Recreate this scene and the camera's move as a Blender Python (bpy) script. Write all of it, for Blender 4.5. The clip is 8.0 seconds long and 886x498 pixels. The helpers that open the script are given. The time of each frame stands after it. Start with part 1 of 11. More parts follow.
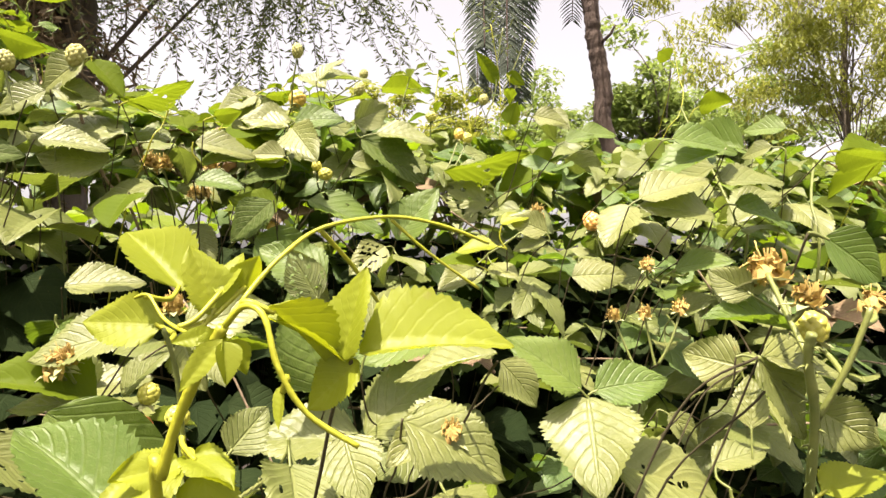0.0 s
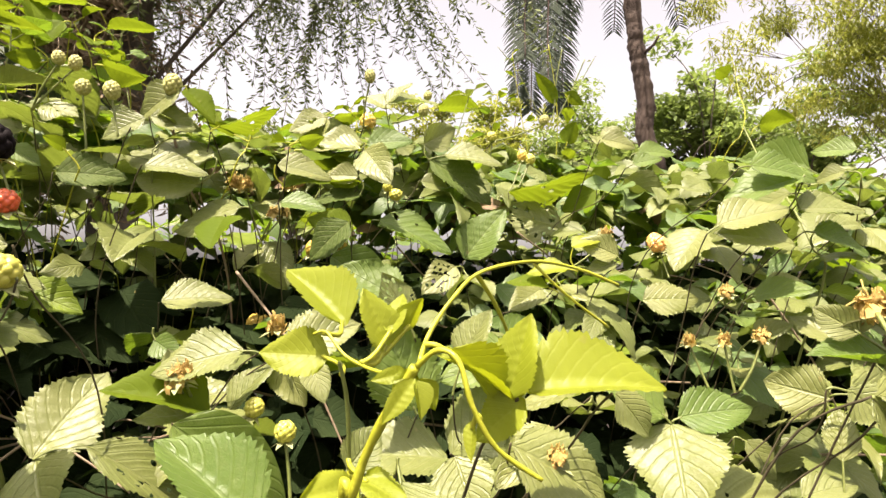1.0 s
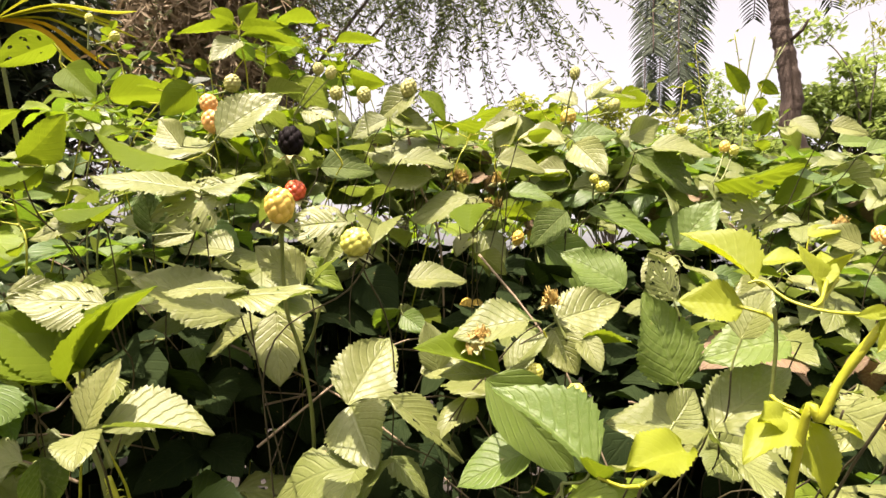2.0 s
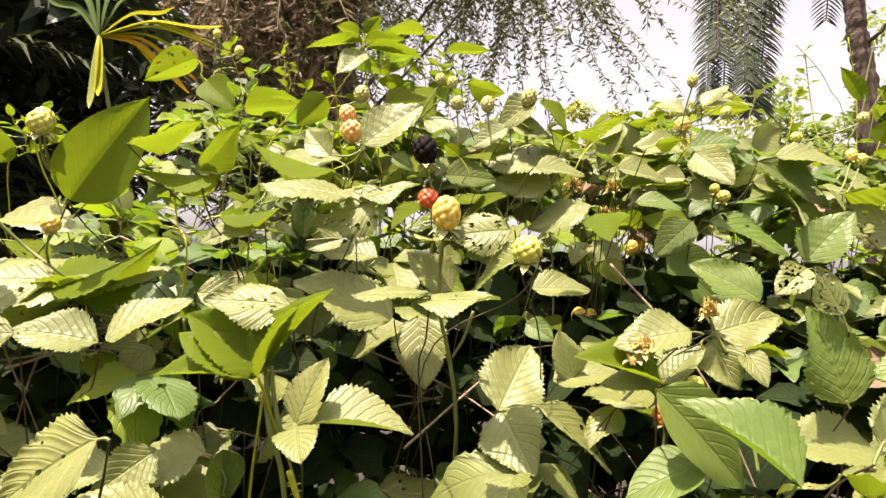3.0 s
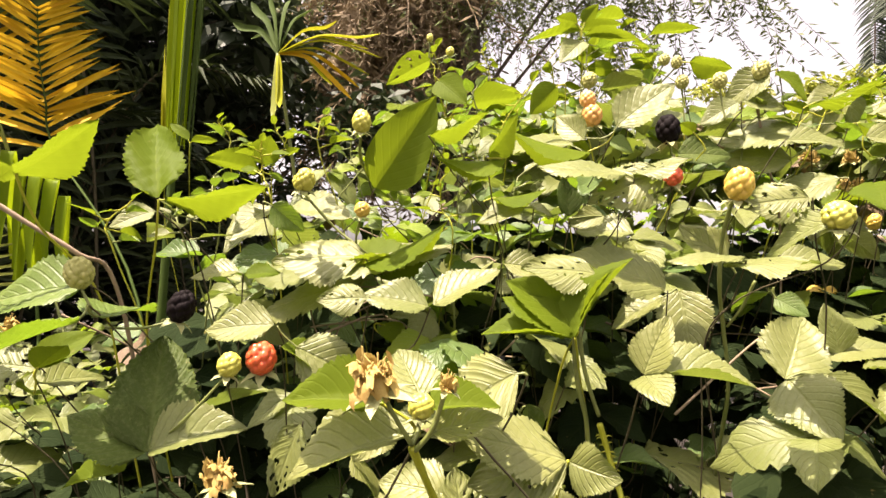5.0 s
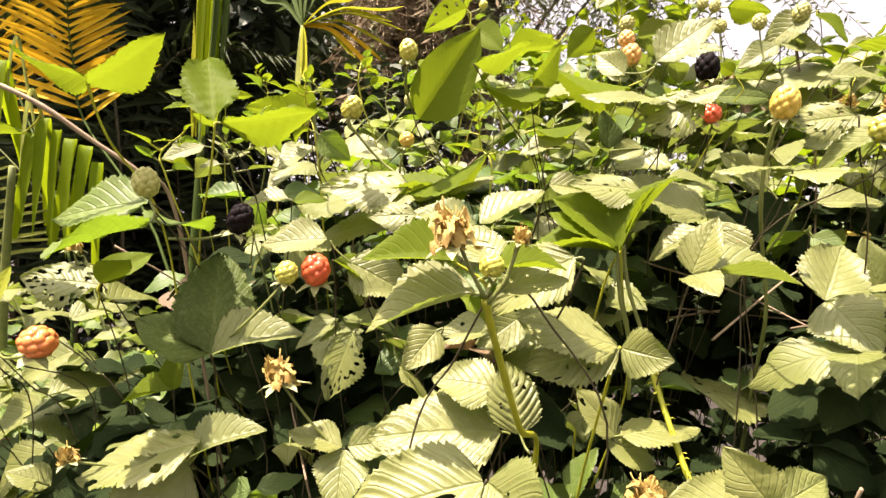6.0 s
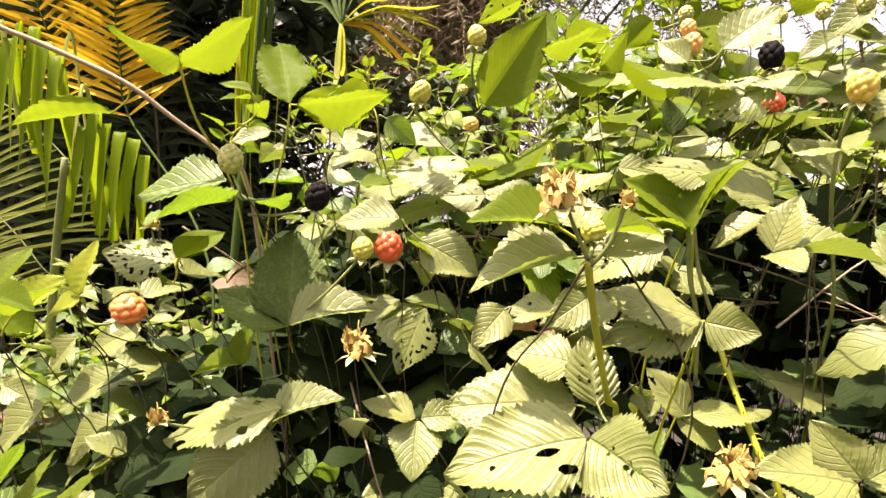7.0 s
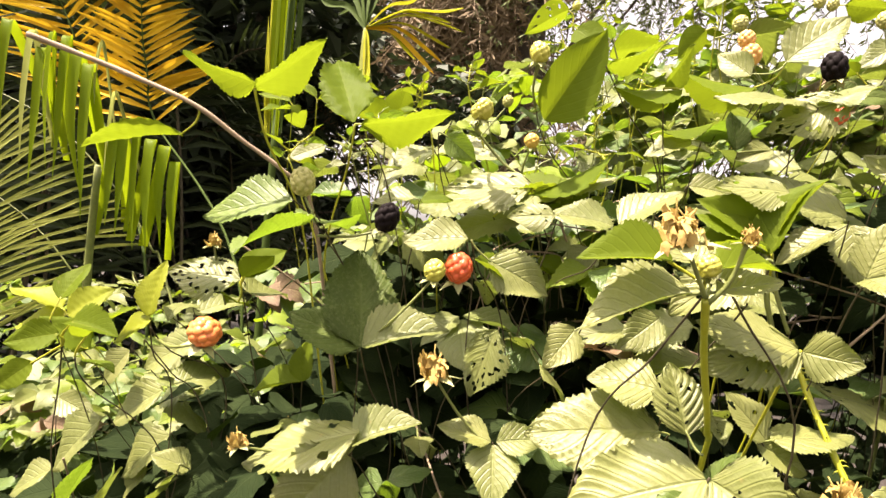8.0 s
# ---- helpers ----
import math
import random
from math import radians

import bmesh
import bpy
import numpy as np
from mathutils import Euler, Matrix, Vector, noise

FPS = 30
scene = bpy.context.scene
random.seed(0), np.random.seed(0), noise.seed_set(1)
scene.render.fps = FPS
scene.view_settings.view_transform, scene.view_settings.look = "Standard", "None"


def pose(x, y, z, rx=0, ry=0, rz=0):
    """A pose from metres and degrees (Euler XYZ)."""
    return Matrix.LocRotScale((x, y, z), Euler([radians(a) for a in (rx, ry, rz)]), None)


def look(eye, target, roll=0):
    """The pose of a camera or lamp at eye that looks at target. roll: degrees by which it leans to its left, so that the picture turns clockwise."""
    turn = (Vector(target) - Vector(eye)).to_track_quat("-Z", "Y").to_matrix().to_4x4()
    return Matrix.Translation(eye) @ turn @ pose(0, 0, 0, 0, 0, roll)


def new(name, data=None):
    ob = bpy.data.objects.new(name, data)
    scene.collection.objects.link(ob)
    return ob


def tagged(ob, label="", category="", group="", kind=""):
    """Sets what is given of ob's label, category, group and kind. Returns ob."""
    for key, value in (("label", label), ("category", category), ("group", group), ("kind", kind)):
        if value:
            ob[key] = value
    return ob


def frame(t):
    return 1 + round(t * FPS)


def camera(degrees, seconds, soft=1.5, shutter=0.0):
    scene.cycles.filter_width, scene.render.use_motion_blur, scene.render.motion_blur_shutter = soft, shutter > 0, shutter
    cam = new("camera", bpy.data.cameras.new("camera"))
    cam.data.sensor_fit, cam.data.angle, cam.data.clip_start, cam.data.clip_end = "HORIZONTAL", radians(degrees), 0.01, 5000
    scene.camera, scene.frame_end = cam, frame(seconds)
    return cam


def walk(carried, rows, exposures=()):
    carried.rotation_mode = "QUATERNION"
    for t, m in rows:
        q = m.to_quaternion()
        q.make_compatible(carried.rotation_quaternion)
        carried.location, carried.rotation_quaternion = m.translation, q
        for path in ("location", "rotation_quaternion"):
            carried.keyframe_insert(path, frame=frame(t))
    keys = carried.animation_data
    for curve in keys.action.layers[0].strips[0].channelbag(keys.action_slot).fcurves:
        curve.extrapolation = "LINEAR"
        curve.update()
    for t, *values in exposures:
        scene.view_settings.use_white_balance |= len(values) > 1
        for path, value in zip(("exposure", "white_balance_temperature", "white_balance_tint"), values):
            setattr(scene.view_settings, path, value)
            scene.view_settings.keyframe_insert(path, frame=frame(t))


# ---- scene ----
cam = camera(76.2, 8.0)
METRES, EYE, TILT, LEAN, TURN = 0.45, 1.25, 2.0, 0.0, 0.0
ROWS = [
    (0.0, 0.0, 0.0, 0.0, 0.0, 0.0, -0.0),
    (0.5, -0.0243, -0.0029, 0.0237, 0.65, 1.09, -0.52),
    (1.0, -0.067, -0.0318, 0.02, 3.64, 1.01, -0.84),
    (1.5, -0.168, -0.0884, -0.0042, 10.32, 0.59, -1.61),
    (2.0, -0.2687, -0.13, -0.016, 15.03, 0.98, -1.82),
    (2.2, -0.3018, -0.1469, -0.0106, 16.36, 1.19, -1.95),
    (3.3, -0.4457, -0.1999, -0.0299, 21.51, 1.43, -3.01),
    (3.5, -0.4683, -0.2137, -0.0346, 22.75, 1.2, -2.94),
    (4.0, -0.5019, -0.2429, -0.0395, 24.87, 1.14, -1.99),
    (4.5, -0.5457, -0.2916, -0.0533, 28.29, 0.78, -2.12),
    (4.7, -0.5753, -0.3186, -0.0559, 30.56, 0.61, -1.49),
    (5.8, -0.612, -0.3902, -0.1346, 33.5, 0.36, -2.39),
    (6.0, -0.6184, -0.3956, -0.1643, 33.63, -0.91, -2.29),
    (6.5, -0.6426, -0.4184, -0.1871, 34.89, -0.74, -2.93),
    (7.0, -0.6634, -0.4481, -0.2006, 36.03, -0.84, -3.24),
    (7.5, -0.6789, -0.4696, -0.2057, 36.6, -0.92, -3.06),
    (8.0, -0.7348, -0.4956, -0.1729, 37.34, -1.01, -3.04),
]
walk(cam, [(t, pose(0, 0, EYE, TILT, LEAN, TURN) @ pose(METRES * x, METRES * y, METRES * z, 90 + pitch, roll, yaw)) for t, x, y, z, yaw, pitch, roll in ROWS],
     [(0.0, 1.93, 7100, 19), (4.5, 2.02, 7250, 24), (8.0, 2.27, 7350, 23)])

# ---- world and sun ----
SUN_UP, SUN_BEARING = 70.0, -150.0          # degrees above the horizon; degrees clockwise from +y
world = bpy.data.worlds.new("sky")
scene.world = world
world.use_nodes = True
wn = world.node_tree.nodes
sky = wn.new("ShaderNodeTexSky")
sky.sky_type, sky.sun_disc = "NISHITA", False
sky.sun_elevation, sky.sun_rotation = radians(SUN_UP), radians(SUN_BEARING)
sky.dust_density, sky.air_density, sky.ozone_density = 5.0, 1.0, 0.5
wn["Background"].inputs["Strength"].default_value = 0.090
haze = wn.new("ShaderNodeHueSaturation")          # a white, hazy sky
haze.inputs["Saturation"].default_value = 0.22
world.node_tree.links.new(sky.outputs[0], haze.inputs["Color"])
world.node_tree.links.new(haze.outputs[0], wn["Background"].inputs["Color"])
sun = new("sun", bpy.data.lights.new("sun", "SUN"))
sun.data.energy, sun.data.angle, sun.data.color = 3.8, radians(0.6), (1.0, 0.95, 0.86)
sx, sy, sz = math.sin(radians(SUN_BEARING)) * math.cos(radians(SUN_UP)), math.cos(radians(SUN_BEARING)) * math.cos(radians(SUN_UP)), math.sin(radians(SUN_UP))
sun.matrix_world = look((sx * 30, sy * 30, sz * 30), (0, 0, 0))


# ---- materials ----
def nodes_of(name):
    m = bpy.data.materials.new(name)
    m.use_nodes = True
    m.node_tree.nodes.clear()
    return m, m.node_tree.nodes, m.node_tree.links


def math_node(n, l, op, a, b=None, c=None, clamp=False):
    k = n.new("ShaderNodeMath")
    k.operation, k.use_clamp = op, clamp
    for i, v in enumerate((a, b, c)):
        if v is None:
            continue
        if isinstance(v, (int, float)):
            k.inputs[i].default_value = v
        else:
            l.new(v, k.inputs[i])
    return k.outputs[0]


def mix_col(n, l, fac, a, b, kind="MIX"):
    k = n.new("ShaderNodeMix")
    k.data_type, k.blend_type = "RGBA", kind
    for i, v in ((0, fac), (6, a), (7, b)):
        if isinstance(v, (int, float)):
            k.inputs[i].default_value = v
        elif isinstance(v, tuple):
            k.inputs[i].default_value = (*v, 1)
        else:
            l.new(v, k.inputs[i])
    return k.outputs[2]


def noise_node(n, l, scale, detail=3.0, rough=0.55, where=None):
    k = n.new("ShaderNodeTexNoise")
    k.inputs["Scale"].default_value, k.inputs["Detail"].default_value, k.inputs["Roughness"].default_value = scale, detail, rough
    if where is not None:
        l.new(where, k.inputs["Vector"])
    return k.outputs["Fac"]


def ramp(n, l, fac, lo, hi):
    k = n.new("ShaderNodeMapRange")
    k.inputs["From Min"].default_value, k.inputs["From Max"].default_value = lo, hi
    l.new(fac, k.inputs["Value"])
    return k.outputs["Result"]


def leaf_material(name, low, high, vein, through_colour, clear, gloss=0.45, island=False, dust=0.22, blotch=(0.26, 0.20, 0.07), veins=8.0, shine=0.4, relief=0.85):
    """A leaf's two-scale colour with side veins from its own coordinates, and light that passes through it."""
    m, n, l = nodes_of(name)
    uv = n.new("ShaderNodeUVMap")
    sep = n.new("ShaderNodeSeparateXYZ")
    l.new(uv.outputs[0], sep.inputs[0])
    u, v = sep.outputs[0], sep.outputs[1]
    side = math_node(n, l, "ABSOLUTE", math_node(n, l, "MULTIPLY_ADD", v, 2.0, -1.0))
    phase = math_node(n, l, "SUBTRACT", math_node(n, l, "MULTIPLY", u, veins), math_node(n, l, "MULTIPLY", side, veins * 0.36))
    wave = math_node(n, l, "PINGPONG", phase, 0.5)
    ribs = math_node(n, l, "SUBTRACT", 1.0, ramp(n, l, wave, 0.0, 0.16))
    mid = math_node(n, l, "SUBTRACT", 1.0, ramp(n, l, side, 0.02, 0.07))
    line = math_node(n, l, "MAXIMUM", math_node(n, l, "MULTIPLY", ribs, 0.6), mid, clamp=True)
    if island:
        g = n.new("ShaderNodeNewGeometry")
        rand = g.outputs["Random Per Island"]
    else:
        g = n.new("ShaderNodeObjectInfo")
        rand = g.outputs["Random"]
    tc = n.new("ShaderNodeTexCoord")
    geo = n.new("ShaderNodeNewGeometry")
    off = n.new("ShaderNodeVectorMath")
    off.operation = "ADD"
    l.new(geo.outputs["Position"], off.inputs[0])
    l.new(rand, off.inputs[1])
    big = noise_node(n, l, 38.0, 3.0, 0.6, off.outputs[0])
    fine = noise_node(n, l, 420.0, 3.0, 0.6, off.outputs[0])
    spots = noise_node(n, l, 150.0, 2.0, 0.5, off.outputs[0])
    col = mix_col(n, l, math_node(n, l, "ADD", math_node(n, l, "MULTIPLY", rand, 0.55), math_node(n, l, "MULTIPLY", ramp(n, l, big, 0.3, 0.7), 0.45)), low, high)
    col = mix_col(n, l, math_node(n, l, "MULTIPLY", line, 0.28), col, vein)
    col = mix_col(n, l, math_node(n, l, "MULTIPLY", ramp(n, l, fine, 0.48, 0.68), dust), col, (0.29, 0.31, 0.13))
    col = mix_col(n, l, math_node(n, l, "MULTIPLY", ramp(n, l, spots, 0.73, 0.79), 0.7), col, blotch)
    # cells between the net of small veins
    cell = n.new("ShaderNodeTexVoronoi")
    cell.feature = "DISTANCE_TO_EDGE"
    cell.inputs["Scale"].default_value = 520.0
    l.new(off.outputs[0], cell.inputs["Vector"])
    net = ramp(n, l, cell.outputs["Distance"], 0.0, 0.25)
    height = math_node(n, l, "ADD", math_node(n, l, "MULTIPLY", line, -0.55), math_node(n, l, "MULTIPLY", net, 0.05))
    height = math_node(n, l, "ADD", height, math_node(n, l, "MULTIPLY", fine, 0.15))
    bump = n.new("ShaderNodeBump")
    bump.inputs["Strength"].default_value, bump.inputs["Distance"].default_value = relief, 0.0010
    l.new(height, bump.inputs["Height"])
    p = n.new("ShaderNodeBsdfPrincipled")
    l.new(col, p.inputs["Base Color"])
    l.new(bump.outputs[0], p.inputs["Normal"])
    l.new(math_node(n, l, "MULTIPLY_ADD", fine, 0.25, gloss - 0.1), p.inputs["Roughness"])
    p.inputs["Specular IOR Level"].default_value = shine
    tr = n.new("ShaderNodeBsdfTranslucent")
    l.new(mix_col(n, l, math_node(n, l, "MULTIPLY", line, 0.3), through_colour, tuple(c * 0.9 for c in through_colour)), tr.inputs["Color"])
    l.new(bump.outputs[0], tr.inputs["Normal"])
    mx = n.new("ShaderNodeMixShader")
    mx.inputs[0].default_value = clear
    l.new(p.outputs[0], mx.inputs[1])
    l.new(tr.outputs[0], mx.inputs[2])
    out = n.new("ShaderNodeOutputMaterial")
    l.new(mx.outputs[0], out.inputs[0])
    return m


def plain_material(name, low, high, scale, gloss=0.6, bump=0.4, depth=0.002, clear=0.0, island=False, stretch=(1, 1, 1), grain=None, shine=0.5):
    m, n, l = nodes_of(name)
    geo = n.new("ShaderNodeNewGeometry")
    mp = n.new("ShaderNodeMapping")
    mp.inputs["Scale"].default_value = stretch
    l.new(geo.outputs["Position"], mp.inputs[0])
    a = noise_node(n, l, scale, 4.0, 0.6, mp.outputs[0])
    b = noise_node(n, l, grain or scale * 7, 3.0, 0.6, mp.outputs[0])
    f = math_node(n, l, "ADD", math_node(n, l, "MULTIPLY", ramp(n, l, a, 0.3, 0.7), 0.6), math_node(n, l, "MULTIPLY", b, 0.4))
    if island:
        f = math_node(n, l, "ADD", math_node(n, l, "MULTIPLY", f, 0.5), math_node(n, l, "MULTIPLY", geo.outputs["Random Per Island"], 0.5))
    col = mix_col(n, l, f, low, high)
    bp = n.new("ShaderNodeBump")
    bp.inputs["Strength"].default_value, bp.inputs["Distance"].default_value = bump, depth
    l.new(math_node(n, l, "ADD", a, math_node(n, l, "MULTIPLY", b, 0.5)), bp.inputs["Height"])
    p = n.new("ShaderNodeBsdfPrincipled")
    l.new(col, p.inputs["Base Color"])
    l.new(bp.outputs[0], p.inputs["Normal"])
    p.inputs["Roughness"].default_value = gloss
    p.inputs["Specular IOR Level"].default_value = shine
    out = n.new("ShaderNodeOutputMaterial")
    if clear:
        tr = n.new("ShaderNodeBsdfTranslucent")
        l.new(mix_col(n, l, 0.5, col, high), tr.inputs["Color"])
        mx = n.new("ShaderNodeMixShader")
        mx.inputs[0].default_value = clear
        l.new(p.outputs[0], mx.inputs[1])
        l.new(tr.outputs[0], mx.inputs[2])
        l.new(mx.outputs[0], out.inputs[0])
    else:
        l.new(p.outputs[0], out.inputs[0])
    return m


LEAF = {
    "pale": leaf_material("leaf_pale", (0.112, 0.136, 0.034), (0.186, 0.196, 0.056), (0.21, 0.23, 0.075), (0.25, 0.33, 0.04), 0.26, shine=0.5),
    "green": leaf_material("leaf_green", (0.068, 0.118, 0.019), (0.122, 0.170, 0.031), (0.16, 0.21, 0.07), (0.22, 0.36, 0.02), 0.30, dust=0.14, shine=0.35),
    # dark green leaves; the colour also holds the shade that some stand in
    "dark": leaf_material("leaf_dark_shaded", (0.034, 0.058, 0.011), (0.066, 0.094, 0.019), (0.12, 0.14, 0.045), (0.12, 0.20, 0.02), 0.2, dust=0.16, shine=0.12, gloss=0.55, relief=0.9),
    "young": leaf_material("leaf_young", (0.18, 0.220, 0.016), (0.26, 0.290, 0.026), (0.32, 0.34, 0.05), (0.35, 0.40, 0.010), 0.44, dust=0.0, shine=0.25, relief=0.15),
    "fresh": leaf_material("leaf_fresh", (0.075, 0.12, 0.008), (0.125, 0.175, 0.012), (0.16, 0.205, 0.02), (0.165, 0.225, 0.010), 0.5, dust=0.0, shine=0.1, gloss=0.55, relief=0.3),
}
FILL = {
    "pale": leaf_material("fill_pale", (0.090, 0.120, 0.028), (0.165, 0.184, 0.050), (0.18, 0.20, 0.075), (0.22, 0.30, 0.045), 0.26, island=True),
    "green": leaf_material("fill_green", (0.045, 0.095, 0.022), (0.11, 0.165, 0.04), (0.15, 0.20, 0.07), (0.20, 0.34, 0.02), 0.32, island=True, dust=0.15),
    # near-black inner leaves: the shade inside the hedge is put in their colour
    "dark": leaf_material("fill_shade", (0.006, 0.013, 0.004), (0.020, 0.031, 0.010), (0.026, 0.038, 0.014), (0.02, 0.04, 0.004), 0.08, island=True, dust=0.01, gloss=0.8, shine=0.05),
    "young": leaf_material("fill_young", (0.11, 0.17, 0.016), (0.20, 0.26, 0.03), (0.25, 0.30, 0.06), (0.23, 0.35, 0.010), 0.4, island=True, dust=0.02, shine=0.25),
    "dry": leaf_material("fill_dry", (0.08, 0.05, 0.03), (0.2, 0.13, 0.07), (0.16, 0.1, 0.05), (0.2, 0.12, 0.04), 0.12, island=True, gloss=0.7),
}
STEM_GREEN = plain_material("stem_green", (0.075, 0.10, 0.022), (0.19, 0.21, 0.05), 60, 0.5, clear=0.0)
STEM_YOUNG = plain_material("stem_young", (0.26, 0.28, 0.015), (0.42, 0.42, 0.03), 60, 0.45, clear=0.15)
STEM_CANE = plain_material("stem_cane", (0.030, 0.026, 0.014), (0.085, 0.070, 0.034), 70, 0.8, stretch=(1, 1, 0.3), shine=0.2)
STEM_WOOD = plain_material("stem_wood", (0.14, 0.095, 0.06), (0.32, 0.24, 0.15), 80, 0.8, stretch=(1, 1, 0.3))
# soil with the shade under the leaves put into its colour
SOIL = plain_material("soil", (0.010, 0.008, 0.006), (0.032, 0.024, 0.016), 3.0, 0.95, bump=0.8, depth=0.03)
BARK = plain_material("bark", (0.040, 0.026, 0.019), (0.105, 0.072, 0.052), 5.0, 0.9, bump=0.9, depth=0.03, stretch=(1, 1, 0.5))
BARK_GREY = plain_material("bark_grey", (0.06, 0.048, 0.036), (0.17, 0.14, 0.10), 9.0, 0.9, bump=0.9, depth=0.02, stretch=(1, 1, 0.25))
FROND_BRIGHT = plain_material("palm_spear", (0.028, 0.085, 0.004), (0.26, 0.34, 0.008), 12, 0.5, bump=0.3, clear=0.6, island=True, stretch=(4, 4, 0.3), shine=0.12)
FROND_LIME = plain_material("palm_leaflet_lime", (0.18, 0.22, 0.012), (0.42, 0.40, 0.025), 15, 0.75, bump=0.2, clear=0.3, island=True, shine=0.12)
FROND = plain_material("palm_leaflet", (0.022, 0.045, 0.010), (0.07, 0.105, 0.02), 20, 0.75, bump=0.2, clear=0.25, island=True, shine=0.12)
# shaded copy of the palm leaflet, for fronds at the back
FROND_SHADE = plain_material("palm_leaflet_shade", (0.010, 0.019, 0.005), (0.036, 0.052, 0.012), 20, 0.75, bump=0.2, clear=0.2, island=True, shine=0.3)
# pale leaflets; on the hanging blades this pale is a painted sheen
FROND_PALE = plain_material("palm_leaflet_pale", (0.09, 0.12, 0.018), (0.34, 0.36, 0.09), 20, 0.35, bump=0.2, clear=0.3, island=True, shine=0.12)
FROND_YELLOW = plain_material("palm_leaflet_yellowing", (0.40, 0.20, 0.010), (0.76, 0.50, 0.03), 15, 0.6, bump=0.2, clear=0.3, island=True, shine=0.12)
FROND_FAR = plain_material("far_palm_leaflet", (0.02, 0.034, 0.017), (0.052, 0.074, 0.034), 4, 0.7, bump=0.2, clear=0.1, island=True)
TREE_LEAF = plain_material("tree_leaf", (0.09, 0.15, 0.035), (0.24, 0.31, 0.07), 1.2, 0.5, bump=0.1, clear=0.6, island=True)
TREE_LEAF_YELLOW = plain_material("tree_leaf_yellowish", (0.16, 0.20, 0.03), (0.35, 0.37, 0.055), 1.2, 0.5, bump=0.1, clear=0.5, island=True)
# near-black leaf colour that holds the shade behind the palms
TREE_LEAF_SHADE = plain_material("tree_leaf_shade", (0.012, 0.022, 0.008), (0.04, 0.06, 0.02), 1.0, 0.6, bump=0.1, clear=0.12, island=True)
TREE_LEAF_DUSTY = plain_material("tree_leaf_dusty", (0.07, 0.10, 0.028), (0.18, 0.22, 0.06), 1.0, 0.6, bump=0.1, clear=0.25, island=True)
DEAD_LEAF = plain_material("dead_leaf", (0.12, 0.085, 0.045), (0.30, 0.22, 0.12), 2.0, 0.8, bump=0.2, clear=0.15, island=True)
BERRY = {
    "red": plain_material("berry_red", (0.58, 0.06, 0.02), (0.72, 0.17, 0.06), 90, 0.3, bump=0.15, depth=0.0006, island=True),
    "orange": plain_material("berry_orange", (0.66, 0.30, 0.08), (0.78, 0.46, 0.15), 90, 0.4, bump=0.15, depth=0.0006, island=True),
    "straw": plain_material("berry_straw", (0.48, 0.31, 0.045), (0.62, 0.43, 0.09), 90, 0.4, bump=0.15, depth=0.0006, island=True),
    "lime": plain_material("berry_lime", (0.36, 0.35, 0.045), (0.50, 0.46, 0.09), 90, 0.4, bump=0.15, depth=0.0006, island=True),
    "coral": plain_material("berry_coral", (0.62, 0.14, 0.035), (0.75, 0.28, 0.08), 90, 0.3, bump=0.15, depth=0.0006, island=True),
    "black": plain_material("berry_black", (0.004, 0.003, 0.003), (0.010, 0.006, 0.006), 90, 0.7, bump=0.15, depth=0.0006, island=True, shine=0.08),
    "bud": plain_material("berry_bud", (0.24, 0.25, 0.06), (0.42, 0.38, 0.12), 90, 0.55, bump=0.3, depth=0.0008, island=True),
}
SEPAL = plain_material("sepal", (0.24, 0.27, 0.10), (0.42, 0.42, 0.20), 120, 0.6, clear=0.15)
WITHERED = plain_material("withered_flower", (0.25, 0.13, 0.028), (0.56, 0.43, 0.12), 140, 0.75, bump=0.5, clear=0.2, island=True)


# ---- mesh helpers ----
def mesh_of(name, verts, faces, material, smooth=True, uvs=None):
    me = bpy.data.meshes.new(name)
    me.from_pydata(verts, [], faces)
    me.materials.append(material)
    if uvs is not None:
        layer = me.uv_layers.new(name="UVMap")
        ids = np.empty(len(me.loops), dtype=np.int32)
        me.loops.foreach_get("vertex_index", ids)
        layer.data.foreach_set("uv", np.asarray(uvs, dtype=np.float32)[ids].ravel())
    me.polygons.foreach_set("use_smooth", [smooth] * len(me.polygons))
    me.update()
    return me


def part(name, data, parent, label="", m=None):
    """One mesh object under a thing or under a part."""
    ob = new(name, data)
    ob.parent = parent
    if m is not None:
        ob.matrix_basis = m
    return tagged(ob, label) if label else ob


def tube_data(points, r0, r1, sides=7, swell=None):
    """Verts and faces of a tapered round stalk along points."""
    pts = [Vector(p) for p in points]
    verts, faces = [], []
    up = Vector((0.13, 0.31, 0.94))
    for i, p in enumerate(pts):
        d = (pts[min(i + 1, len(pts) - 1)] - pts[max(i - 1, 0)]).normalized()
        a = d.cross(up)
        if a.length < 0.1:
            a = d.cross(Vector((1, 0, 0)))
        a.normalize()
        b = d.cross(a)
        t = i / (len(pts) - 1)
        r = r0 + (r1 - r0) * t
        if swell:
            r *= swell(t)
        for k in range(sides):
            w = 2 * math.pi * k / sides
            verts.append(p + (a * math.cos(w) + b * math.sin(w)) * r)
    for i in range(len(pts) - 1):
        for k in range(sides):
            q = (k + 1) % sides
            faces.append((i * sides + k, i * sides + q, (i + 1) * sides + q, (i + 1) * sides + k))
    for base, sign in ((0, 1), ((len(pts) - 1) * sides, -1)):
        ring = [base + k for k in range(sides)]
        faces.append(tuple(ring[::-1] if sign > 0 else ring))
    return verts, faces


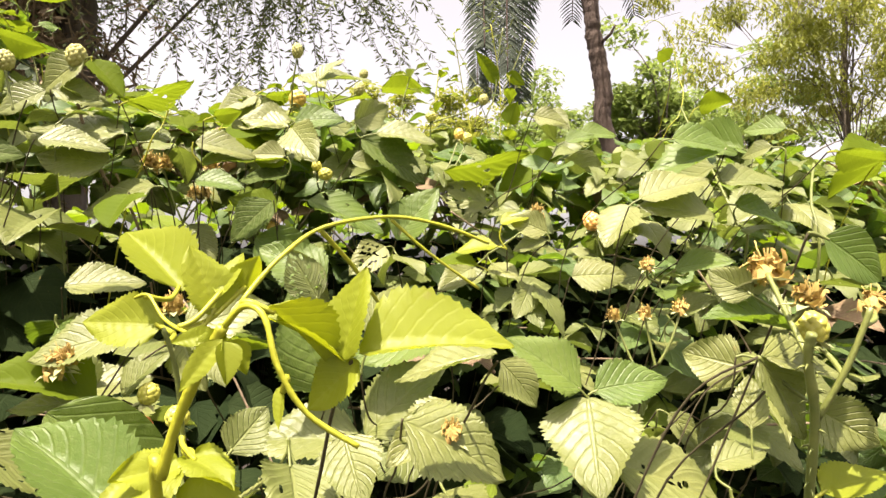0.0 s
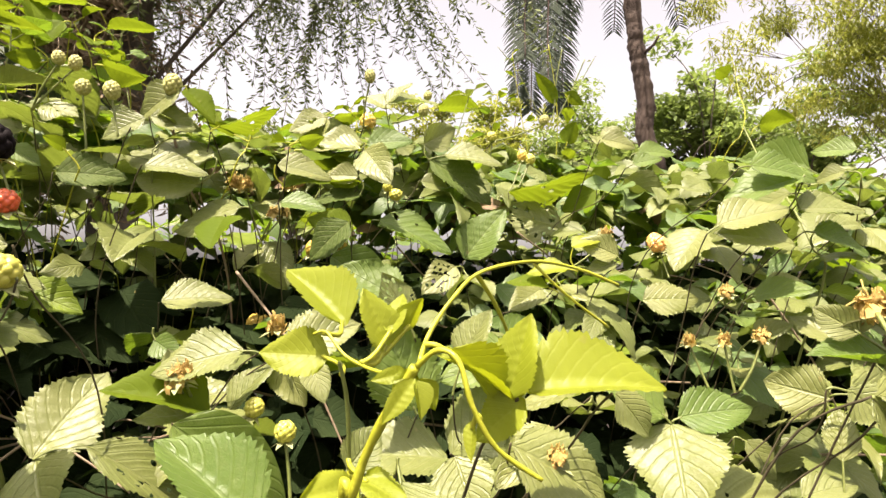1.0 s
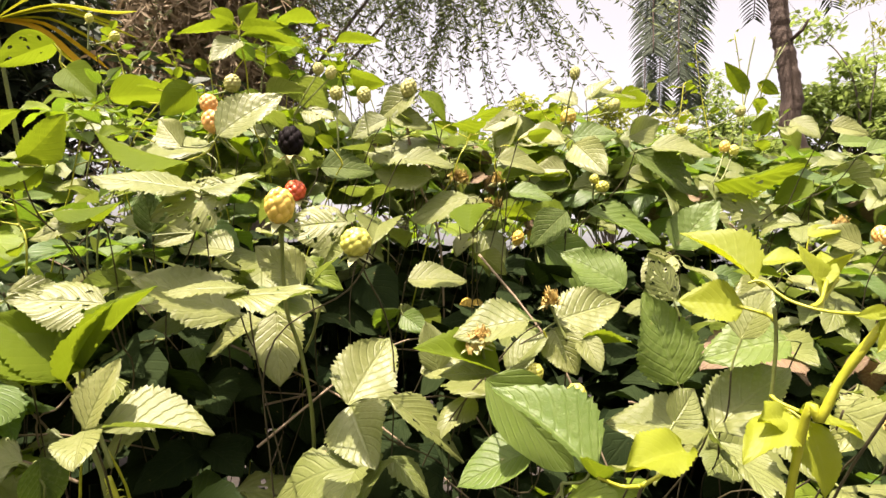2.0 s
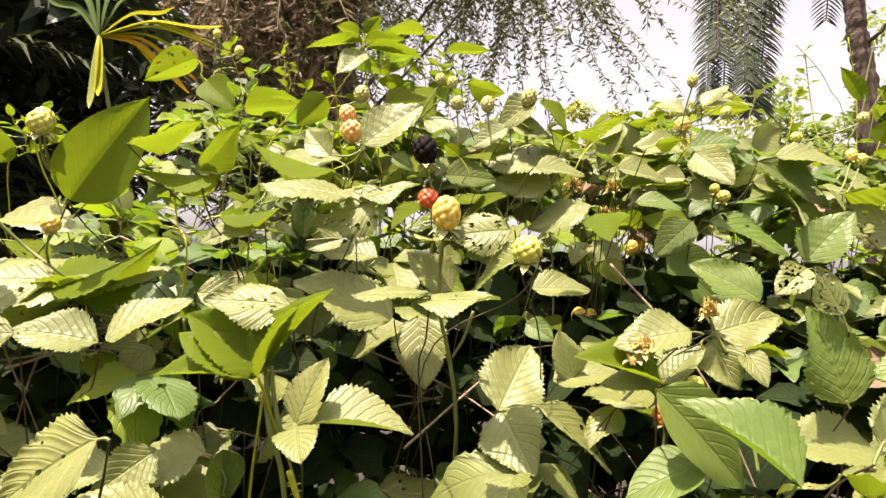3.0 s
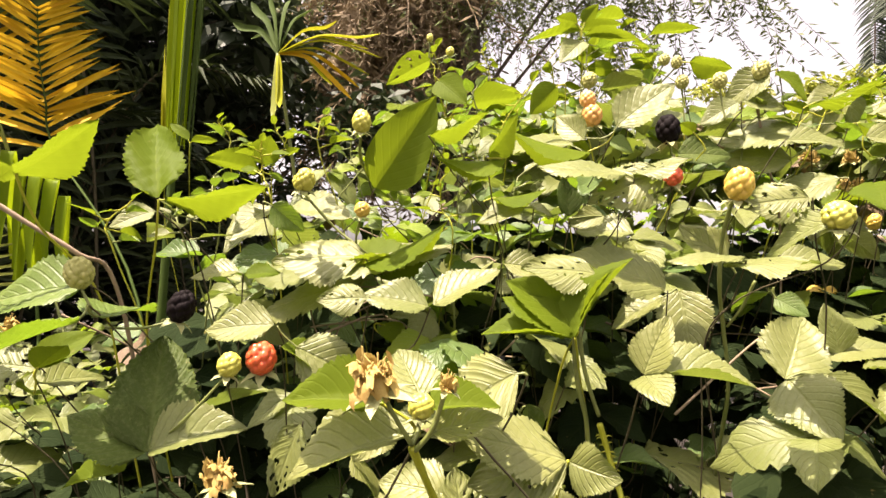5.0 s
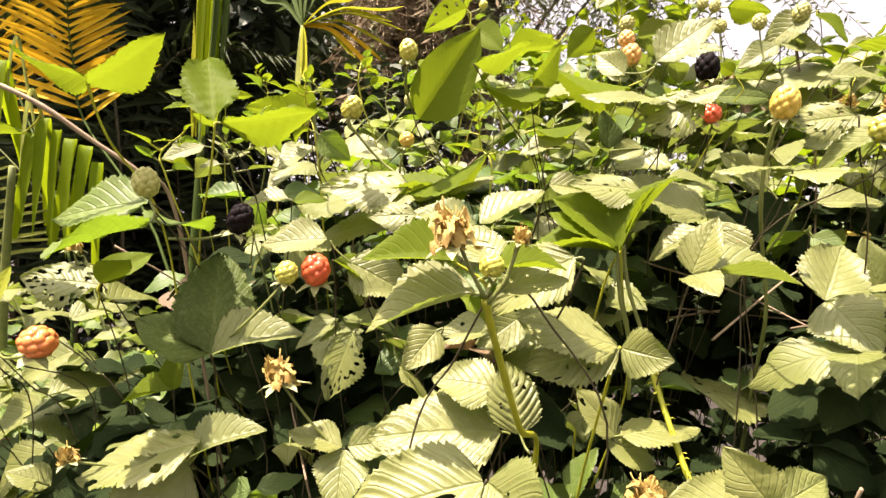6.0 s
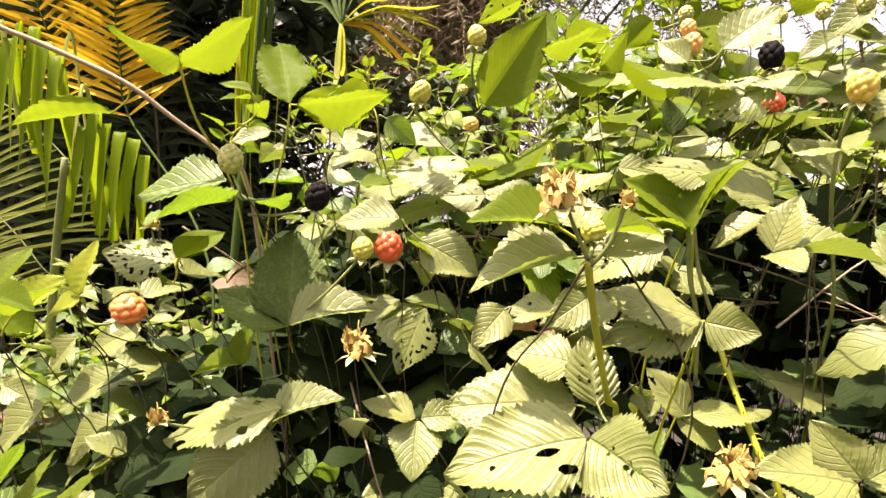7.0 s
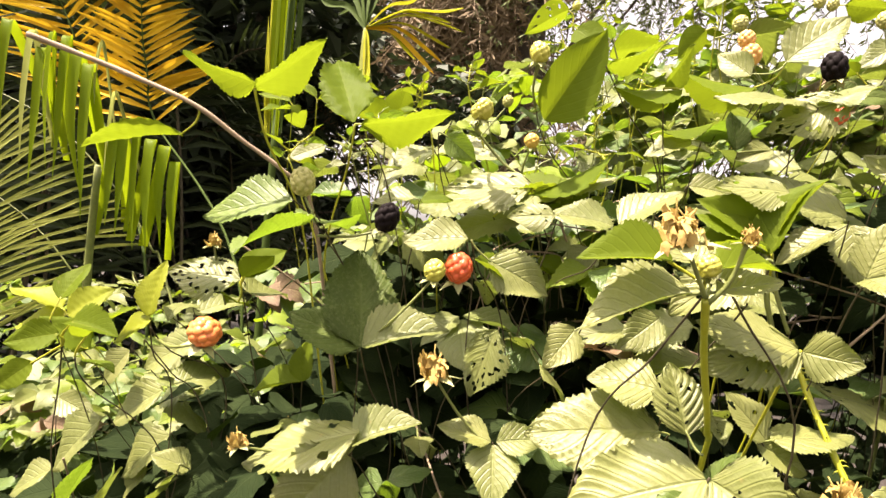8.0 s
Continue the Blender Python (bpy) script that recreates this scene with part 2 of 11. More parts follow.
def spline(points, steps=5):
    """A smooth line through points."""
    p = [Vector(q) for q in points]
    if len(p) < 3:
        return [p[0].lerp(p[-1], k / steps) for k in range(steps + 1)]
    out = []
    for i in range(len(p) - 1):
        a, b, c, d = p[max(i - 1, 0)], p[i], p[i + 1], p[min(i + 2, len(p) - 1)]
        for k in range(steps):
            t = k / steps
            out.append(0.5 * ((2 * b) + (c - a) * t + (2 * a - 5 * b + 4 * c - d) * t * t + (3 * b - a - 3 * c + d) * t ** 3))
    out.append(p[-1])
    return out


def leaf_outline(u, broad):
    a, b = (0.54, 1.0) if broad == 0 else ((0.47, 0.88) if broad > 0 else (0.68, 1.15))
    top = (a / (a + b)) ** a * (b / (a + b)) ** b
    return 0.5 * (max(u, 0) ** a * max(1 - u, 0) ** b) / top


def leaf_grid(nu, nv, teeth, broad, curl, fold, pleat, twist, seed, wave=0.0, tooth=0.068):
    """A unit leaf from (0,0,0) along +y, 1 long and 1 wide, facing +z."""
    rnd = random.Random(seed)
    ph = rnd.uniform(0, 6.28)
    verts, uvs, faces = [], [], []
    for i in range(nu + 1):
        u = i / nu
        w = leaf_outline(0.012 + 0.976 * u, broad) * (1 + 0.05 * math.sin(6 * u + ph))
        k = u * teeth
        saw = (k - math.floor(k))
        big = k / 3 - math.floor(k / 3)
        jag = 1 + (tooth * (0.9 + 0.4 * math.sin(k * 2.1 + ph)) * (saw - 0.5) * 2 + tooth * 0.7 * (big - 0.5)) * min(1, 5 * (1 - u)) if teeth else 1
        for j in range(-nv, nv + 1):
            v = j / nv
            s = abs(v)
            edge = jag if s > 0.99 else (1 + (jag - 1) * 0.25 if s > 0.7 else 1)
            x = w * v * edge * (1 + (0.06 * math.sin(9 * u + 2 * ph) if v > 0 else 0.0))
            # teeth lean towards the tip
            y = u + (0.02 * s * s if teeth else 0) + 0.06 * s * s * (0.5 - u)
            z = fold * abs(x) - curl * u * u + 0.10 * curl * u
            z += pleat * math.cos(2 * math.pi * (8 * u - 2.9 * s)) * min(1, 3 * s) * (1 - 0.4 * s)
            z += wave * math.sin(7 * u + 3 * v + ph) * s * s
            z -= 0.35 * abs(x) * abs(x) * (1 if fold < 0.2 else 0.3)
            z += twist * x * u
            verts.append((x, y, z))
            uvs.append((u, v * 0.5 + 0.5))
    row = 2 * nv + 1
    for i in range(nu):
        for j in range(row - 1):
            a = i * row + j
            faces.append((a, a + 1, a + row + 1, a + row))
    return verts, faces, uvs


def eaten(verts, faces, uvs, seed, count, size):
    """Bites holes into a leaf: faces near a bite are gone, and its rim is drawn round."""
    rnd = random.Random(seed)
    gone, verts = set(), [Vector(v) for v in verts]
    bites = []
    for _ in range(count):
        u = rnd.uniform(0.12, 0.88)
        v = rnd.uniform(-0.85, 0.85) * leaf_outline(u, 0)
        bites.append((v, u, size * rnd.uniform(0.45, 1.3), rnd.uniform(0.6, 1.6)))
    for bx, by, r, k in bites:
        for f, face in enumerate(faces):
            c = sum((verts[q] for q in face), Vector()) / 4
            if math.hypot((c.x - bx) * k, (c.y - by) / k) < r:
                gone.add(f)
    kept = [f for i, f in enumerate(faces) if i not in gone]
    rim = {q for i in gone for q in faces[i]} & {q for f in kept for q in f}
    for q in rim:
        for bx, by, r, k in bites:
            dx, dy = (verts[q].x - bx) * k, (verts[q].y - by) / k
            d = math.hypot(dx, dy)
            if 1e-5 < d < r * 1.7:
                s = r * 1.05 / d
                verts[q].x, verts[q].y = bx + dx * s / k, by + dy * s * k
                break
    return verts, kept, uvs


SHAPES = {}
def leaf_shape(kind, colour):
    """The shared mesh of a leaf of that kind and colour."""
    key = kind + " " + colour
    if key not in SHAPES:
        seed = sum(map(ord, kind))
        spec = {
            "oval": (57, 5, 19, 0, 0.12, 0.24, 0.012, 0.0, 0.04),
            "flat": (57, 5, 19, 0, 0.06, 0.12, 0.012, 0.1, 0.04),
            "broad": (60, 5, 20, 1, 0.14, 0.20, 0.012, -0.1, 0.05),
            "folded": (51, 5, 17, 0, 0.16, 0.55, 0.010, 0.0, 0.02),
            "narrow": (45, 4, 15, -1, 0.14, 0.20, 0.009, 0.1, 0.02),
            "droop": (51, 5, 17, 0, 0.42, 0.15, 0.0075, 0.15, 0.06),
            "curled": (51, 5, 17, 1, 0.25, 0.30, 0.012, 0.4, 0.09),
            "smooth": (30, 4, 0, 0, 0.10, 0.25, 0.004, 0.0, 0.02),
            "pleated": (54, 7, 18, 1, 0.15, 0.18, 0.032, 0.0, 0.02),
        }
        base = kind.split("_")[0]
        nu, nv, teeth, broad, curl, fold, pleat, twist, wave = spec[base]
        if "_" in kind:
            nu, nv = 54, 13
            if teeth:
                teeth = 18
        data = leaf_grid(nu, nv, teeth, broad, curl, fold, pleat, twist, seed, wave)
        if kind.endswith("_holes"):
            data = eaten(*data, seed, 9, 0.030)
        if kind.endswith("_bitten"):
            data = eaten(*data, seed, 3, 0.055)
        if kind.endswith("_lace"):
            data = eaten(*data, seed, 34, 0.034)
        SHAPES[key] = mesh_of("leaf_" + kind, data[0], data[1], LEAF[colour], True, data[2])
    return SHAPES[key]


def leaf_pose(base, tip, width, roll=0.0):
    """Base and tip in the world, width in metres; roll turns the blade about its length from facing up."""
    b, t = Vector(base), Vector(tip)
    y = t - b
    length = y.length
    y.normalize()
    z = Vector((0, 0, 1)) - y * y.z
    if z.length < 0.05:
        z = Vector((0, -1, 0)) - y * -y.y
    z.normalize()
    x = y.cross(z)
    c, s = math.cos(radians(roll)), math.sin(radians(roll))
    x, z = x * c + z * s, z * c - x * s
    m = Matrix((x * width, y * length, z * length)).transposed().to_4x4()
    m.translation = b
    return m


# ---- ground ----
def ground_sheet():
    n, verts, faces = 60, [], []
    span = [math.copysign(abs(k / (n / 2) - 1) ** 3 * 400, k / (n / 2) - 1) for k in range(n + 1)]
    for y in span:
        for x in span:
            verts.append((x, y, 0.05 * noise.noise(Vector((x * 0.4, y * 0.4, 0)))))
    for i in range(n):
        for j in range(n):
            a = i * (n + 1) + j
            faces.append((a, a + 1, a + n + 2, a + n + 1))
    ob = new("ground", mesh_of("ground", verts, faces, SOIL))
    tagged(ob, "soil under the bramble hedge, its colour darkened for shade", "ground", kind="structure")


ground_sheet()


# ---- the hedge behind the single canes ----
INTO = Vector((-0.36, 0.93, 0.0))        # from the path into the hedge
ALONG = Vector((0.93, 0.36, 0.0))


def hedge_cap(s):
    """The hedge sinks towards its end by the young palms."""
    return 9.0 if s > -0.55 else max(0.9, 1.42 - (-0.55 - s) * 0.95)


def hedge_top(q):
    pts = ((-0.02, 0.80), (0.10, 0.97), (0.17, 1.07), (0.27, 1.17), (0.36, 1.26), (0.42, 1.33), (0.50, 1.39), (0.60, 1.43), (0.80, 1.465), (1.2, 1.47), (2.2, 1.40), (2.6, 0.9))
    for (a, za), (b, zb) in zip(pts, pts[1:]):
        if q <= b:
            return za + (zb - za) * (q - a) / (b - a)
    return 0.5


KEPT_SUNLIT = []          # middle and reach of each large leaf to be kept in the sun


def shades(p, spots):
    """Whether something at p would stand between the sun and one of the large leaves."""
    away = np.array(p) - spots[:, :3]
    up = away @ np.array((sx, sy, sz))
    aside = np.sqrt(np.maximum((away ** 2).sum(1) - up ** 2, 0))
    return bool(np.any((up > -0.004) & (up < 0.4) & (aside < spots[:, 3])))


def scatter_leaves(name, label, count, place, colours, seed, res=(12, 2), size=(0.035, 0.062)):
    """Many small leaves joined into one object of each colour."""
    rnd = random.Random(seed)
    spots = np.array(KEPT_SUNLIT)
    kinds = [leaf_grid(res[0], res[1], res[0] // 2, rnd.choice((0, 0, -1)), c, f, 0.0, tw, 11 + i, 0.05, 0.12)
             for i, (c, f, tw) in enumerate(((0.1, 0.12, 0.1), (0.25, 0.2, -0.2), (0.4, 0.1, 0.3), (0.05, 0.4, 0.0)))]
    kinds = [(np.array(v), np.array(f), np.array(u)) for v, f, u in kinds]
    buckets = {c: ([], [], [], [0]) for c, _ in colours}
    names = [c for c, _ in colours]
    weights = [w for _, w in colours]
    for _ in range(count // 3):
        spot = place(rnd)
        # places that would shade a large leaf stay empty
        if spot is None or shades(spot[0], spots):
            continue
        p, facing, scale = spot
        heading = rnd.uniform(0, 2 * math.pi)
        L0 = rnd.uniform(*size) * scale
        b = buckets[rnd.choices(names, weights)[0]]
        tip = (facing + Vector((rnd.gauss(0, 0.3), rnd.gauss(0, 0.3), rnd.gauss(0, 0.15)))).normalized()
        for turn, part_size in ((0.0, 1.0), (1.2, 0.8), (-1.25, 0.8)):
            ve, fa, uv = rnd.choice(kinds)
            L = L0 * part_size * rnd.uniform(0.85, 1.1)
            h = heading + turn + rnd.gauss(0, 0.15)
            y = Vector((math.cos(h), math.sin(h), rnd.gauss(-0.2, 0.25))).normalized()
            z = (tip + Vector((rnd.gauss(0, 0.2), rnd.gauss(0, 0.2), 0))).normalized()
            x = y.cross(z).normalized()
            z = x.cross(y)
            m = np.array((x * L * rnd.uniform(0.6, 0.82), y * L, z * L))
            b[0].append(ve @ m + np.array(p) + np.array(y * (0.006 if turn == 0.0 else 0.002)))
            b[1].append(fa + b[3][0])
            b[2].append(uv)
            b[3][0] += len(ve)
    out = []
    for c, (v, f, u, _) in buckets.items():
        if v:
            out.append((c, np.concatenate(v).tolist(), np.concatenate(f).tolist(), np.concatenate(u)))
    return out


def hedge():
    root = new("bramble_hedge")
    tagged(root, "dense bramble hedge of pale green toothed leaves", "hedge", kind="stuff")
    tilt = Vector((0.36 * 0.5, -0.93 * 0.5, 1.0))
    def on_slope(rnd):
        s = rnd.uniform(-1.5, 1.9)
        q = rnd.uniform(0.0, 0.9)
        deep = abs(rnd.gauss(0, 0.07)) + float(np.interp(q, (0.3, 0.45, 0.7), (0.13, 0.08, 0.0)))
        p = ALONG * s + INTO * q
        if s < -0.42 and rnd.random() < 0.75:
            return None
        if q < 0.6 and (rnd.random() < 0.35 or noise.noise(Vector((s * 8, q * 8, 4))) > 0.0):
            return None
        z = min(hedge_top(q), hedge_cap(s)) - deep + 0.03 * noise.noise(Vector((s * 6, q * 6, 0)))
        return (p.x, p.y, z), tilt, 1.0
    def within(s, q):
        return -2.4 + 0.8 * noise.noise(Vector((q * 1.7, 3, 0))) < s < 4.2 + 0.9 * noise.noise(Vector((q * 1.3, 8, 0))) and q < 2.1 + 0.6 * noise.noise(Vector((s * 1.1, 5, 0)))
    def on_top(rnd):
        s = rnd.uniform(-3.2, 5.0)
        q = 0.8 + 1.9 * rnd.random() ** 1.3
        if not within(s, q):
            return None
        p = ALONG * s + INTO * q
        z = min(hedge_top(q), hedge_cap(s)) - abs(rnd.gauss(0, 0.06)) + 0.09 * noise.noise(Vector((s * 3, q * 3, 1))) + 0.12 * noise.noise(Vector((s * 1.2, q * 1.2, 6)))
        return (p.x, p.y, z), Vector((0, -0.3, 1.0)), 1.1
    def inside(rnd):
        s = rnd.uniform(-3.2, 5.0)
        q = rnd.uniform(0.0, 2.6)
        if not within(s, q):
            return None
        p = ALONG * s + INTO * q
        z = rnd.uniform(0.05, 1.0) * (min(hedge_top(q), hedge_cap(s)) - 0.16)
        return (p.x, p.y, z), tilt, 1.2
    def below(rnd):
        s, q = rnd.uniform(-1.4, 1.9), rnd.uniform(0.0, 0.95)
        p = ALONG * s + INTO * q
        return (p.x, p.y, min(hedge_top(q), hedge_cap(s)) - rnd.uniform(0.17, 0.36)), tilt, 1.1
    def ends(rnd):
        s = rnd.choice((-1, 1)) * rnd.uniform(0, 3.2)
        s = s - 1.4 if s < 0 else s + 1.8
        q = rnd.uniform(-0.05, 0.9) + 0.12 * noise.noise(Vector((s * 2, 2, 2)))
        if not within(s, q):
            return None
        p = ALONG * s + INTO * q
        return (p.x, p.y, min(hedge_top(q), hedge_cap(s)) - abs(rnd.gauss(0, 0.08))), tilt, 1.2
    sets = ((17000, on_slope, (("pale", 5), ("green", 3.5), ("young", 1.0), ("dry", 0.25)), (16, 2), (0.035, 0.066), 5),
            (6500, on_top, (("pale", 4), ("green", 4), ("young", 2.2)), (8, 1), (0.04, 0.07), 6),
            # deep layers of near-black leaves stand in for the shade between the shoots
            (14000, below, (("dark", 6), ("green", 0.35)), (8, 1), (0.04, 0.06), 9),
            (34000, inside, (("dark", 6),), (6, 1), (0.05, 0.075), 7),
            (5000, ends, (("green", 4), ("pale", 4), ("young", 1)), (8, 1), (0.04, 0.065), 8))
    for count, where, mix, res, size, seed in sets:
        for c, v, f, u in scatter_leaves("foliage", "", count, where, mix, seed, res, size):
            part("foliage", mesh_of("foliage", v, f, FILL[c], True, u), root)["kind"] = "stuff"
    rnd = random.Random(8)
    verts, faces = [], []
    for _ in range(260):
        s, q = rnd.uniform(-1.4, 1.8), rnd.uniform(0.22, 0.9)
        p = ALONG * s + INTO * q
        p.z = min(hedge_top(q), hedge_cap(s)) - rnd.uniform(0.16, 0.3)
        d = Vector((rnd.gauss(0, 1), rnd.gauss(0, 0.7), rnd.gauss(-0.2, 0.5))).normalized() * rnd.uniform(0.05, 0.14)
        pts = spline([p - d, p + Vector((rnd.gauss(0, 0.012), rnd.gauss(0, 0.012), rnd.gauss(0.01, 0.01))), p + d + Vector((0, 0, rnd.gauss(-0.02, 0.03)))], 4)
        v, f = tube_data(pts, 0.0011, 0.0005, 5)
        faces += [tuple(i + len(verts) for i in g) for g in f]
        verts += v
    part("undergrowth", mesh_of("undergrowth", verts, faces, STEM_WOOD), root)["kind"] = "stuff"



# ---- trees behind ----
def blade(verts, faces, p, d, n, length, width, bend=0.0):
    """A long narrow leaflet of four faces, with a ridge along it."""
    d, n = d.normalized(), n.normalized()
    s = d.cross(n).normalized()
    at = len(verts)
    for t, w in ((0.0, 0.35), (0.3, 1.0), (0.65, 0.8)):
        c = p + d * (length * t) - Vector((0, 0, bend * length * t * t))
        verts.extend((c - s * (width * w / 2), c - n * (width * 0.18), c + s * (width * w / 2)))
    verts.append(p + d * length - Vector((0, 0, bend * length)))
    for i in (0, 3):
        faces.extend(((at + i, at + i + 1, at + i + 4, at + i + 3), (at + i + 1, at + i + 2, at + i + 5, at + i + 4)))
    faces.extend(((at + 6, at + 7, at + 9), (at + 7, at + 8, at + 9)))


def frond(root, line, leaflet, width, count, leaf_mat, rib_mat, seed, spread=0.9, rib=0.006, hang=0.25, name="frond", label="", from_t=0.12, vee=0.35, up=Vector((0, 0, 1)), sides=(-1, 1)):
    """A feather palm leaf: a rib along a line, with leaflets on both sides."""
    rnd = random.Random(seed)
    pts = spline(line, 8)
    v, f = tube_data(pts, rib, rib * 0.3, 6)
    stalk = part(name, mesh_of(name, v, f, rib_mat), root, label)
    verts, faces = [], []
    for i in range(count):
        t = from_t + (1 - from_t) * i / (count - 1)
        k = t * (len(pts) - 1)
        a = min(int(k), len(pts) - 2)
        p = pts[a].lerp(pts[a + 1], k - a)
        d = (pts[a + 1] - pts[a]).normalized()
        side = d.cross(up)
        if side.length < 0.1:
            side = d.cross(Vector((0.3, -1, 0)))
        side.normalize()
        n = side.cross(d)
        size = leaflet * (0.55 + 0.45 * math.sin(math.pi * min(1, 0.25 + t * 0.8))) * rnd.uniform(0.85, 1.1)
        for sg in sides:
            way = d * (1 - spread * 0.62 + rnd.gauss(0, 0.05)) + side * (sg * spread) + n * (vee + rnd.gauss(0, 0.08))
            blade(verts, faces, p, way, n + side * (0.3 * sg), size, width * rnd.uniform(0.8, 1.15), hang * rnd.uniform(0.5, 1.5))
    part("feather", mesh_of("feather", verts, faces, leaf_mat, False), stalk)["kind"] = "stuff"
    return stalk


def leaf_cloud(clumps, per, size, ratio, seed, droop=0.2, flat=0.6):
    """Small pointed leaves round clump centres (place, radius)."""
    rnd = random.Random(seed)
    verts, faces = [], []
    for c, r in clumps:
        for _ in range(per):
            while True:
                o = Vector((rnd.uniform(-1, 1), rnd.uniform(-1, 1), rnd.uniform(-1, 1)))
                if o.length < 1:
                    break
            p = Vector(c) + Vector((o.x * r, o.y * r, o.z * r * flat))
            d = Vector((rnd.gauss(0, 1), rnd.gauss(0, 1), rnd.gauss(-droop, 0.5))).normalized()
            n = Vector((rnd.gauss(0, 0.5), rnd.gauss(0, 0.5), 1))
            s = d.cross(n).normalized()
            L = size * rnd.uniform(0.7, 1.3)
            a = len(verts)
            verts.extend((p, p + d * L * 0.5 + s * L * ratio / 2, p + d * L - Vector((0, 0, L * 0.15)), p + d * L * 0.5 - s * L * ratio / 2))
            faces.append((a, a + 1, a + 2, a + 3))
    return verts, faces


def limbs(root, base, top, radius, clumps, mat, seed, bends=0.1, limb=0.28):
    """A tapered trunk, and a limb to each clump."""
    rnd = random.Random(seed)
    base, top = Vector(base), Vector(top)
    mid = [base.lerp(top, t) + Vector((rnd.gauss(0, bends), rnd.gauss(0, bends), 0)) for t in (0.33, 0.66)]
    line = spline([base, *mid, top], 6)
    v, f = tube_data(line, radius, radius * 0.45, 10, lambda t: 1 + 0.06 * math.sin(t * 40))
    part("trunk", mesh_of("trunk", v, f, mat), root)
    verts, faces = [], []
    for c, r in clumps:
        c = Vector(c)
        start = line[int((0.45 + 0.5 * rnd.random()) * (len(line) - 1))]
        m = start.lerp(c, 0.5) + Vector((rnd.gauss(0, 0.1), rnd.gauss(0, 0.1), 0.15)) * (c - start).length
        v, f = tube_data(spline([start, m, c], 5), radius * limb, radius * limb * 0.18, 5)
        faces += [tuple(i + len(verts) for i in g) for g in f]
        verts += v
        for _ in range(4):
            e = c + Vector((rnd.gauss(0, 0.6), rnd.gauss(0, 0.6), rnd.gauss(0.1, 0.4))) * r
            v, f = tube_data(spline([m.lerp(c, 0.7), c.lerp(e, 0.5), e], 3), radius * 0.08, radius * 0.02, 4)
            faces += [tuple(i + len(verts) for i in g) for g in f]
            verts += v
    part("limb", mesh_of("limb", verts, faces, mat), root)


def broad_tree(base, height, clumps, per, size, ratio, mat, seed, label, radius=0.15, bark=BARK_GREY, droop=0.2, limb=0.28):
    root = new("tree")
    tagged(root, label, "tree")
    limbs(root, base, (base[0], base[1], height), radius, clumps, bark, seed, limb=limb)
    v, f = leaf_cloud(clumps, per, size, ratio, seed + 1, droop)
    part("crown", mesh_of("crown", v, f, mat, False), root)["kind"] = "stuff"


def crown_of(centre, spread, count, r, seed):
    rnd = random.Random(seed)
    out = []
    for _ in range(count):
        out.append(((centre[0] + rnd.gauss(0, spread[0]), centre[1] + rnd.gauss(0, spread[1]), centre[2] + rnd.gauss(0, spread[2])), r * rnd.uniform(0.6, 1.3)))
    return out


# round dusty trees far behind the hedge
broad_tree((7.8, 20, 0), 5.6, crown_of((7.7, 20, 6.4), (1.6, 1, 1.0), 56, 0.75, 31), 170, 0.26, 0.5, TREE_LEAF, 41, "round dusty-green tree far behind the hedge")
broad_tree((12.0, 21, 0), 4.6, crown_of((11.8, 21, 5.6), (1.7, 1, 1.0), 46, 0.75, 32), 190, 0.26, 0.5, TREE_LEAF, 42, "low dark-green tree far behind the hedge")
broad_tree((3.7, 24, 0), 5.0, crown_of((3.9, 24, 6.6), (1.0, 1, 1.3), 30, 0.8, 33), 260, 0.25, 0.5, TREE_LEAF, 43, "small green tree behind the palm trunk")
broad_tree((0.5, 25, 0), 4.6, crown_of((0.2, 25, 6.8), (1.9, 1, 1.0), 38, 0.8, 34), 260, 0.25, 0.5, TREE_LEAF_YELLOW, 44, "yellowish-green tree far behind the hedge")
broad_tree((-8, 24, 0), 4.2, crown_of((-8, 24, 5.4), (3.4, 1, 1.2), 44, 0.9, 35), 200, 0.25, 0.5, TREE_LEAF_DUSTY, 45, "dusty tree far behind the hedge")
# dark crowns added behind the young palms, coloured to stand in for deep shade
broad_tree((-6.5, 3.2, 0), 4.0, crown_of((-6.3, 3.2, 2.6), (1.0, 1.3, 1.4), 60, 0.8, 37), 420, 0.20, 0.45, TREE_LEAF_SHADE, 47, "dense dark tree added as shade behind the young palms", 0.2)
broad_tree((-5.6, 1.0, 0), 3.6, crown_of((-5.5, 0.8, 2.4), (0.8, 1.2, 1.3), 50, 0.8, 38), 420, 0.20, 0.45, TREE_LEAF_SHADE, 48, "dense dark tree added as shade behind the young palms", 0.2)
# low shrubs added under the far trees to block sky through the hedge
for k, (x, y, wide, high) in enumerate(((-6.6, 5.2, 1.1, 0.95), (-4.6, 7.0, 1.2, 0.85), (-2.4, 8.4, 1.2, 0.9), (0.4, 9.2, 1.3, 0.8), (3.2, 11.4, 1.3, 0.9), (6.2, 12.0, 1.4, 0.95))):
    broad_tree((x, y, 0), high, crown_of((x, y, high * 0.72), (wide * 0.6, 0.5, high * 0.3), 22, 0.5, 300 + k), 170, 0.13, 0.45, TREE_LEAF_DUSTY, 320 + k, "low dusty-green shrub added to close gaps behind the hedge", 0.05)
# a feathery yellow-green tree over the path
broad_tree((6.9, 9.5, 0), 6.0, crown_of((6.0, 8.4, 4.9), (1.0, 0.9, 1.0), 64, 0.45, 36), 400, 0.09, 0.30, TREE_LEAF_YELLOW, 46, "feathery yellow-green tree with drooping sprays", 0.08, droop=0.9, limb=0.13)


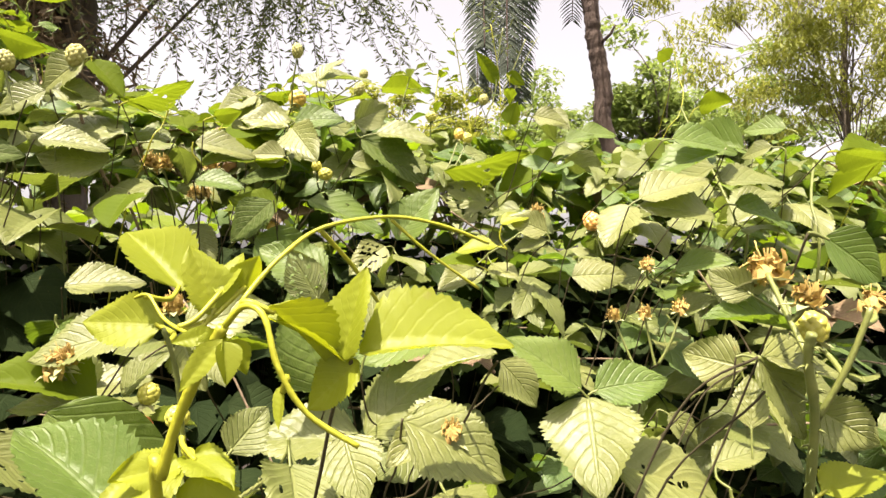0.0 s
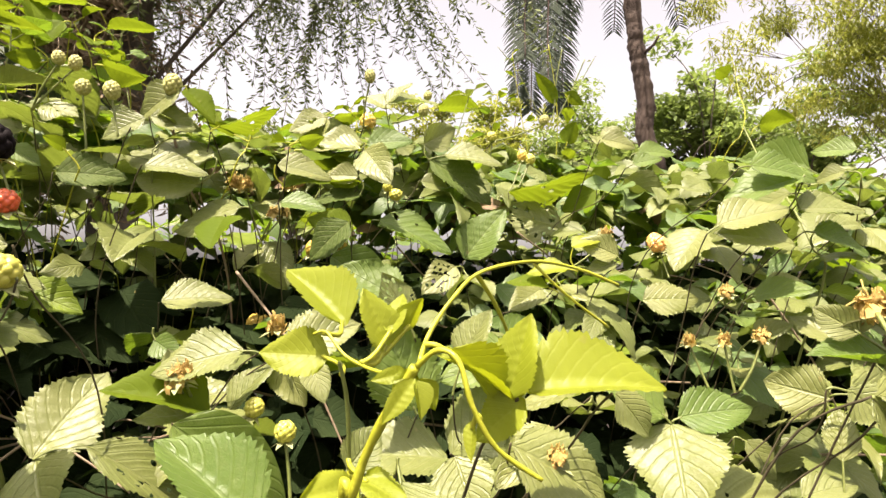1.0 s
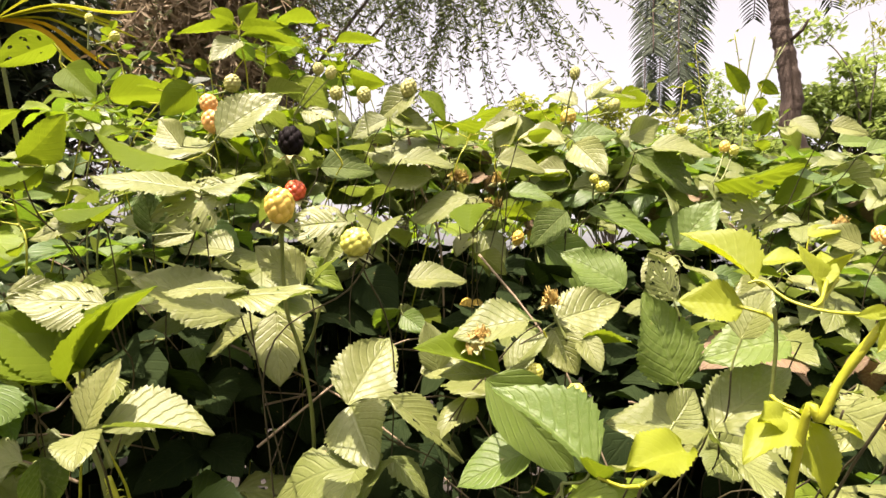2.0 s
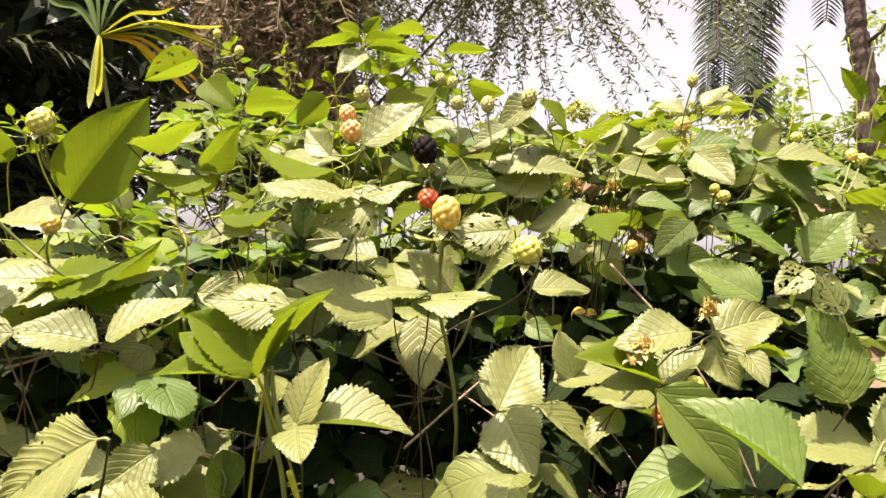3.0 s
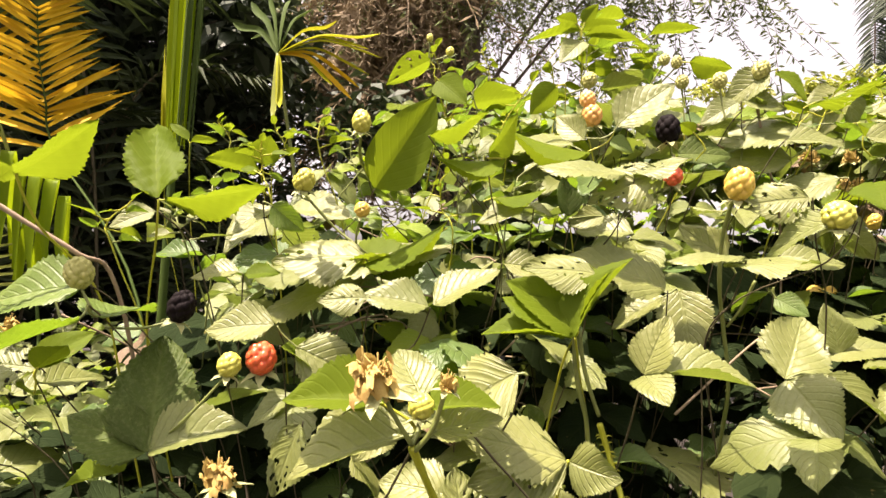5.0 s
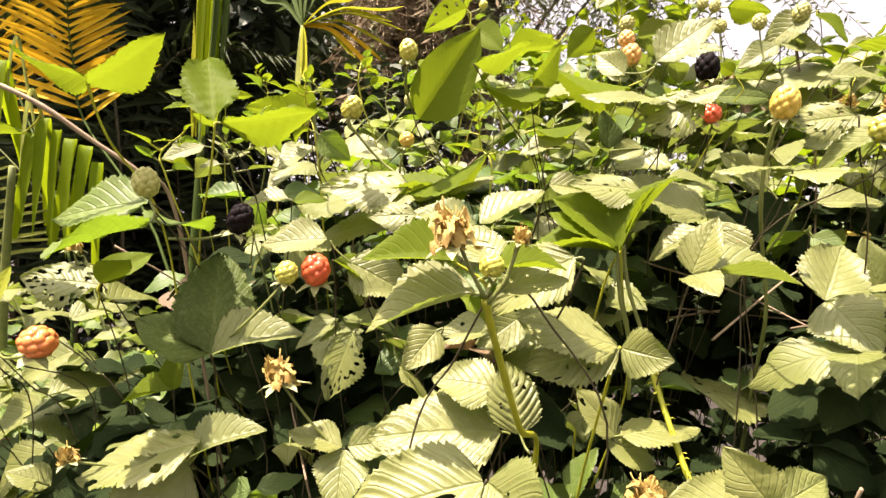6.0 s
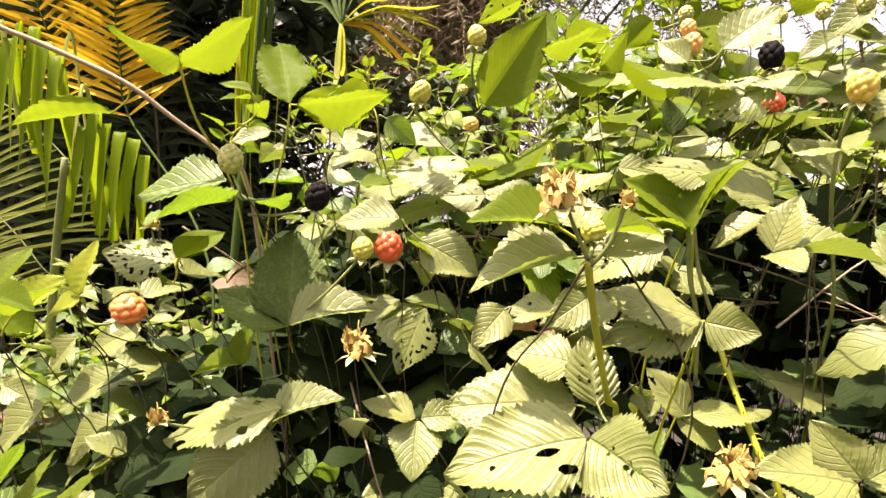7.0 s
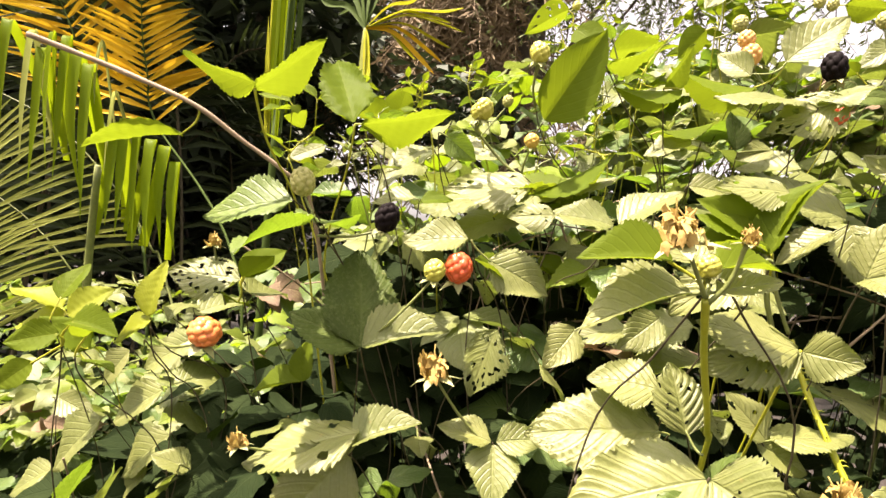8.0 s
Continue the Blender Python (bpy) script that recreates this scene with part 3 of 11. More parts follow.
def strings(rnd, clumps, per, spread, drop_lo, drop_hi, leaves, size, width, thick):
    """Hanging twigs below clump centres, and the small narrow leaves along them."""
    verts, faces, tv, tf = [], [], [], []
    for c, r in clumps:
        for _ in range(per):
            p = Vector(c) + Vector((rnd.gauss(0, spread), rnd.gauss(0, spread * 0.8), rnd.gauss(0, 0.25)))
            drop = rnd.uniform(drop_lo, drop_hi)
            sway = Vector((rnd.gauss(0, 0.42), rnd.gauss(0, 0.3), -1))
            line = [p + sway * (drop * t) + Vector((0.10 * math.sin(5 * t + p.x * 3), 0.05 * math.sin(6 * t + p.y), 0)) for t in (0, 0.25, 0.5, 0.75, 1)]
            v, f = tube_data(line, thick, thick * 0.3, 4)
            tf += [tuple(i + len(tv) for i in g) for g in f]
            tv += v
            n = int(drop * leaves)
            for k in range(n):
                t = k / n
                a = min(int(t * 4), 3)
                q = line[a].lerp(line[a + 1], t * 4 - a)
                d = Vector((rnd.gauss(0, 1), rnd.gauss(0, 1), -0.6)).normalized()
                s = d.cross(Vector((rnd.gauss(0, 1), rnd.gauss(0, 1), 0.4))).normalized()
                L = rnd.uniform(0.7, 1.3) * size
                i = len(verts)
                verts.extend((q, q + d * L * 0.5 + s * width, q + d * L, q + d * L * 0.5 - s * width))
                faces.append((i, i + 1, i + 2, i + 3))
    return verts, faces, tv, tf


def weeping_tree(base, height, seed):
    """A tree whose thin twigs hang in long strings of small narrow leaves, with a curtain of dead brown ones round its trunk."""
    rnd = random.Random(seed)
    root = new("weeping_tree")
    tagged(root, "tall tree with long hanging strings of small leaves", "tree")
    clumps = []
    for _ in range(26):
        dx = rnd.uniform(-3.0, 3.0)
        clumps.append(((base[0] + dx, base[1] + rnd.uniform(-1.4, 1.2), height + rnd.uniform(-1.2, 0.6) + max(0.0, dx - 0.9) * 0.4), 0.7))
    limbs(root, base, (base[0], base[1], height), 0.30, clumps, BARK_GREY, seed, limb=0.09)
    v, f, tv, tf = strings(rnd, clumps, 34, 0.6, 0.8, 2.6, 42, 0.09, 0.012, 0.006)
    part("hanging_twig", mesh_of("hanging_twig", tv, tf, BARK_GREY), root)["kind"] = "stuff"
    part("crown", mesh_of("crown", v, f, TREE_LEAF_DUSTY, False), root)["kind"] = "stuff"
    near = [((base[0] - 0.75 + rnd.gauss(0, 0.55), base[1] + rnd.gauss(-0.3, 0.4), height - rnd.uniform(0.2, 2.6)), 0.5) for _ in range(46)]
    v, f, tv, tf = strings(rnd, near, 16, 0.22, 0.8, 1.9, 26, 0.14, 0.014, 0.010)
    part("dead_frond", mesh_of("dead_frond", v + tv, f + [tuple(i + len(v) for i in g) for g in tf], DEAD_LEAF, False), root)["kind"] = "stuff"


weeping_tree((-3.9, 5.6, 0), 6.0, 51)


def far_palm():
    root = new("palm_tree")
    tagged(root, "tall palm with a thin ringed brown trunk and drooping fronds", "palm tree")
    line = spline([(3.25, 10, 0), (2.98, 10, 2.6), (3.02, 10, 3.3), (2.84, 10, 3.9), (2.87, 10, 4.4), (2.78, 10, 5.0), (2.69, 10, 5.5), (2.66, 10, 6.0), (2.55, 10, 7.2)], 14)
    v, f = tube_data(line, 0.17, 0.13, 14, lambda t: 1 + 0.05 * abs(math.sin(t * 75)) + 0.16 * noise.noise(Vector((t * 26, 1, 0))) + 0.03 * math.sin(t * 140))
    v = [p + (p - Vector((2.85, 10, p.z))) * (0.16 * noise.noise(p * 5.0) + 0.10 * noise.noise(p * 14.0)) for p in v]
    part("trunk", mesh_of("trunk", v, f, BARK), root)
    v, f = tube_data([(2.80, 9.9, 5.25), (2.95, 9.8, 5.38), (3.02, 9.75, 5.52)], 0.035, 0.02, 6)
    part("frond_stub", mesh_of("frond_stub", v, f, BARK), root)
    rnd = random.Random(61)
    top = Vector((2.55, 10, 7.2))
    for k in range(13):
        w = 2 * math.pi * k / 13 + rnd.uniform(-0.2, 0.2)
        o = Vector((math.cos(w), math.sin(w), 0))
        r = rnd.uniform(1.5, 2.1)
        frond(root, [top, top + o * r * 0.5 + Vector((0, 0, 0.8)), top + o * r + Vector((0, 0, 0.4)), top + o * (r * 1.3) + Vector((0, 0, -0.5))], 0.5, 0.03, 40, FROND_FAR, BARK, 70 + k, 0.8, 0.03, 0.3)
    for k, (dx, low, far) in enumerate(((-1.95, 4.45, 9.7), (-1.70, 4.25, 9.9), (-1.45, 4.6, 9.5), (-1.30, 4.2, 9.8), (-1.15, 4.35, 10.0), (-1.85, 5.0, 9.4))):
        frond(root, [top, top + Vector((dx * 0.55, -0.2, 0.5)), top + Vector((dx * 0.95, -0.3, -0.6)), (top.x + dx, far, low)], 0.46, 0.032, 120, FROND_FAR, BARK, 90 + k, 0.85, 0.03, 0.35, from_t=0.3, vee=0.1, up=Vector((0, -1, 0.1)))


far_palm()


# ---- young palms at the hedge's end ----
def fan_leaf(root, base, centre, tips, seed, mats, label):
    """A palm leaf seen from its tip: a stalk, and long blades that spread from its end."""
    rnd = random.Random(seed)
    v, f = tube_data(spline([base, (Vector(base) + Vector(centre)) / 2 + Vector((0.1, 0.1, 0.1)), centre], 8), 0.008, 0.005, 7)
    stalk = part("frond", mesh_of("frond", v, f, STEM_GREEN), root, label)
    c = Vector(centre)
    for tip, m in zip(tips, mats):
        d = Vector(tip) - c
        droop = rnd.uniform(0.0, 0.035) if d.z > -0.1 else 0.0
        line = spline([c, c + d * 0.4 + Vector((0, 0, 0.03 + droop * 0.5)), c + d * 0.8 + Vector((0, 0, droop * 0.4)), c + d * 1.05 - Vector((0, 0, droop))], 4)
        side = d.cross(Vector((rnd.gauss(0, 0.4), -1, 0.5))).normalized()
        fold = d.cross(side).normalized()
        verts, faces = [], []
        for i, p in enumerate(line):
            t = i / (len(line) - 1)
            w = 0.0125 * (0.35 + 1.3 * t if t < 0.5 else 1.0) * min(1, 4 * (1 - t) + 0.1)
            verts += [p - side * w, p + fold * w * 0.6, p + side * w]
        for i in range(len(line) - 1):
            k = i * 3
            faces += [(k, k + 1, k + 4, k + 3), (k + 1, k + 2, k + 5, k + 4)]
        part("blade", mesh_of("blade", verts, faces, m), stalk)


def arched_blade(root, apex, length, drift, mat, seed):
    """A broad palm blade that rises to its apex, folds over and hangs down, with a ridge along it."""
    rnd = random.Random(seed)
    a = Vector(apex)
    back = Vector((-0.10 + rnd.gauss(0, 0.03), 0.05 + rnd.gauss(0, 0.03), -0.16))
    line = spline([a + back * 1.6, a + back * 0.5, a, a + Vector((0.02 + drift * 0.1, -0.015, -0.02)), a + Vector((drift * 0.5 + 0.02, -0.02, -length * 0.5)), a + Vector((drift + 0.02, -0.02 + rnd.gauss(0, 0.01), -length))], 4)
    verts, faces = [], []
    side = Vector((0.80, 0.60 + rnd.gauss(0, 0.5), 0.0)).normalized()
    for i, p in enumerate(line):
        t = i / (len(line) - 1)
        w = (0.005 + 0.009 * math.sin(math.pi * min(1, 0.25 + 0.75 * t)) ** 0.7) * (1 if t < 0.8 else max(0.08, (1 - t) * 5))
        turn = side + Vector((0, 0.5 * t, 0))
        turn.normalize()
        n = Vector((-turn.y, turn.x, 0)) * (w * 0.5)
        verts += [p - turn * w, p + n, p + turn * w]
    for i in range(len(line) - 1):
        k = i * 3
        faces += [(k, k + 1, k + 4, k + 3), (k + 1, k + 2, k + 5, k + 4)]
    part("blade", mesh_of("blade", verts, faces, mat), root)


def palm_clump():
    root = new("palm_clump")
    tagged(root, "clump of young palms with green and orange-yellow fronds", "palm")
    # the closed spear and the leaf that fans out
    v, f = tube_data(spline([(-1.50, 0.62, 0), (-1.49, 0.60, 0.7), (-1.485, 0.60, 1.48)], 6), 0.014, 0.008, 8)
    spear = part("spear", mesh_of("spear", v, f, FROND), root, "closed upright bright green palm spear")
    rnd = random.Random(77)
    for k in range(22):
        dx = -0.098 + 0.0085 * k
        high = 1.62 + 0.10 * k if k < 5 else rnd.uniform(2.1, 2.4)
        foot = 1.44 + rnd.uniform(-0.03, 0.04)
        verts, faces = [], []
        blade(verts, faces, Vector((-1.482 + dx * 0.45, 0.60 + rnd.uniform(-0.018, 0.018), foot)), Vector((dx * 0.6, -0.01, 0.8)), Vector((rnd.uniform(-0.9, 0.9), -0.6, 0.25)), high - foot, rnd.uniform(0.011, 0.019))
        part("blade", mesh_of("blade", verts, faces, FROND_LIME if k < 5 else FROND_BRIGHT if k < 18 else FROND, False), spear)
    tips = [(-1.509, 1.318, 2.019), (-1.502, 1.324, 1.957), (-1.534, 1.302, 1.896), (-1.577, 1.273, 1.810), (-1.624, 1.234, 2.047), (-1.690, 1.185, 2.096), (-1.748, 1.143, 2.129), (-1.803, 1.103, 2.124), (-1.848, 1.071, 2.090), (-1.558, 1.285, 1.850), (-1.629, 1.234, 1.848), (-1.843, 1.077, 1.984), (-1.892, 1.040, 2.018), (-1.539, 1.297, 1.983),
            (-1.640, 1.010, 1.665), (-1.625, 1.020, 1.700)]
    mats = [FROND_LIME, FROND_LIME, FROND_LIME, FROND_YELLOW, FROND_LIME, FROND, FROND, FROND, FROND, FROND_YELLOW, FROND_LIME, FROND, FROND, FROND_LIME, FROND_PALE, FROND_LIME]
    fan_leaf(root, (-2.0, 1.3, 0), (-1.685, 1.051, 1.881), tips, 102, mats, "palm leaf with yellowing blades spread wide")
    # yellow-orange dying fronds, turned to the light
    face = Vector((0.91, -0.36, -0.18))
    for k, line in enumerate(([(-1.750, 0.620, 0.000), (-1.720, 0.700, 1.000), (-2.354, 0.723, 1.556), (-2.403, 0.709, 1.708), (-2.427, 0.688, 1.866), (-2.418, 0.669, 2.017)], [(-1.950, 0.500, 0.000), (-1.950, 0.550, 1.000), (-2.655, 0.643, 1.637), (-2.735, 0.579, 1.882), (-2.813, 0.517, 2.085), (-2.872, 0.471, 2.248)])):
        frond(root, line, 0.30, 0.021, 20, FROND_YELLOW, FROND, 110 + k, 0.80, 0.005, 0.10, label="dying orange-yellow palm frond", from_t=0.40, vee=0.05, up=face)
    # long feathery pale fronds low down, and broad blades that fold over and hang
    for k, line in enumerate(([(-1.300, 0.620, 0.000), (-1.928, 0.602, 0.995), (-1.976, 0.564, 1.121), (-2.042, 0.512, 1.248), (-2.128, 0.445, 1.366), (-2.211, 0.381, 1.453), (-2.291, 0.319, 1.507), (-2.411, 0.227, 1.567)], [(-1.550, 0.500, 0.000), (-2.201, 0.559, 0.828), (-2.311, 0.473, 1.046), (-2.430, 0.381, 1.192), (-2.561, 0.280, 1.285)])):
        frond(root, line, 0.36, 0.010, 26, FROND_PALE, STEM_GREEN, 120 + k, 1.0, 0.004, 0.22, label="pale feathery palm frond", from_t=0.3, vee=0.05, up=face, sides=(-1,))
    v, f = tube_data(spline([(-2.0, 0.45, 0), (-1.96, 0.40, 0.9), (-1.85, 0.36, 1.32)], 6), 0.014, 0.008, 7)
    stalk = part("frond", mesh_of("frond", v, f, STEM_GREEN), root, "palm frond with broad drooping blades")
    for k, (apex, length, drift, pale) in enumerate((((-2.034, 0.262, 1.645), 0.331, -0.007, 1),
        ((-2.010, 0.295, 1.647), 0.342, 0.035, 0),
        ((-1.993, 0.323, 1.643), 0.376, 0.027, 0),
        ((-1.938, 0.380, 1.644), 0.166, 0.003, 1),
        ((-1.918, 0.351, 1.568), 0.384, 0.034, 0),
        ((-1.877, 0.398, 1.512), 0.202, 0.003, 1),
        ((-1.864, 0.424, 1.445), 0.296, 0.024, 0),
        ((-1.852, 0.449, 1.420), 0.299, 0.028, 0),
        ((-1.787, 0.453, 1.395), 0.284, 0.023, 0),
        ((-1.771, 0.480, 1.383), 0.255, 0.011, 0),
        ((-2.112, 0.232, 1.675), 0.318, 0.005, 0),
        ((-2.056, 0.291, 1.613), 0.350, 0.025, 0),
        ((-1.943, 0.332, 1.601), 0.362, 0.030, 0),
        ((-1.872, 0.403, 1.405), 0.229, 0.018, 0),
        ((-1.760, 0.504, 1.346), 0.231, 0.021, 0))):
        # blades flagged pale carry the sheen of light in their colour
        arched_blade(stalk, apex, length, drift, FROND_PALE if pale else FROND_BRIGHT, 400 + k)
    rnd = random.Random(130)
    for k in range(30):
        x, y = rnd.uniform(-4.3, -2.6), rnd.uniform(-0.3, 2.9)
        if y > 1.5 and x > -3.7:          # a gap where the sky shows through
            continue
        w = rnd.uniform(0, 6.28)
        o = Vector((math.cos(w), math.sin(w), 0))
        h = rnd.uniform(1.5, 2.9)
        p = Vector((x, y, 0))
        # back fronds get the leaflet colour with the shade already in it
        frond(root, [p, p + o * 0.15 + Vector((0, 0, h * 0.6)), p + o * 0.5 + Vector((0, 0, h)), p + o * 1.1 + Vector((0, 0, h * 1.02))], 0.5, 0.035, 40, FROND_SHADE, STEM_CANE, 140 + k, 0.85, 0.012, 0.5, label="palm frond with deep shade put into its dark green", from_t=0.25)


palm_clump()


# ---- bramble shoots ----
STEMS = {"green": STEM_GREEN, "cane": STEM_CANE, "young": STEM_YOUNG, "wood": STEM_WOOD}


def stalk_mesh(points, r0, r1, mat, sides=7, thorns=False, seed=1):
    """A stalk along points; with thorns, small hooked spines grow on it."""
    line = spline(points, 6)
    verts, faces = tube_data(line, r0, r1, sides, lambda t: 1 + 0.07 * math.sin(t * 37) + 0.05 * math.sin(t * 91))
    if thorns:
        rnd = random.Random(seed)
        for i in range(2, min(len(line) - 2, 40)):
            for _ in range(2):
                d = (line[i + 1] - line[i]).normalized()
                o = d.cross(Vector((rnd.gauss(0, 1), rnd.gauss(0, 1), rnd.gauss(0, 1)))).normalized()
                p = line[i].lerp(line[i + 1], rnd.random()) + o * r0 * 0.6
                v, f = tube_data([p, p + o * r0 * 1.3, p + o * r0 * 2.1 + d * r0 * 0.6], r0 * 0.35, r0 * 0.04, 4)
                faces += [tuple(k + len(verts) for k in g) for g in f]
                verts += v
    return mesh_of("stem", verts, faces, STEMS[mat])


def shoot(label, mat, r, points, thorns):
    """A bramble shoot rooted in the ground; r is its thickness in millimetres at the top."""
    root = new("bramble_shoot")
    tagged(root, label, "bramble", group="bramble shoots of the hedge")
    pts = [Vector(p) for p in points]
    if pts[0].z < pts[-1].z:
        pts.reverse()
    low = pts[-1]
    rnd = random.Random(int(abs(low.x * 977 + low.y * 331) * 1000))
    side = ALONG * rnd.uniform(-0.16, 0.16)
    pts += [low + INTO * 0.04 + side * 0.25 + Vector((0, 0, -0.14)), Vector((low.x, low.y, min(0.5, low.z * 0.5))) + INTO * 0.2 + side, Vector((low.x, low.y, 0.0)) + INTO * 0.22 + side]
    root.location = pts[-1]
    shift = Matrix.Translation(-pts[-1])
    part("stem", stalk_mesh(pts, r * 0.001, r * (0.0006 if mat == "wood" else 0.001), mat, 8, thorns, int(abs(low.x) * 1000)), root, m=shift)
    return root


def branch(root, mat, r, points):
    part("side_stem", stalk_mesh(points, r * 0.001, r * 0.0008, mat, 7), root, m=Matrix.Translation(-root.location))


def leaf(root, base, tip, width, roll, kind, colour, joint):
    """A toothed leaf blade, and its stalk from the joint."""
    shift = Matrix.Translation(-root.location)
    part("leaf", leaf_shape(kind, colour), root, m=shift @ leaf_pose(base, tip, width, roll))
    b, j = Vector(base), Vector(joint)
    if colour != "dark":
        KEPT_SUNLIT.append((*b.lerp(Vector(tip), 0.5), 0.38 * (Vector(tip) - b).length + 0.018))
    if (b - j).length > 0.003:
        way = (Vector(tip) - b).normalized()
        mid = j.lerp(b, 0.5) - way * 0.15 * (b - j).length
        part("leaf_stalk", stalk_mesh([j, mid, b + way * 0.002], 0.0008, 0.0006, "young" if colour in ("young", "fresh") else "green", 6), root, m=shift)


def ico(n):
    bm = bmesh.new()
    bmesh.ops.create_icosphere(bm, subdivisions=n, radius=1.0)
    v, f = [x.co.copy() for x in bm.verts], [tuple(q.index for q in x.verts) for x in bm.faces]
    bm.free()
    return v, f


def berry_mesh(kind):
    """A unit berry: one skin with a round bump for each drupelet."""
    rnd = random.Random(sum(map(ord, kind)))
    count, r = (52, 0.30) if kind == "bud" else (36, 0.36)
    tops = []
    for i in range(count):
        y = 1 - 2 * (i + 0.5) / count
        w = i * 2.39996 + rnd.uniform(-0.12, 0.12)
        k = math.sqrt(1 - y * y)
        tops.append((k * math.cos(w), k * math.sin(w), y, r * rnd.uniform(0.9, 1.1)))
    tops = np.array(tops)
    v, f = ico(5)
    verts = []
    for n in v:
        d = np.sqrt(((tops[:, :3] - np.array(n)) ** 2).sum(axis=1)) / tops[:, 3]
        bump = math.sqrt(max(0.0, 1 - min(1.0, float(d.min())) ** 2))
        s = 0.40 + 0.095 * bump
        verts.append((n.x * s, n.y * s, n.z * s * 1.04))
    return mesh_of("berry", verts, f, BERRY[kind])


def sepal_mesh(up, mat, count=5, seed=4, length=0.62):
    """Sepals below a berry: spread (up = 0) or closed round it (up = 1)."""
    rnd = random.Random(seed)
    verts, faces = [], []
    for k in range(count):
        w = 2 * math.pi * k / count + rnd.uniform(-0.15, 0.15)
        o, s = Vector((math.cos(w), math.sin(w), 0)), Vector((-math.sin(w), math.cos(w), 0))
        at = len(verts)
        rows = ((0.06, 0.10), (0.3, 0.17), (0.65, 0.13), (1.0, 0.0))
        for t, half in rows:
            out = length * t * (1 - 0.45 * up * t) * rnd.uniform(0.9, 1.1)
            z = -0.45 + up * 0.55 * t * t + (1 - up) * (0.12 * t - 0.35 * t * t)
            c = o * out + Vector((0, 0, z))
            verts += [c - s * half, c - Vector((0, 0, 0.03)), c + s * half]
        for i in range(3):
            for j in range(2):
                a = at + i * 3 + j
                faces.append((a, a + 1, a + 4, a + 3))
    return mesh_of("calyx", verts, faces, mat)


def withered_mesh(seed):
    """A spent flower: a tuft of crumpled brown threads and curled scraps of petal."""
    rnd = random.Random(seed)
    verts, faces = [], []
    for _ in range(22):
        w, up = rnd.uniform(0, 6.28), rnd.uniform(0.1, 1.0)
        o = Vector((math.cos(w) * (0.75 - up * 0.4), math.sin(w) * (0.75 - up * 0.4), up + 0.35))
        L = rnd.uniform(0.22, 0.44)
        p = Vector((0, 0, -0.3)) + o * 0.1
        v, f = tube_data([p, p + o * L * 0.6, p + o * L + Vector((rnd.gauss(0, 0.06), rnd.gauss(0, 0.06), rnd.gauss(0.02, 0.08)))], 0.014, 0.020, 4)
        faces += [tuple(q + len(verts) for q in g) for g in f]
        verts += v
    for _ in range(34):
        w = rnd.uniform(0, 6.28)
        o, s = Vector((math.cos(w), math.sin(w), rnd.uniform(-0.7, 1.3))).normalized(), Vector((-math.sin(w), math.cos(w), rnd.gauss(0, 0.4))).normalized()
        p = Vector((0, 0, -0.28)) + o * rnd.uniform(0.08, 0.3)
        at, wd, L = len(verts), rnd.uniform(0.10, 0.19), rnd.uniform(0.2, 0.36)
        n = o.cross(s)
        for t in (0, 0.35, 0.7, 1.0):
            c = p + o * L * t + n * (0.16 * math.sin(t * 4 + w))
            verts += [c - s * wd * (1 - 0.5 * t), c + n * wd * 0.5, c + s * wd * (1 - 0.4 * t)]
        for i in range(3):
            for j in range(2):
                a = at + i * 3 + j
                faces.append((a, a + 1, a + 4, a + 3))
    return mesh_of("withered_flower", verts, faces, WITHERED)


BERRIES = {k: berry_mesh(k) for k in BERRY}
WILTED = [withered_mesh(k) for k in (71, 72, 73)]
CALYX_OPEN, CALYX_CLOSED, CALYX_DRY = sepal_mesh(0.0, SEPAL), sepal_mesh(1.0, SEPAL, 5, 5, 0.6), sepal_mesh(0.1, SEPAL, 5, 6, 0.85)
FRUIT_LABEL = {"red": "ripening red bramble berry", "orange": "orange-pink unripe bramble berry", "straw": "straw-yellow unripe bramble berry",
               "lime": "yellow-green unripe bramble berry", "coral": "orange-red bramble berry", "black": "ripe black bramble berry", "bud": "hard green bramble bud", "withered": "withered brown bramble flower"}
fruits_made = [0]


def fruit(root, place, width, height, kind, joint):
    """A berry, bud or spent flower on its own stalk."""
    fruits_made[0] += 1
    k = fruits_made[0]
    if kind == "withered":
        height = max(height, 1.15 * width)
    p, j = Vector(place), Vector(joint)
    foot = p - Vector((0, 0, height * 0.48))
    lean = (foot - j)
    axis = (lean.normalized() * 0.35 + Vector((0, 0, 1))).normalized()
    turn = axis.to_track_quat("Z", "Y").to_matrix().to_4x4()
    shift = Matrix.Translation(-root.location)
    m = shift @ Matrix.Translation(p) @ turn @ Matrix.Diagonal((width, width, height, 1)) @ pose(0, 0, 0, 0, 0, 47 * k)
    if kind == "withered":
        ob = part("flower", WILTED[k % 3], root, FRUIT_LABEL[kind], m)
        part("calyx", CALYX_DRY, ob)
    else:
        ob = part("berry", BERRIES[kind], root, FRUIT_LABEL[kind], m)
        part("calyx", CALYX_CLOSED if kind == "bud" else CALYX_OPEN, ob)
    foot = p - axis * height * 0.42
    mid = j.lerp(foot, 0.55) + Vector((0.1 * (foot.y - j.y), 0.1 * (j.x - foot.x), -0.06 * (foot - j).length))
    part("fruit_stalk", stalk_mesh([j, mid, foot], 0.0010, 0.0008, "green", 6), root, m=shift)



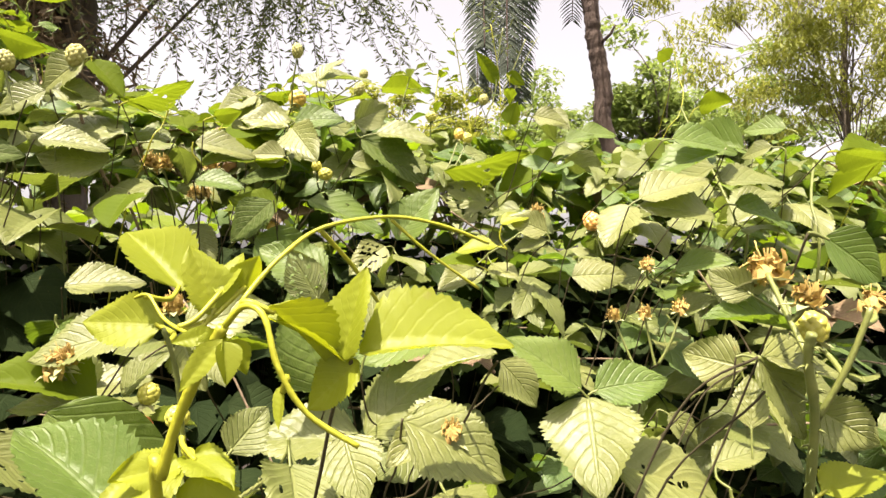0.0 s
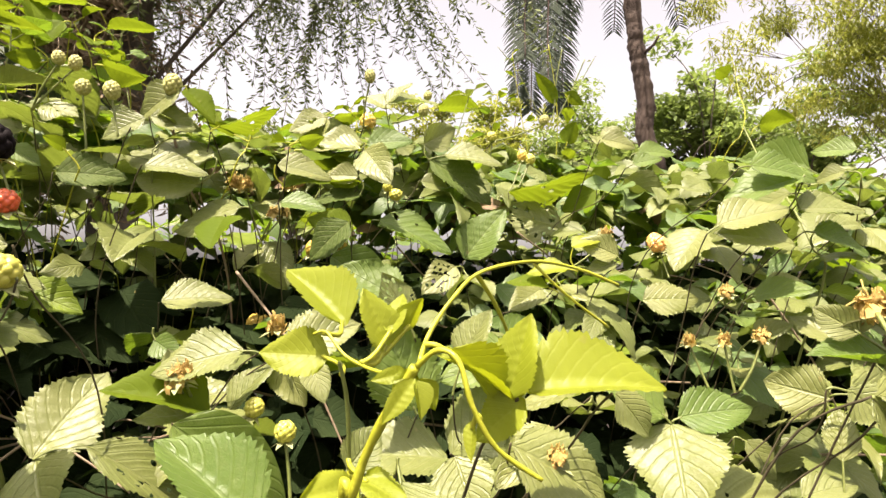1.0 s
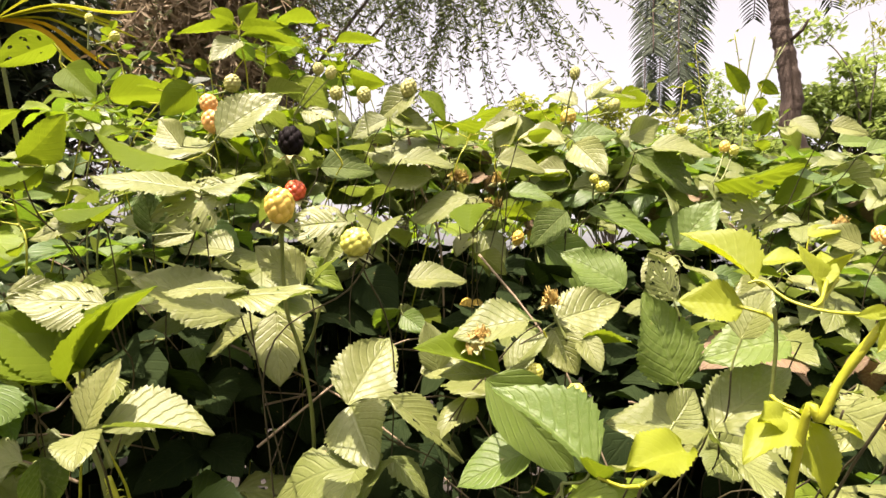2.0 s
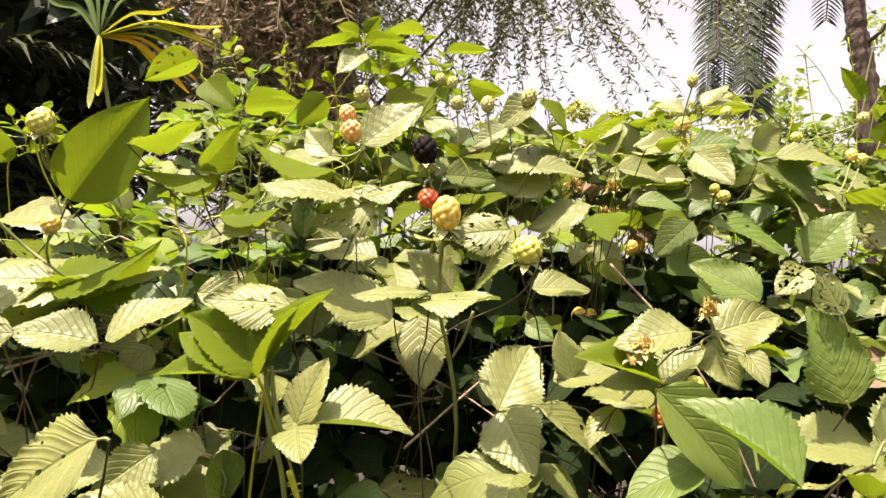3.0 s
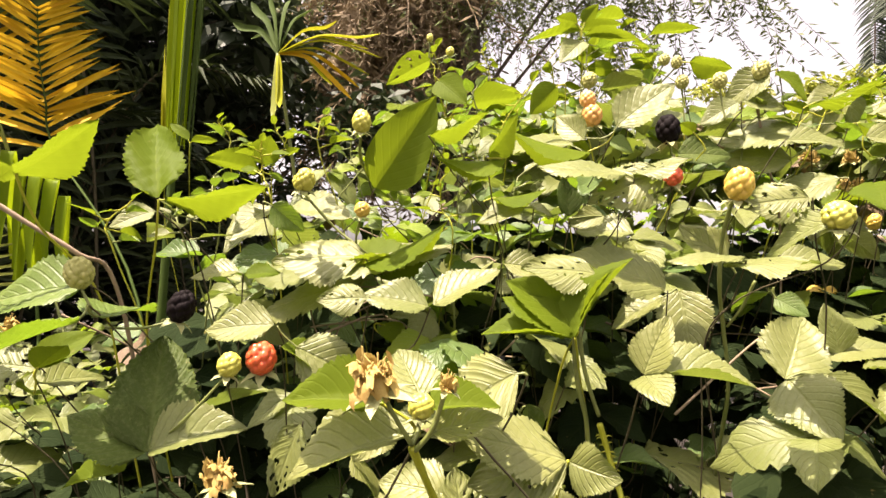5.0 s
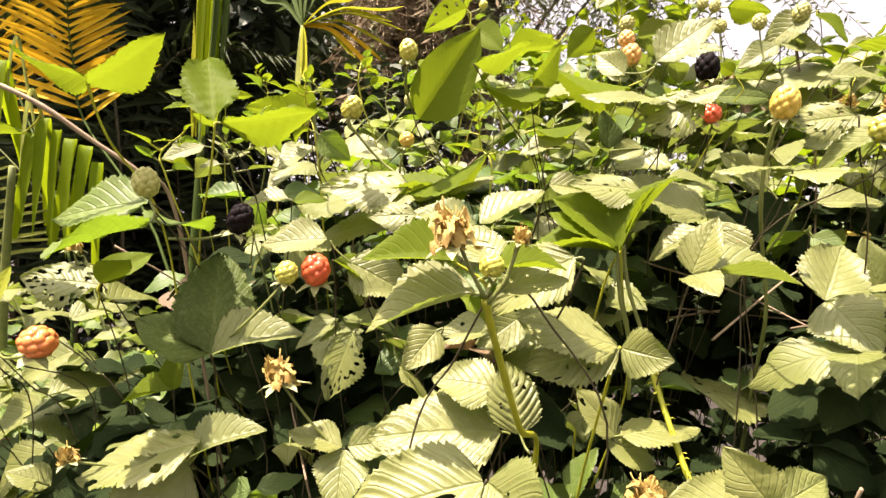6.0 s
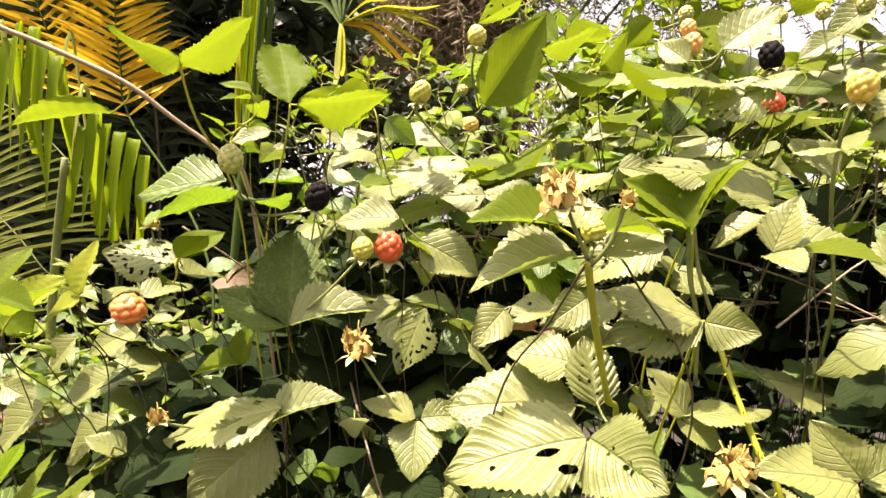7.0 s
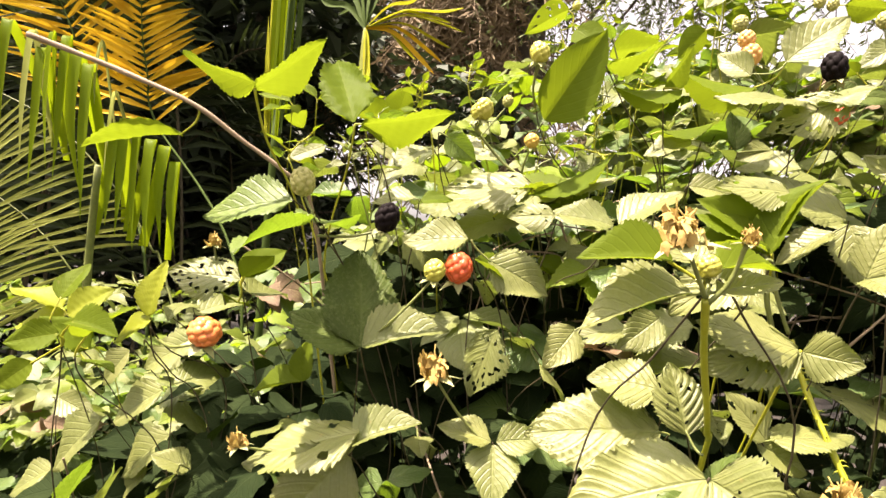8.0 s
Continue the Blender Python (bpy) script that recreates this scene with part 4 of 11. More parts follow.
def sprig(label, points, count, size, colour, seed):
    """A thin shoot whose small leaves grow all round it, smaller towards the tip."""
    rnd = random.Random(seed)
    root = shoot(label, "young" if colour == "fresh" else "green", 0.7, points, False)
    line = spline(points, 8)
    for k in range(count):
        t = k / max(1, count - 1)
        i = min(int(t * 0.75 * (len(line) - 1)), len(line) - 2)
        p = line[i]
        w = k * 2.4 + rnd.gauss(0, 0.4)
        d = Vector((math.cos(w), math.sin(w), rnd.uniform(-0.3, 0.7) + (0.8 if k == 0 else 0))).normalized()
        L = size * (0.65 + 0.5 * t) * rnd.uniform(0.75, 1.2)
        b = p + d * L * 0.45
        leaf(root, b, b + d * L, L * rnd.uniform(0.45, 0.66), rnd.gauss(0, 25), rnd.choice(("oval", "narrow", "droop", "folded")), colour if rnd.random() < 0.75 else "green", p)


c = shoot('bramble shoot with insect-eaten fresh light-green toothed leaves', 'young', 0.6, [(-1.0218, 0.2964, 1.3644), (-1.0424, 0.3127, 1.3375), (-1.0977, 0.3566, 1.2491)], False)
leaf(c, (-1.0235, 0.2954, 1.3722), (-1.0702, 0.2694, 1.3888), 0.0235, 40, 'narrow', 'fresh', (-1.0218, 0.2964, 1.3644))
leaf(c, (-1.0201, 0.2974, 1.3686), (-1.0132, 0.3018, 1.3563), 0.0199, -44, 'narrow', 'fresh', (-1.0218, 0.2964, 1.3644))
leaf(c, (-1.0252, 0.3013, 1.3583), (-1.0525, 0.3399, 1.3502), 0.0359, 21, 'oval', 'fresh', (-1.0218, 0.2964, 1.3644))
leaf(c, (-1.0213, 0.2905, 1.3599), (-1.0164, 0.2397, 1.3505), 0.0318, 6, 'oval_holes', 'fresh', (-1.0218, 0.2964, 1.3644))
c = shoot('bramble shoot with fresh light-green toothed leaves', 'young', 0.7, [(-0.9883, 0.3141, 1.3728), (-0.9980, 0.3220, 1.3435), (-1.0449, 0.3603, 1.2739)], False)
leaf(c, (-0.9873, 0.3146, 1.3781), (-0.9524, 0.3332, 1.3840), 0.0168, 32, 'narrow', 'fresh', (-0.9883, 0.3141, 1.3728))
leaf(c, (-0.9893, 0.3135, 1.3795), (-1.0145, 0.2986, 1.4064), 0.0167, 48, 'narrow', 'fresh', (-0.9883, 0.3141, 1.3728))
c = shoot('bramble shoot with insect-eaten fresh light-green toothed leaves', 'cane', 0.5, [(-0.9166, 0.0002, 1.0531), (-0.9205, 0.0202, 1.0286), (-0.9283, 0.0612, 0.9587)], False)
leaf(c, (-0.9199, 0.0103, 1.0500), (-0.9353, -0.0264, 1.0829), 0.0351, 48, 'oval', 'fresh', (-0.9166, 0.0002, 1.0531))
leaf(c, (-0.9111, 0.0025, 1.0420), (-0.8769, 0.0171, 1.0383), 0.0224, 12, 'broad_holes', 'fresh', (-0.9166, 0.0002, 1.0531))
leaf(c, (-0.9218, 0.0025, 1.0467), (-0.9520, 0.0154, 1.0570), 0.0251, 8, 'broad_bitten', 'fresh', (-0.9166, 0.0002, 1.0531))
c = shoot('bramble shoot with fresh light-green leaf', 'cane', 0.5, [(-0.8984, -0.0315, 1.0822), (-0.9042, -0.0208, 1.0608), (-0.9274, 0.0218, 0.9672)], False)
leaf(c, (-0.8995, -0.0251, 1.1003), (-0.9033, -0.0035, 1.1345), 0.0276, -16, 'oval', 'fresh', (-0.8984, -0.0315, 1.0822))
c = shoot('bramble shoot with insect-eaten pale dusty-green toothed leaves', 'cane', 0.5, [(-0.8640, -0.0675, 0.9291), (-0.8728, -0.0428, 0.9037), (-0.8831, -0.0140, 0.8615)], False)
leaf(c, (-0.8615, -0.0713, 0.9222), (-0.8413, -0.1021, 0.9534), 0.0300, -17, 'oval_bitten', 'pale', (-0.8640, -0.0675, 0.9291))
leaf(c, (-0.8644, -0.0617, 0.9205), (-0.8671, -0.0162, 0.9302), 0.0343, 5, 'oval', 'pale', (-0.8640, -0.0675, 0.9291))
c = shoot('bramble shoot with mid-green toothed leaves', 'cane', 0.5, [(-0.8272, -0.0395, 0.9268), (-0.8343, -0.0298, 0.9063), (-0.8824, 0.0357, 0.8539)], False)
leaf(c, (-0.8220, -0.0384, 0.9455), (-0.7977, -0.0331, 0.9948), 0.0232, -8, 'narrow', 'green', (-0.8272, -0.0395, 0.9268))
leaf(c, (-0.8239, -0.0445, 0.9188), (-0.7995, -0.0812, 0.9237), 0.0271, -26, 'flat', 'green', (-0.8272, -0.0395, 0.9268))
leaf(c, (-0.8291, -0.0340, 0.9197), (-0.8449, 0.0122, 0.9316), 0.0330, -1, 'folded', 'green', (-0.8272, -0.0395, 0.9268))
c = shoot('bramble shoot with insect-eaten pale dusty-green toothed leaves', 'cane', 0.5, [(-0.8228, 0.0010, 1.1309), (-0.8140, 0.0157, 1.1064), (-0.7727, 0.0850, 1.0302)], False)
leaf(c, (-0.8169, 0.0004, 1.1217), (-0.7757, -0.0040, 1.1227), 0.0317, 2, 'broad_holes', 'pale', (-0.8228, 0.0010, 1.1309))
leaf(c, (-0.8281, 0.0039, 1.1223), (-0.8660, 0.0243, 1.1192), 0.0317, 1, 'oval_bitten', 'pale', (-0.8228, 0.0010, 1.1309))
c = shoot('bramble shoot with pale dusty-green toothed leaves', 'cane', 0.5, [(-0.8150, 0.0505, 1.1058), (-0.8221, 0.0644, 1.0795), (-0.8588, 0.1368, 0.9878)], False)
leaf(c, (-0.8113, 0.0459, 1.1033), (-0.7853, 0.0130, 1.1111), 0.0294, -6, 'droop', 'pale', (-0.8150, 0.0505, 1.1058))
leaf(c, (-0.8148, 0.0562, 1.0962), (-0.8126, 0.1038, 1.1107), 0.0347, -21, 'oval', 'pale', (-0.8150, 0.0505, 1.1058))
c = shoot('bramble shoot with insect-eaten pale dusty-green toothed leaves', 'cane', 0.5, [(-0.8104, -0.0099, 0.9087), (-0.8117, 0.0085, 0.8890), (-0.8146, 0.0481, 0.8448)], False)
leaf(c, (-0.8213, -0.0178, 0.9137), (-0.7892, -0.0204, 0.9855), 0.0331, -48, 'narrow', 'pale', (-0.8104, -0.0099, 0.9087))
leaf(c, (-0.7995, -0.0020, 0.9158), (-0.7525, 0.0063, 0.9847), 0.0352, -20, 'narrow', 'pale', (-0.8104, -0.0099, 0.9087))
leaf(c, (-0.8080, -0.0144, 0.9032), (-0.7830, -0.0608, 0.9347), 0.0436, -8, 'oval', 'pale', (-0.8104, -0.0099, 0.9087))
leaf(c, (-0.8095, -0.0048, 0.9005), (-0.8001, 0.0470, 0.9314), 0.0412, -9, 'folded', 'pale', (-0.8104, -0.0099, 0.9087))
leaf(c, (-0.8071, -0.0138, 0.9085), (-0.7743, -0.0528, 0.9395), 0.0402, -1, 'broad_bitten', 'pale', (-0.8104, -0.0099, 0.9087))
leaf(c, (-0.8107, -0.0041, 0.9023), (-0.8146, 0.0632, 0.9212), 0.0455, -10, 'oval_bitten', 'pale', (-0.8104, -0.0099, 0.9087))
c = shoot('bramble shoot with fresh light-green toothed leaves and a closed green bud', 'young', 0.6, [(-0.7913, 0.2752, 1.3180), (-0.8012, 0.2895, 1.3000), (-0.8367, 0.3410, 1.2173)], False)
leaf(c, (-0.7934, 0.2743, 1.3208), (-0.8457, 0.2453, 1.3366), 0.0420, -36, 'oval', 'fresh', (-0.7913, 0.2752, 1.3180))
leaf(c, (-0.7893, 0.2762, 1.3273), (-0.7831, 0.2778, 1.3611), 0.0455, 20, 'smooth', 'fresh', (-0.7913, 0.2752, 1.3180))
fruit(c, (-0.6750, 0.3345, 1.3467), 0.0132, 0.0145, 'bud', (-0.7398, 0.3125, 1.2626))
c = shoot('bramble shoot with fresh light-green leaf', 'wood', 2.0, [(-0.7882, -0.0948, 1.2913), (-0.7660, -0.0720, 1.2823), (-0.7431, -0.0487, 1.2722), (-0.7061, -0.0210, 1.2549), (-0.6878, 0.0054, 1.2350), (-0.6697, 0.0315, 1.2150), (-0.6689, 0.0573, 1.1932)], False)
leaf(c, (-0.7206, -0.0190, 1.2349), (-0.8002, -0.0531, 1.2350), 0.0364, -8, 'narrow', 'fresh', (-0.7035, -0.0172, 1.2521))
c = shoot('bramble shoot with mid-green toothed leaves', 'cane', 0.5, [(-0.7771, 0.0185, 0.8963), (-0.7915, 0.0409, 0.8745), (-0.8171, 0.0806, 0.8074)], False)
leaf(c, (-0.7702, 0.0194, 0.9141), (-0.7275, 0.0246, 0.9741), 0.0310, -12, 'narrow', 'green', (-0.7771, 0.0185, 0.8963))
leaf(c, (-0.7735, 0.0137, 0.8857), (-0.7340, -0.0383, 0.8890), 0.0449, -5, 'folded', 'green', (-0.7771, 0.0185, 0.8963))
leaf(c, (-0.7760, 0.0239, 0.8923), (-0.7658, 0.0752, 0.9152), 0.0386, 11, 'oval', 'green', (-0.7771, 0.0185, 0.8963))
c = shoot('bramble shoot with insect-eaten mid-green toothed leaves', 'cane', 0.5, [(-0.7660, -0.0124, 1.0838), (-0.7670, 0.0122, 1.0541), (-0.7681, 0.0403, 1.0224)], False)
leaf(c, (-0.7712, -0.0095, 1.0776), (-0.7979, 0.0052, 1.0825), 0.0207, -13, 'broad_holes', 'green', (-0.7660, -0.0124, 1.0838))
c = shoot('bramble shoot with fresh light-green leaf', 'cane', 0.5, [(-0.7636, -0.0599, 1.0759), (-0.7680, -0.0484, 1.0535), (-0.7959, 0.0232, 0.9812)], False)
leaf(c, (-0.7538, -0.0582, 1.0905), (-0.7079, -0.0501, 1.1211), 0.0379, -12, 'oval', 'fresh', (-0.7636, -0.0599, 1.0759))
c = shoot('bramble shoot with pale dusty-green toothed leaves', 'cane', 0.5, [(-0.7401, 0.0087, 0.9913), (-0.7516, 0.0127, 0.9711), (-0.7894, 0.0257, 0.8740)], False)
leaf(c, (-0.7458, 0.0214, 0.9825), (-0.7624, -0.0019, 0.9973), 0.0254, 32, 'oval', 'pale', (-0.7401, 0.0087, 0.9913))
leaf(c, (-0.7456, 0.0094, 0.9823), (-0.7744, 0.0129, 0.9709), 0.0233, 18, 'droop', 'pale', (-0.7401, 0.0087, 0.9913))
c = shoot('bramble shoot with insect-eaten pale dusty-green toothed leaves', 'cane', 0.5, [(-0.7366, 0.1707, 1.2671), (-0.7400, 0.1991, 1.2450), (-0.7482, 0.2668, 1.1858)], False)
leaf(c, (-0.7276, 0.1759, 1.2692), (-0.7029, 0.1900, 1.2532), 0.0215, -48, 'smooth', 'pale', (-0.7366, 0.1707, 1.2671))
leaf(c, (-0.7346, 0.1655, 1.2586), (-0.7265, 0.1442, 1.2506), 0.0150, -3, 'flat', 'pale', (-0.7366, 0.1707, 1.2671))
leaf(c, (-0.7392, 0.1762, 1.2648), (-0.7503, 0.2001, 1.2640), 0.0165, 0, 'broad_holes', 'pale', (-0.7366, 0.1707, 1.2671))
c = shoot('bramble shoot with pale dusty-green toothed leaves', 'cane', 0.5, [(-0.7256, 0.1279, 1.2512), (-0.7184, 0.1480, 1.2319), (-0.6957, 0.2112, 1.1463)], False)
leaf(c, (-0.7307, 0.1181, 1.2546), (-0.7467, 0.0875, 1.2401), 0.0255, 48, 'oval', 'pale', (-0.7256, 0.1279, 1.2512))
leaf(c, (-0.7313, 0.1289, 1.2419), (-0.7632, 0.1341, 1.2327), 0.0238, -25, 'broad', 'pale', (-0.7256, 0.1279, 1.2512))
c = shoot('bramble shoot with insect-eaten pale dusty-green toothed leaves', 'cane', 0.5, [(-0.7138, 0.2383, 1.2613), (-0.7152, 0.2509, 1.2422), (-0.7243, 0.3348, 1.1809)], False)
leaf(c, (-0.7018, 0.2386, 1.2692), (-0.6227, 0.2406, 1.2691), 0.0538, -32, 'oval', 'pale', (-0.7138, 0.2383, 1.2613))
leaf(c, (-0.7140, 0.2324, 1.2567), (-0.7159, 0.1745, 1.2447), 0.0428, 9, 'droop', 'pale', (-0.7138, 0.2383, 1.2613))
leaf(c, (-0.7149, 0.2438, 1.2509), (-0.7278, 0.3115, 1.2264), 0.0482, 2, 'oval_holes', 'pale', (-0.7138, 0.2383, 1.2613))
c = shoot('bramble shoot with fresh light-green toothed leaves', 'cane', 0.5, [(-0.7099, -0.0870, 1.0941), (-0.7315, -0.0792, 1.0720), (-0.7998, -0.0543, 0.9786)], False)
leaf(c, (-0.7059, -0.0902, 1.1022), (-0.7209, -0.1142, 1.0968), 0.0199, 64, 'oval', 'fresh', (-0.7099, -0.0870, 1.0941))
leaf(c, (-0.7010, -0.0866, 1.1092), (-0.6692, -0.0750, 1.1080), 0.0210, -32, 'folded', 'fresh', (-0.7099, -0.0870, 1.0941))
leaf(c, (-0.7285, -0.0946, 1.0822), (-0.7369, -0.1134, 1.0662), 0.0171, 64, 'narrow', 'fresh', (-0.7099, -0.0870, 1.0941))
c = shoot('bramble with insect-eaten fresh light-green toothed leaves and a withered brown flower', 'cane', 0.5, [(-0.7058, 0.0276, 1.1277), (-0.7177, 0.0406, 1.1088), (-0.7455, 0.0708, 1.0588)], False)
leaf(c, (-0.7081, 0.0284, 1.1384), (-0.6992, 0.0602, 1.1612), 0.0265, -40, 'smooth', 'fresh', (-0.7058, 0.0276, 1.1277))
leaf(c, (-0.7020, 0.0254, 1.1363), (-0.6762, 0.0322, 1.1575), 0.0231, 28, 'oval', 'fresh', (-0.7058, 0.0276, 1.1277))
leaf(c, (-0.7114, 0.0296, 1.1167), (-0.7432, 0.0404, 1.1172), 0.0234, -22, 'broad_holes', 'fresh', (-0.7058, 0.0276, 1.1277))
leaf(c, (-0.7077, 0.0333, 1.1244), (-0.7247, 0.0842, 1.1251), 0.0381, -19, 'oval', 'pale', (-0.7058, 0.0276, 1.1277))
fruit(c, (-0.7452, 0.0253, 1.1648), 0.0126, 0.0099, 'withered', (-0.7369, 0.0348, 1.1120))
c = shoot('bramble shoot with fresh light-green toothed leaves and an orange-red berry', 'cane', 0.5, [(-0.7057, -0.0381, 1.1027), (-0.7169, -0.0165, 1.0828), (-0.7515, 0.0503, 1.0398)], False)
fruit(c, (-0.6577, -0.0277, 1.1057), 0.0216, 0.0188, 'coral', (-0.7159, -0.0281, 1.0933))
c = shoot('bramble shoot with pale dusty-green leaf', 'cane', 0.5, [(-0.6778, 0.2107, 1.2653), (-0.6743, 0.2296, 1.2402), (-0.6665, 0.2713, 1.1557)], False)
leaf(c, (-0.6812, 0.2010, 1.2670), (-0.6959, 0.1603, 1.2407), 0.0345, 28, 'oval', 'pale', (-0.6778, 0.2107, 1.2653))
c = shoot('bramble shoot with green unripe berries', 'cane', 0.5, [(-0.6756, 0.4352, 1.5085), (-0.6837, 0.4536, 1.4898), (-0.7042, 0.5001, 1.3935)], False)
fruit(c, (-0.6756, 0.4352, 1.5152), 0.0093, 0.0114, 'lime', (-0.6766, 0.4380, 1.4795))
fruit(c, (-0.6524, 0.4486, 1.4980), 0.0114, 0.0129, 'lime', (-0.6772, 0.4395, 1.4862))
c = shoot('bramble shoot with fresh light-green toothed leaves and a red berry', 'cane', 0.5, [(-0.6254, 0.0576, 1.2458), (-0.6215, 0.0843, 1.2190), (-0.6173, 0.1134, 1.1288)], False)
fruit(c, (-0.5478, 0.0836, 1.1565), 0.0195, 0.0215, 'red', (-0.5764, 0.1294, 1.1458))
c = shoot('bramble shoot with mid-green toothed leaves and a closed green bud', 'cane', 0.5, [(-0.6111, 0.0109, 1.1867), (-0.6171, 0.0334, 1.1674), (-0.6342, 0.0970, 1.1006)], False)
leaf(c, (-0.6140, 0.0162, 1.1787), (-0.6419, 0.0666, 1.1848), 0.0443, -2, 'oval', 'green', (-0.6111, 0.0109, 1.1867))
leaf(c, (-0.6100, 0.0052, 1.1767), (-0.5981, -0.0549, 1.1649), 0.0425, -18, 'broad', 'green', (-0.6111, 0.0109, 1.1867))
fruit(c, (-0.6224, 0.0105, 1.2043), 0.0166, 0.0194, 'bud', (-0.6148, 0.0151, 1.1835))
fruit(c, (-0.5878, 0.0542, 1.1862), 0.0172, 0.0210, 'black', (-0.6295, 0.0317, 1.1709))
c = shoot('bramble shoot with insect-eaten fresh light-green toothed leaves', 'young', 0.8, [(-0.6067, 0.3466, 1.4274), (-0.6042, 0.3637, 1.3974), (-0.5963, 0.4183, 1.3163)], False)
leaf(c, (-0.6028, 0.3493, 1.4227), (-0.5652, 0.3483, 1.3935), 0.0349, -64, 'smooth', 'fresh', (-0.6067, 0.3466, 1.4274))
leaf(c, (-0.6106, 0.3439, 1.4442), (-0.6545, 0.3216, 1.4186), 0.0366, -28, 'smooth_holes', 'fresh', (-0.6067, 0.3466, 1.4274))
c = shoot('bramble shoot with pale dusty-green toothed leaves', 'cane', 0.5, [(-0.6015, 0.1202, 1.0299), (-0.5919, 0.1481, 1.0060), (-0.5780, 0.1887, 0.9261)], False)
leaf(c, (-0.5972, 0.1159, 1.0255), (-0.5774, 0.0962, 1.0232), 0.0212, -8, 'broad', 'pale', (-0.6015, 0.1202, 1.0299))
leaf(c, (-0.6027, 0.1257, 1.0175), (-0.6089, 0.1533, 1.0085), 0.0192, 1, 'droop', 'pale', (-0.6015, 0.1202, 1.0299))
c = shoot('bramble with insect-eaten pale dusty-green toothed leaves and a green berry', 'cane', 0.5, [(-0.5960, 0.0443, 1.0999), (-0.6089, 0.0585, 1.0774), (-0.6345, 0.0865, 0.9806)], False)
fruit(c, (-0.5523, 0.0640, 1.1541), 0.0145, 0.0152, 'lime', (-0.5960, 0.0443, 1.0999))
c = shoot('bramble shoot with pale dusty-green toothed leaves', 'cane', 0.5, [(-0.5862, 0.1734, 0.9570), (-0.5954, 0.2011, 0.9330), (-0.6117, 0.2504, 0.8767)], False)
leaf(c, (-0.5894, 0.1619, 0.9639), (-0.5978, 0.1316, 0.9612), 0.0252, 36, 'oval', 'pale', (-0.5862, 0.1734, 0.9570))
leaf(c, (-0.5918, 0.1715, 0.9467), (-0.6147, 0.1635, 0.9418), 0.0185, 19, 'droop', 'pale', (-0.5862, 0.1734, 0.9570))
leaf(c, (-0.5809, 0.1726, 0.9426), (-0.5595, 0.1692, 0.9316), 0.0186, -5, 'droop', 'pale', (-0.5862, 0.1734, 0.9570))
c = shoot('bramble shoot with fresh light-green leaf', 'young', 0.5, [(-0.5778, 0.3597, 1.3869), (-0.5795, 0.3856, 1.3646), (-0.5839, 0.4526, 1.2797)], False)
leaf(c, (-0.5701, 0.3681, 1.3985), (-0.5299, 0.4116, 1.4174), 0.0410, 32, 'smooth', 'fresh', (-0.5778, 0.3597, 1.3869))
c = shoot('bramble with insect-eaten pale dusty-green toothed leaves and a withered brown flower', 'cane', 0.5, [(-0.5748, 0.0219, 1.0413), (-0.5794, 0.0474, 1.0153), (-0.5898, 0.1051, 0.9357)], False)
fruit(c, (-0.6201, -0.0251, 1.0496), 0.0113, 0.0133, 'withered', (-0.5752, 0.0254, 1.0382))
c = shoot('bramble shoot with fresh light-green toothed leaves', 'cane', 0.5, [(-0.5681, 0.2184, 1.1679), (-0.5806, 0.2299, 1.1407), (-0.6227, 0.2685, 1.0664)], False)
leaf(c, (-0.5580, 0.2181, 1.1695), (-0.5359, 0.2174, 1.1555), 0.0254, -24, 'oval', 'fresh', (-0.5681, 0.2184, 1.1679))
leaf(c, (-0.5651, 0.2235, 1.1590), (-0.5543, 0.2414, 1.1543), 0.0130, 6, 'folded', 'fresh', (-0.5681, 0.2184, 1.1679))
c = shoot('bramble shoot with insect-eaten pale dusty-green toothed leaves and green unripe berries', 'cane', 0.5, [(-0.5533, 0.1820, 1.2865), (-0.5505, 0.1990, 1.2607), (-0.5376, 0.2777, 1.1917)], False)
fruit(c, (-0.5401, 0.1558, 1.3230), 0.0135, 0.0158, 'lime', (-0.5533, 0.1820, 1.2865))
fruit(c, (-0.5346, 0.1495, 1.3191), 0.0145, 0.0153, 'lime', (-0.5533, 0.1820, 1.2865))
c = shoot('bramble shoot with insect-eaten pale dusty-green toothed leaves', 'cane', 0.5, [(-0.5531, 0.1235, 1.1628), (-0.5499, 0.1397, 1.1392), (-0.5369, 0.2053, 1.0538)], False)
leaf(c, (-0.5551, 0.1280, 1.1482), (-0.5648, 0.1495, 1.1319), 0.0190, -6, 'broad_bitten', 'pale', (-0.5531, 0.1235, 1.1628))
c = shoot('bramble shoot with pale dusty-green toothed leaves and green unripe berries', 'wood', 1.2, [(-0.5492, 0.2178, 1.2184), (-0.5429, 0.2463, 1.1725), (-0.5285, 0.2791, 1.1280), (-0.5358, 0.3114, 1.0865)], False)
branch(c, 'green', 1.1, [(-0.5166, 0.2592, 1.1976), (-0.5203, 0.2704, 1.1636), (-0.5318, 0.2892, 1.1162)])
branch(c, 'green', 1.2, [(-0.5971, 0.1551, 1.2732), (-0.5801, 0.1771, 1.2459), (-0.5587, 0.1895, 1.2279), (-0.5535, 0.2278, 1.2001)])
leaf(c, (-0.5196, 0.2338, 1.1785), (-0.5321, 0.2189, 1.1558), 0.0296, 60, 'oval', 'pale', (-0.5438, 0.2422, 1.1790))
fruit(c, (-0.5506, 0.1742, 1.2597), 0.0124, 0.0124, 'straw', (-0.5648, 0.1859, 1.2330))
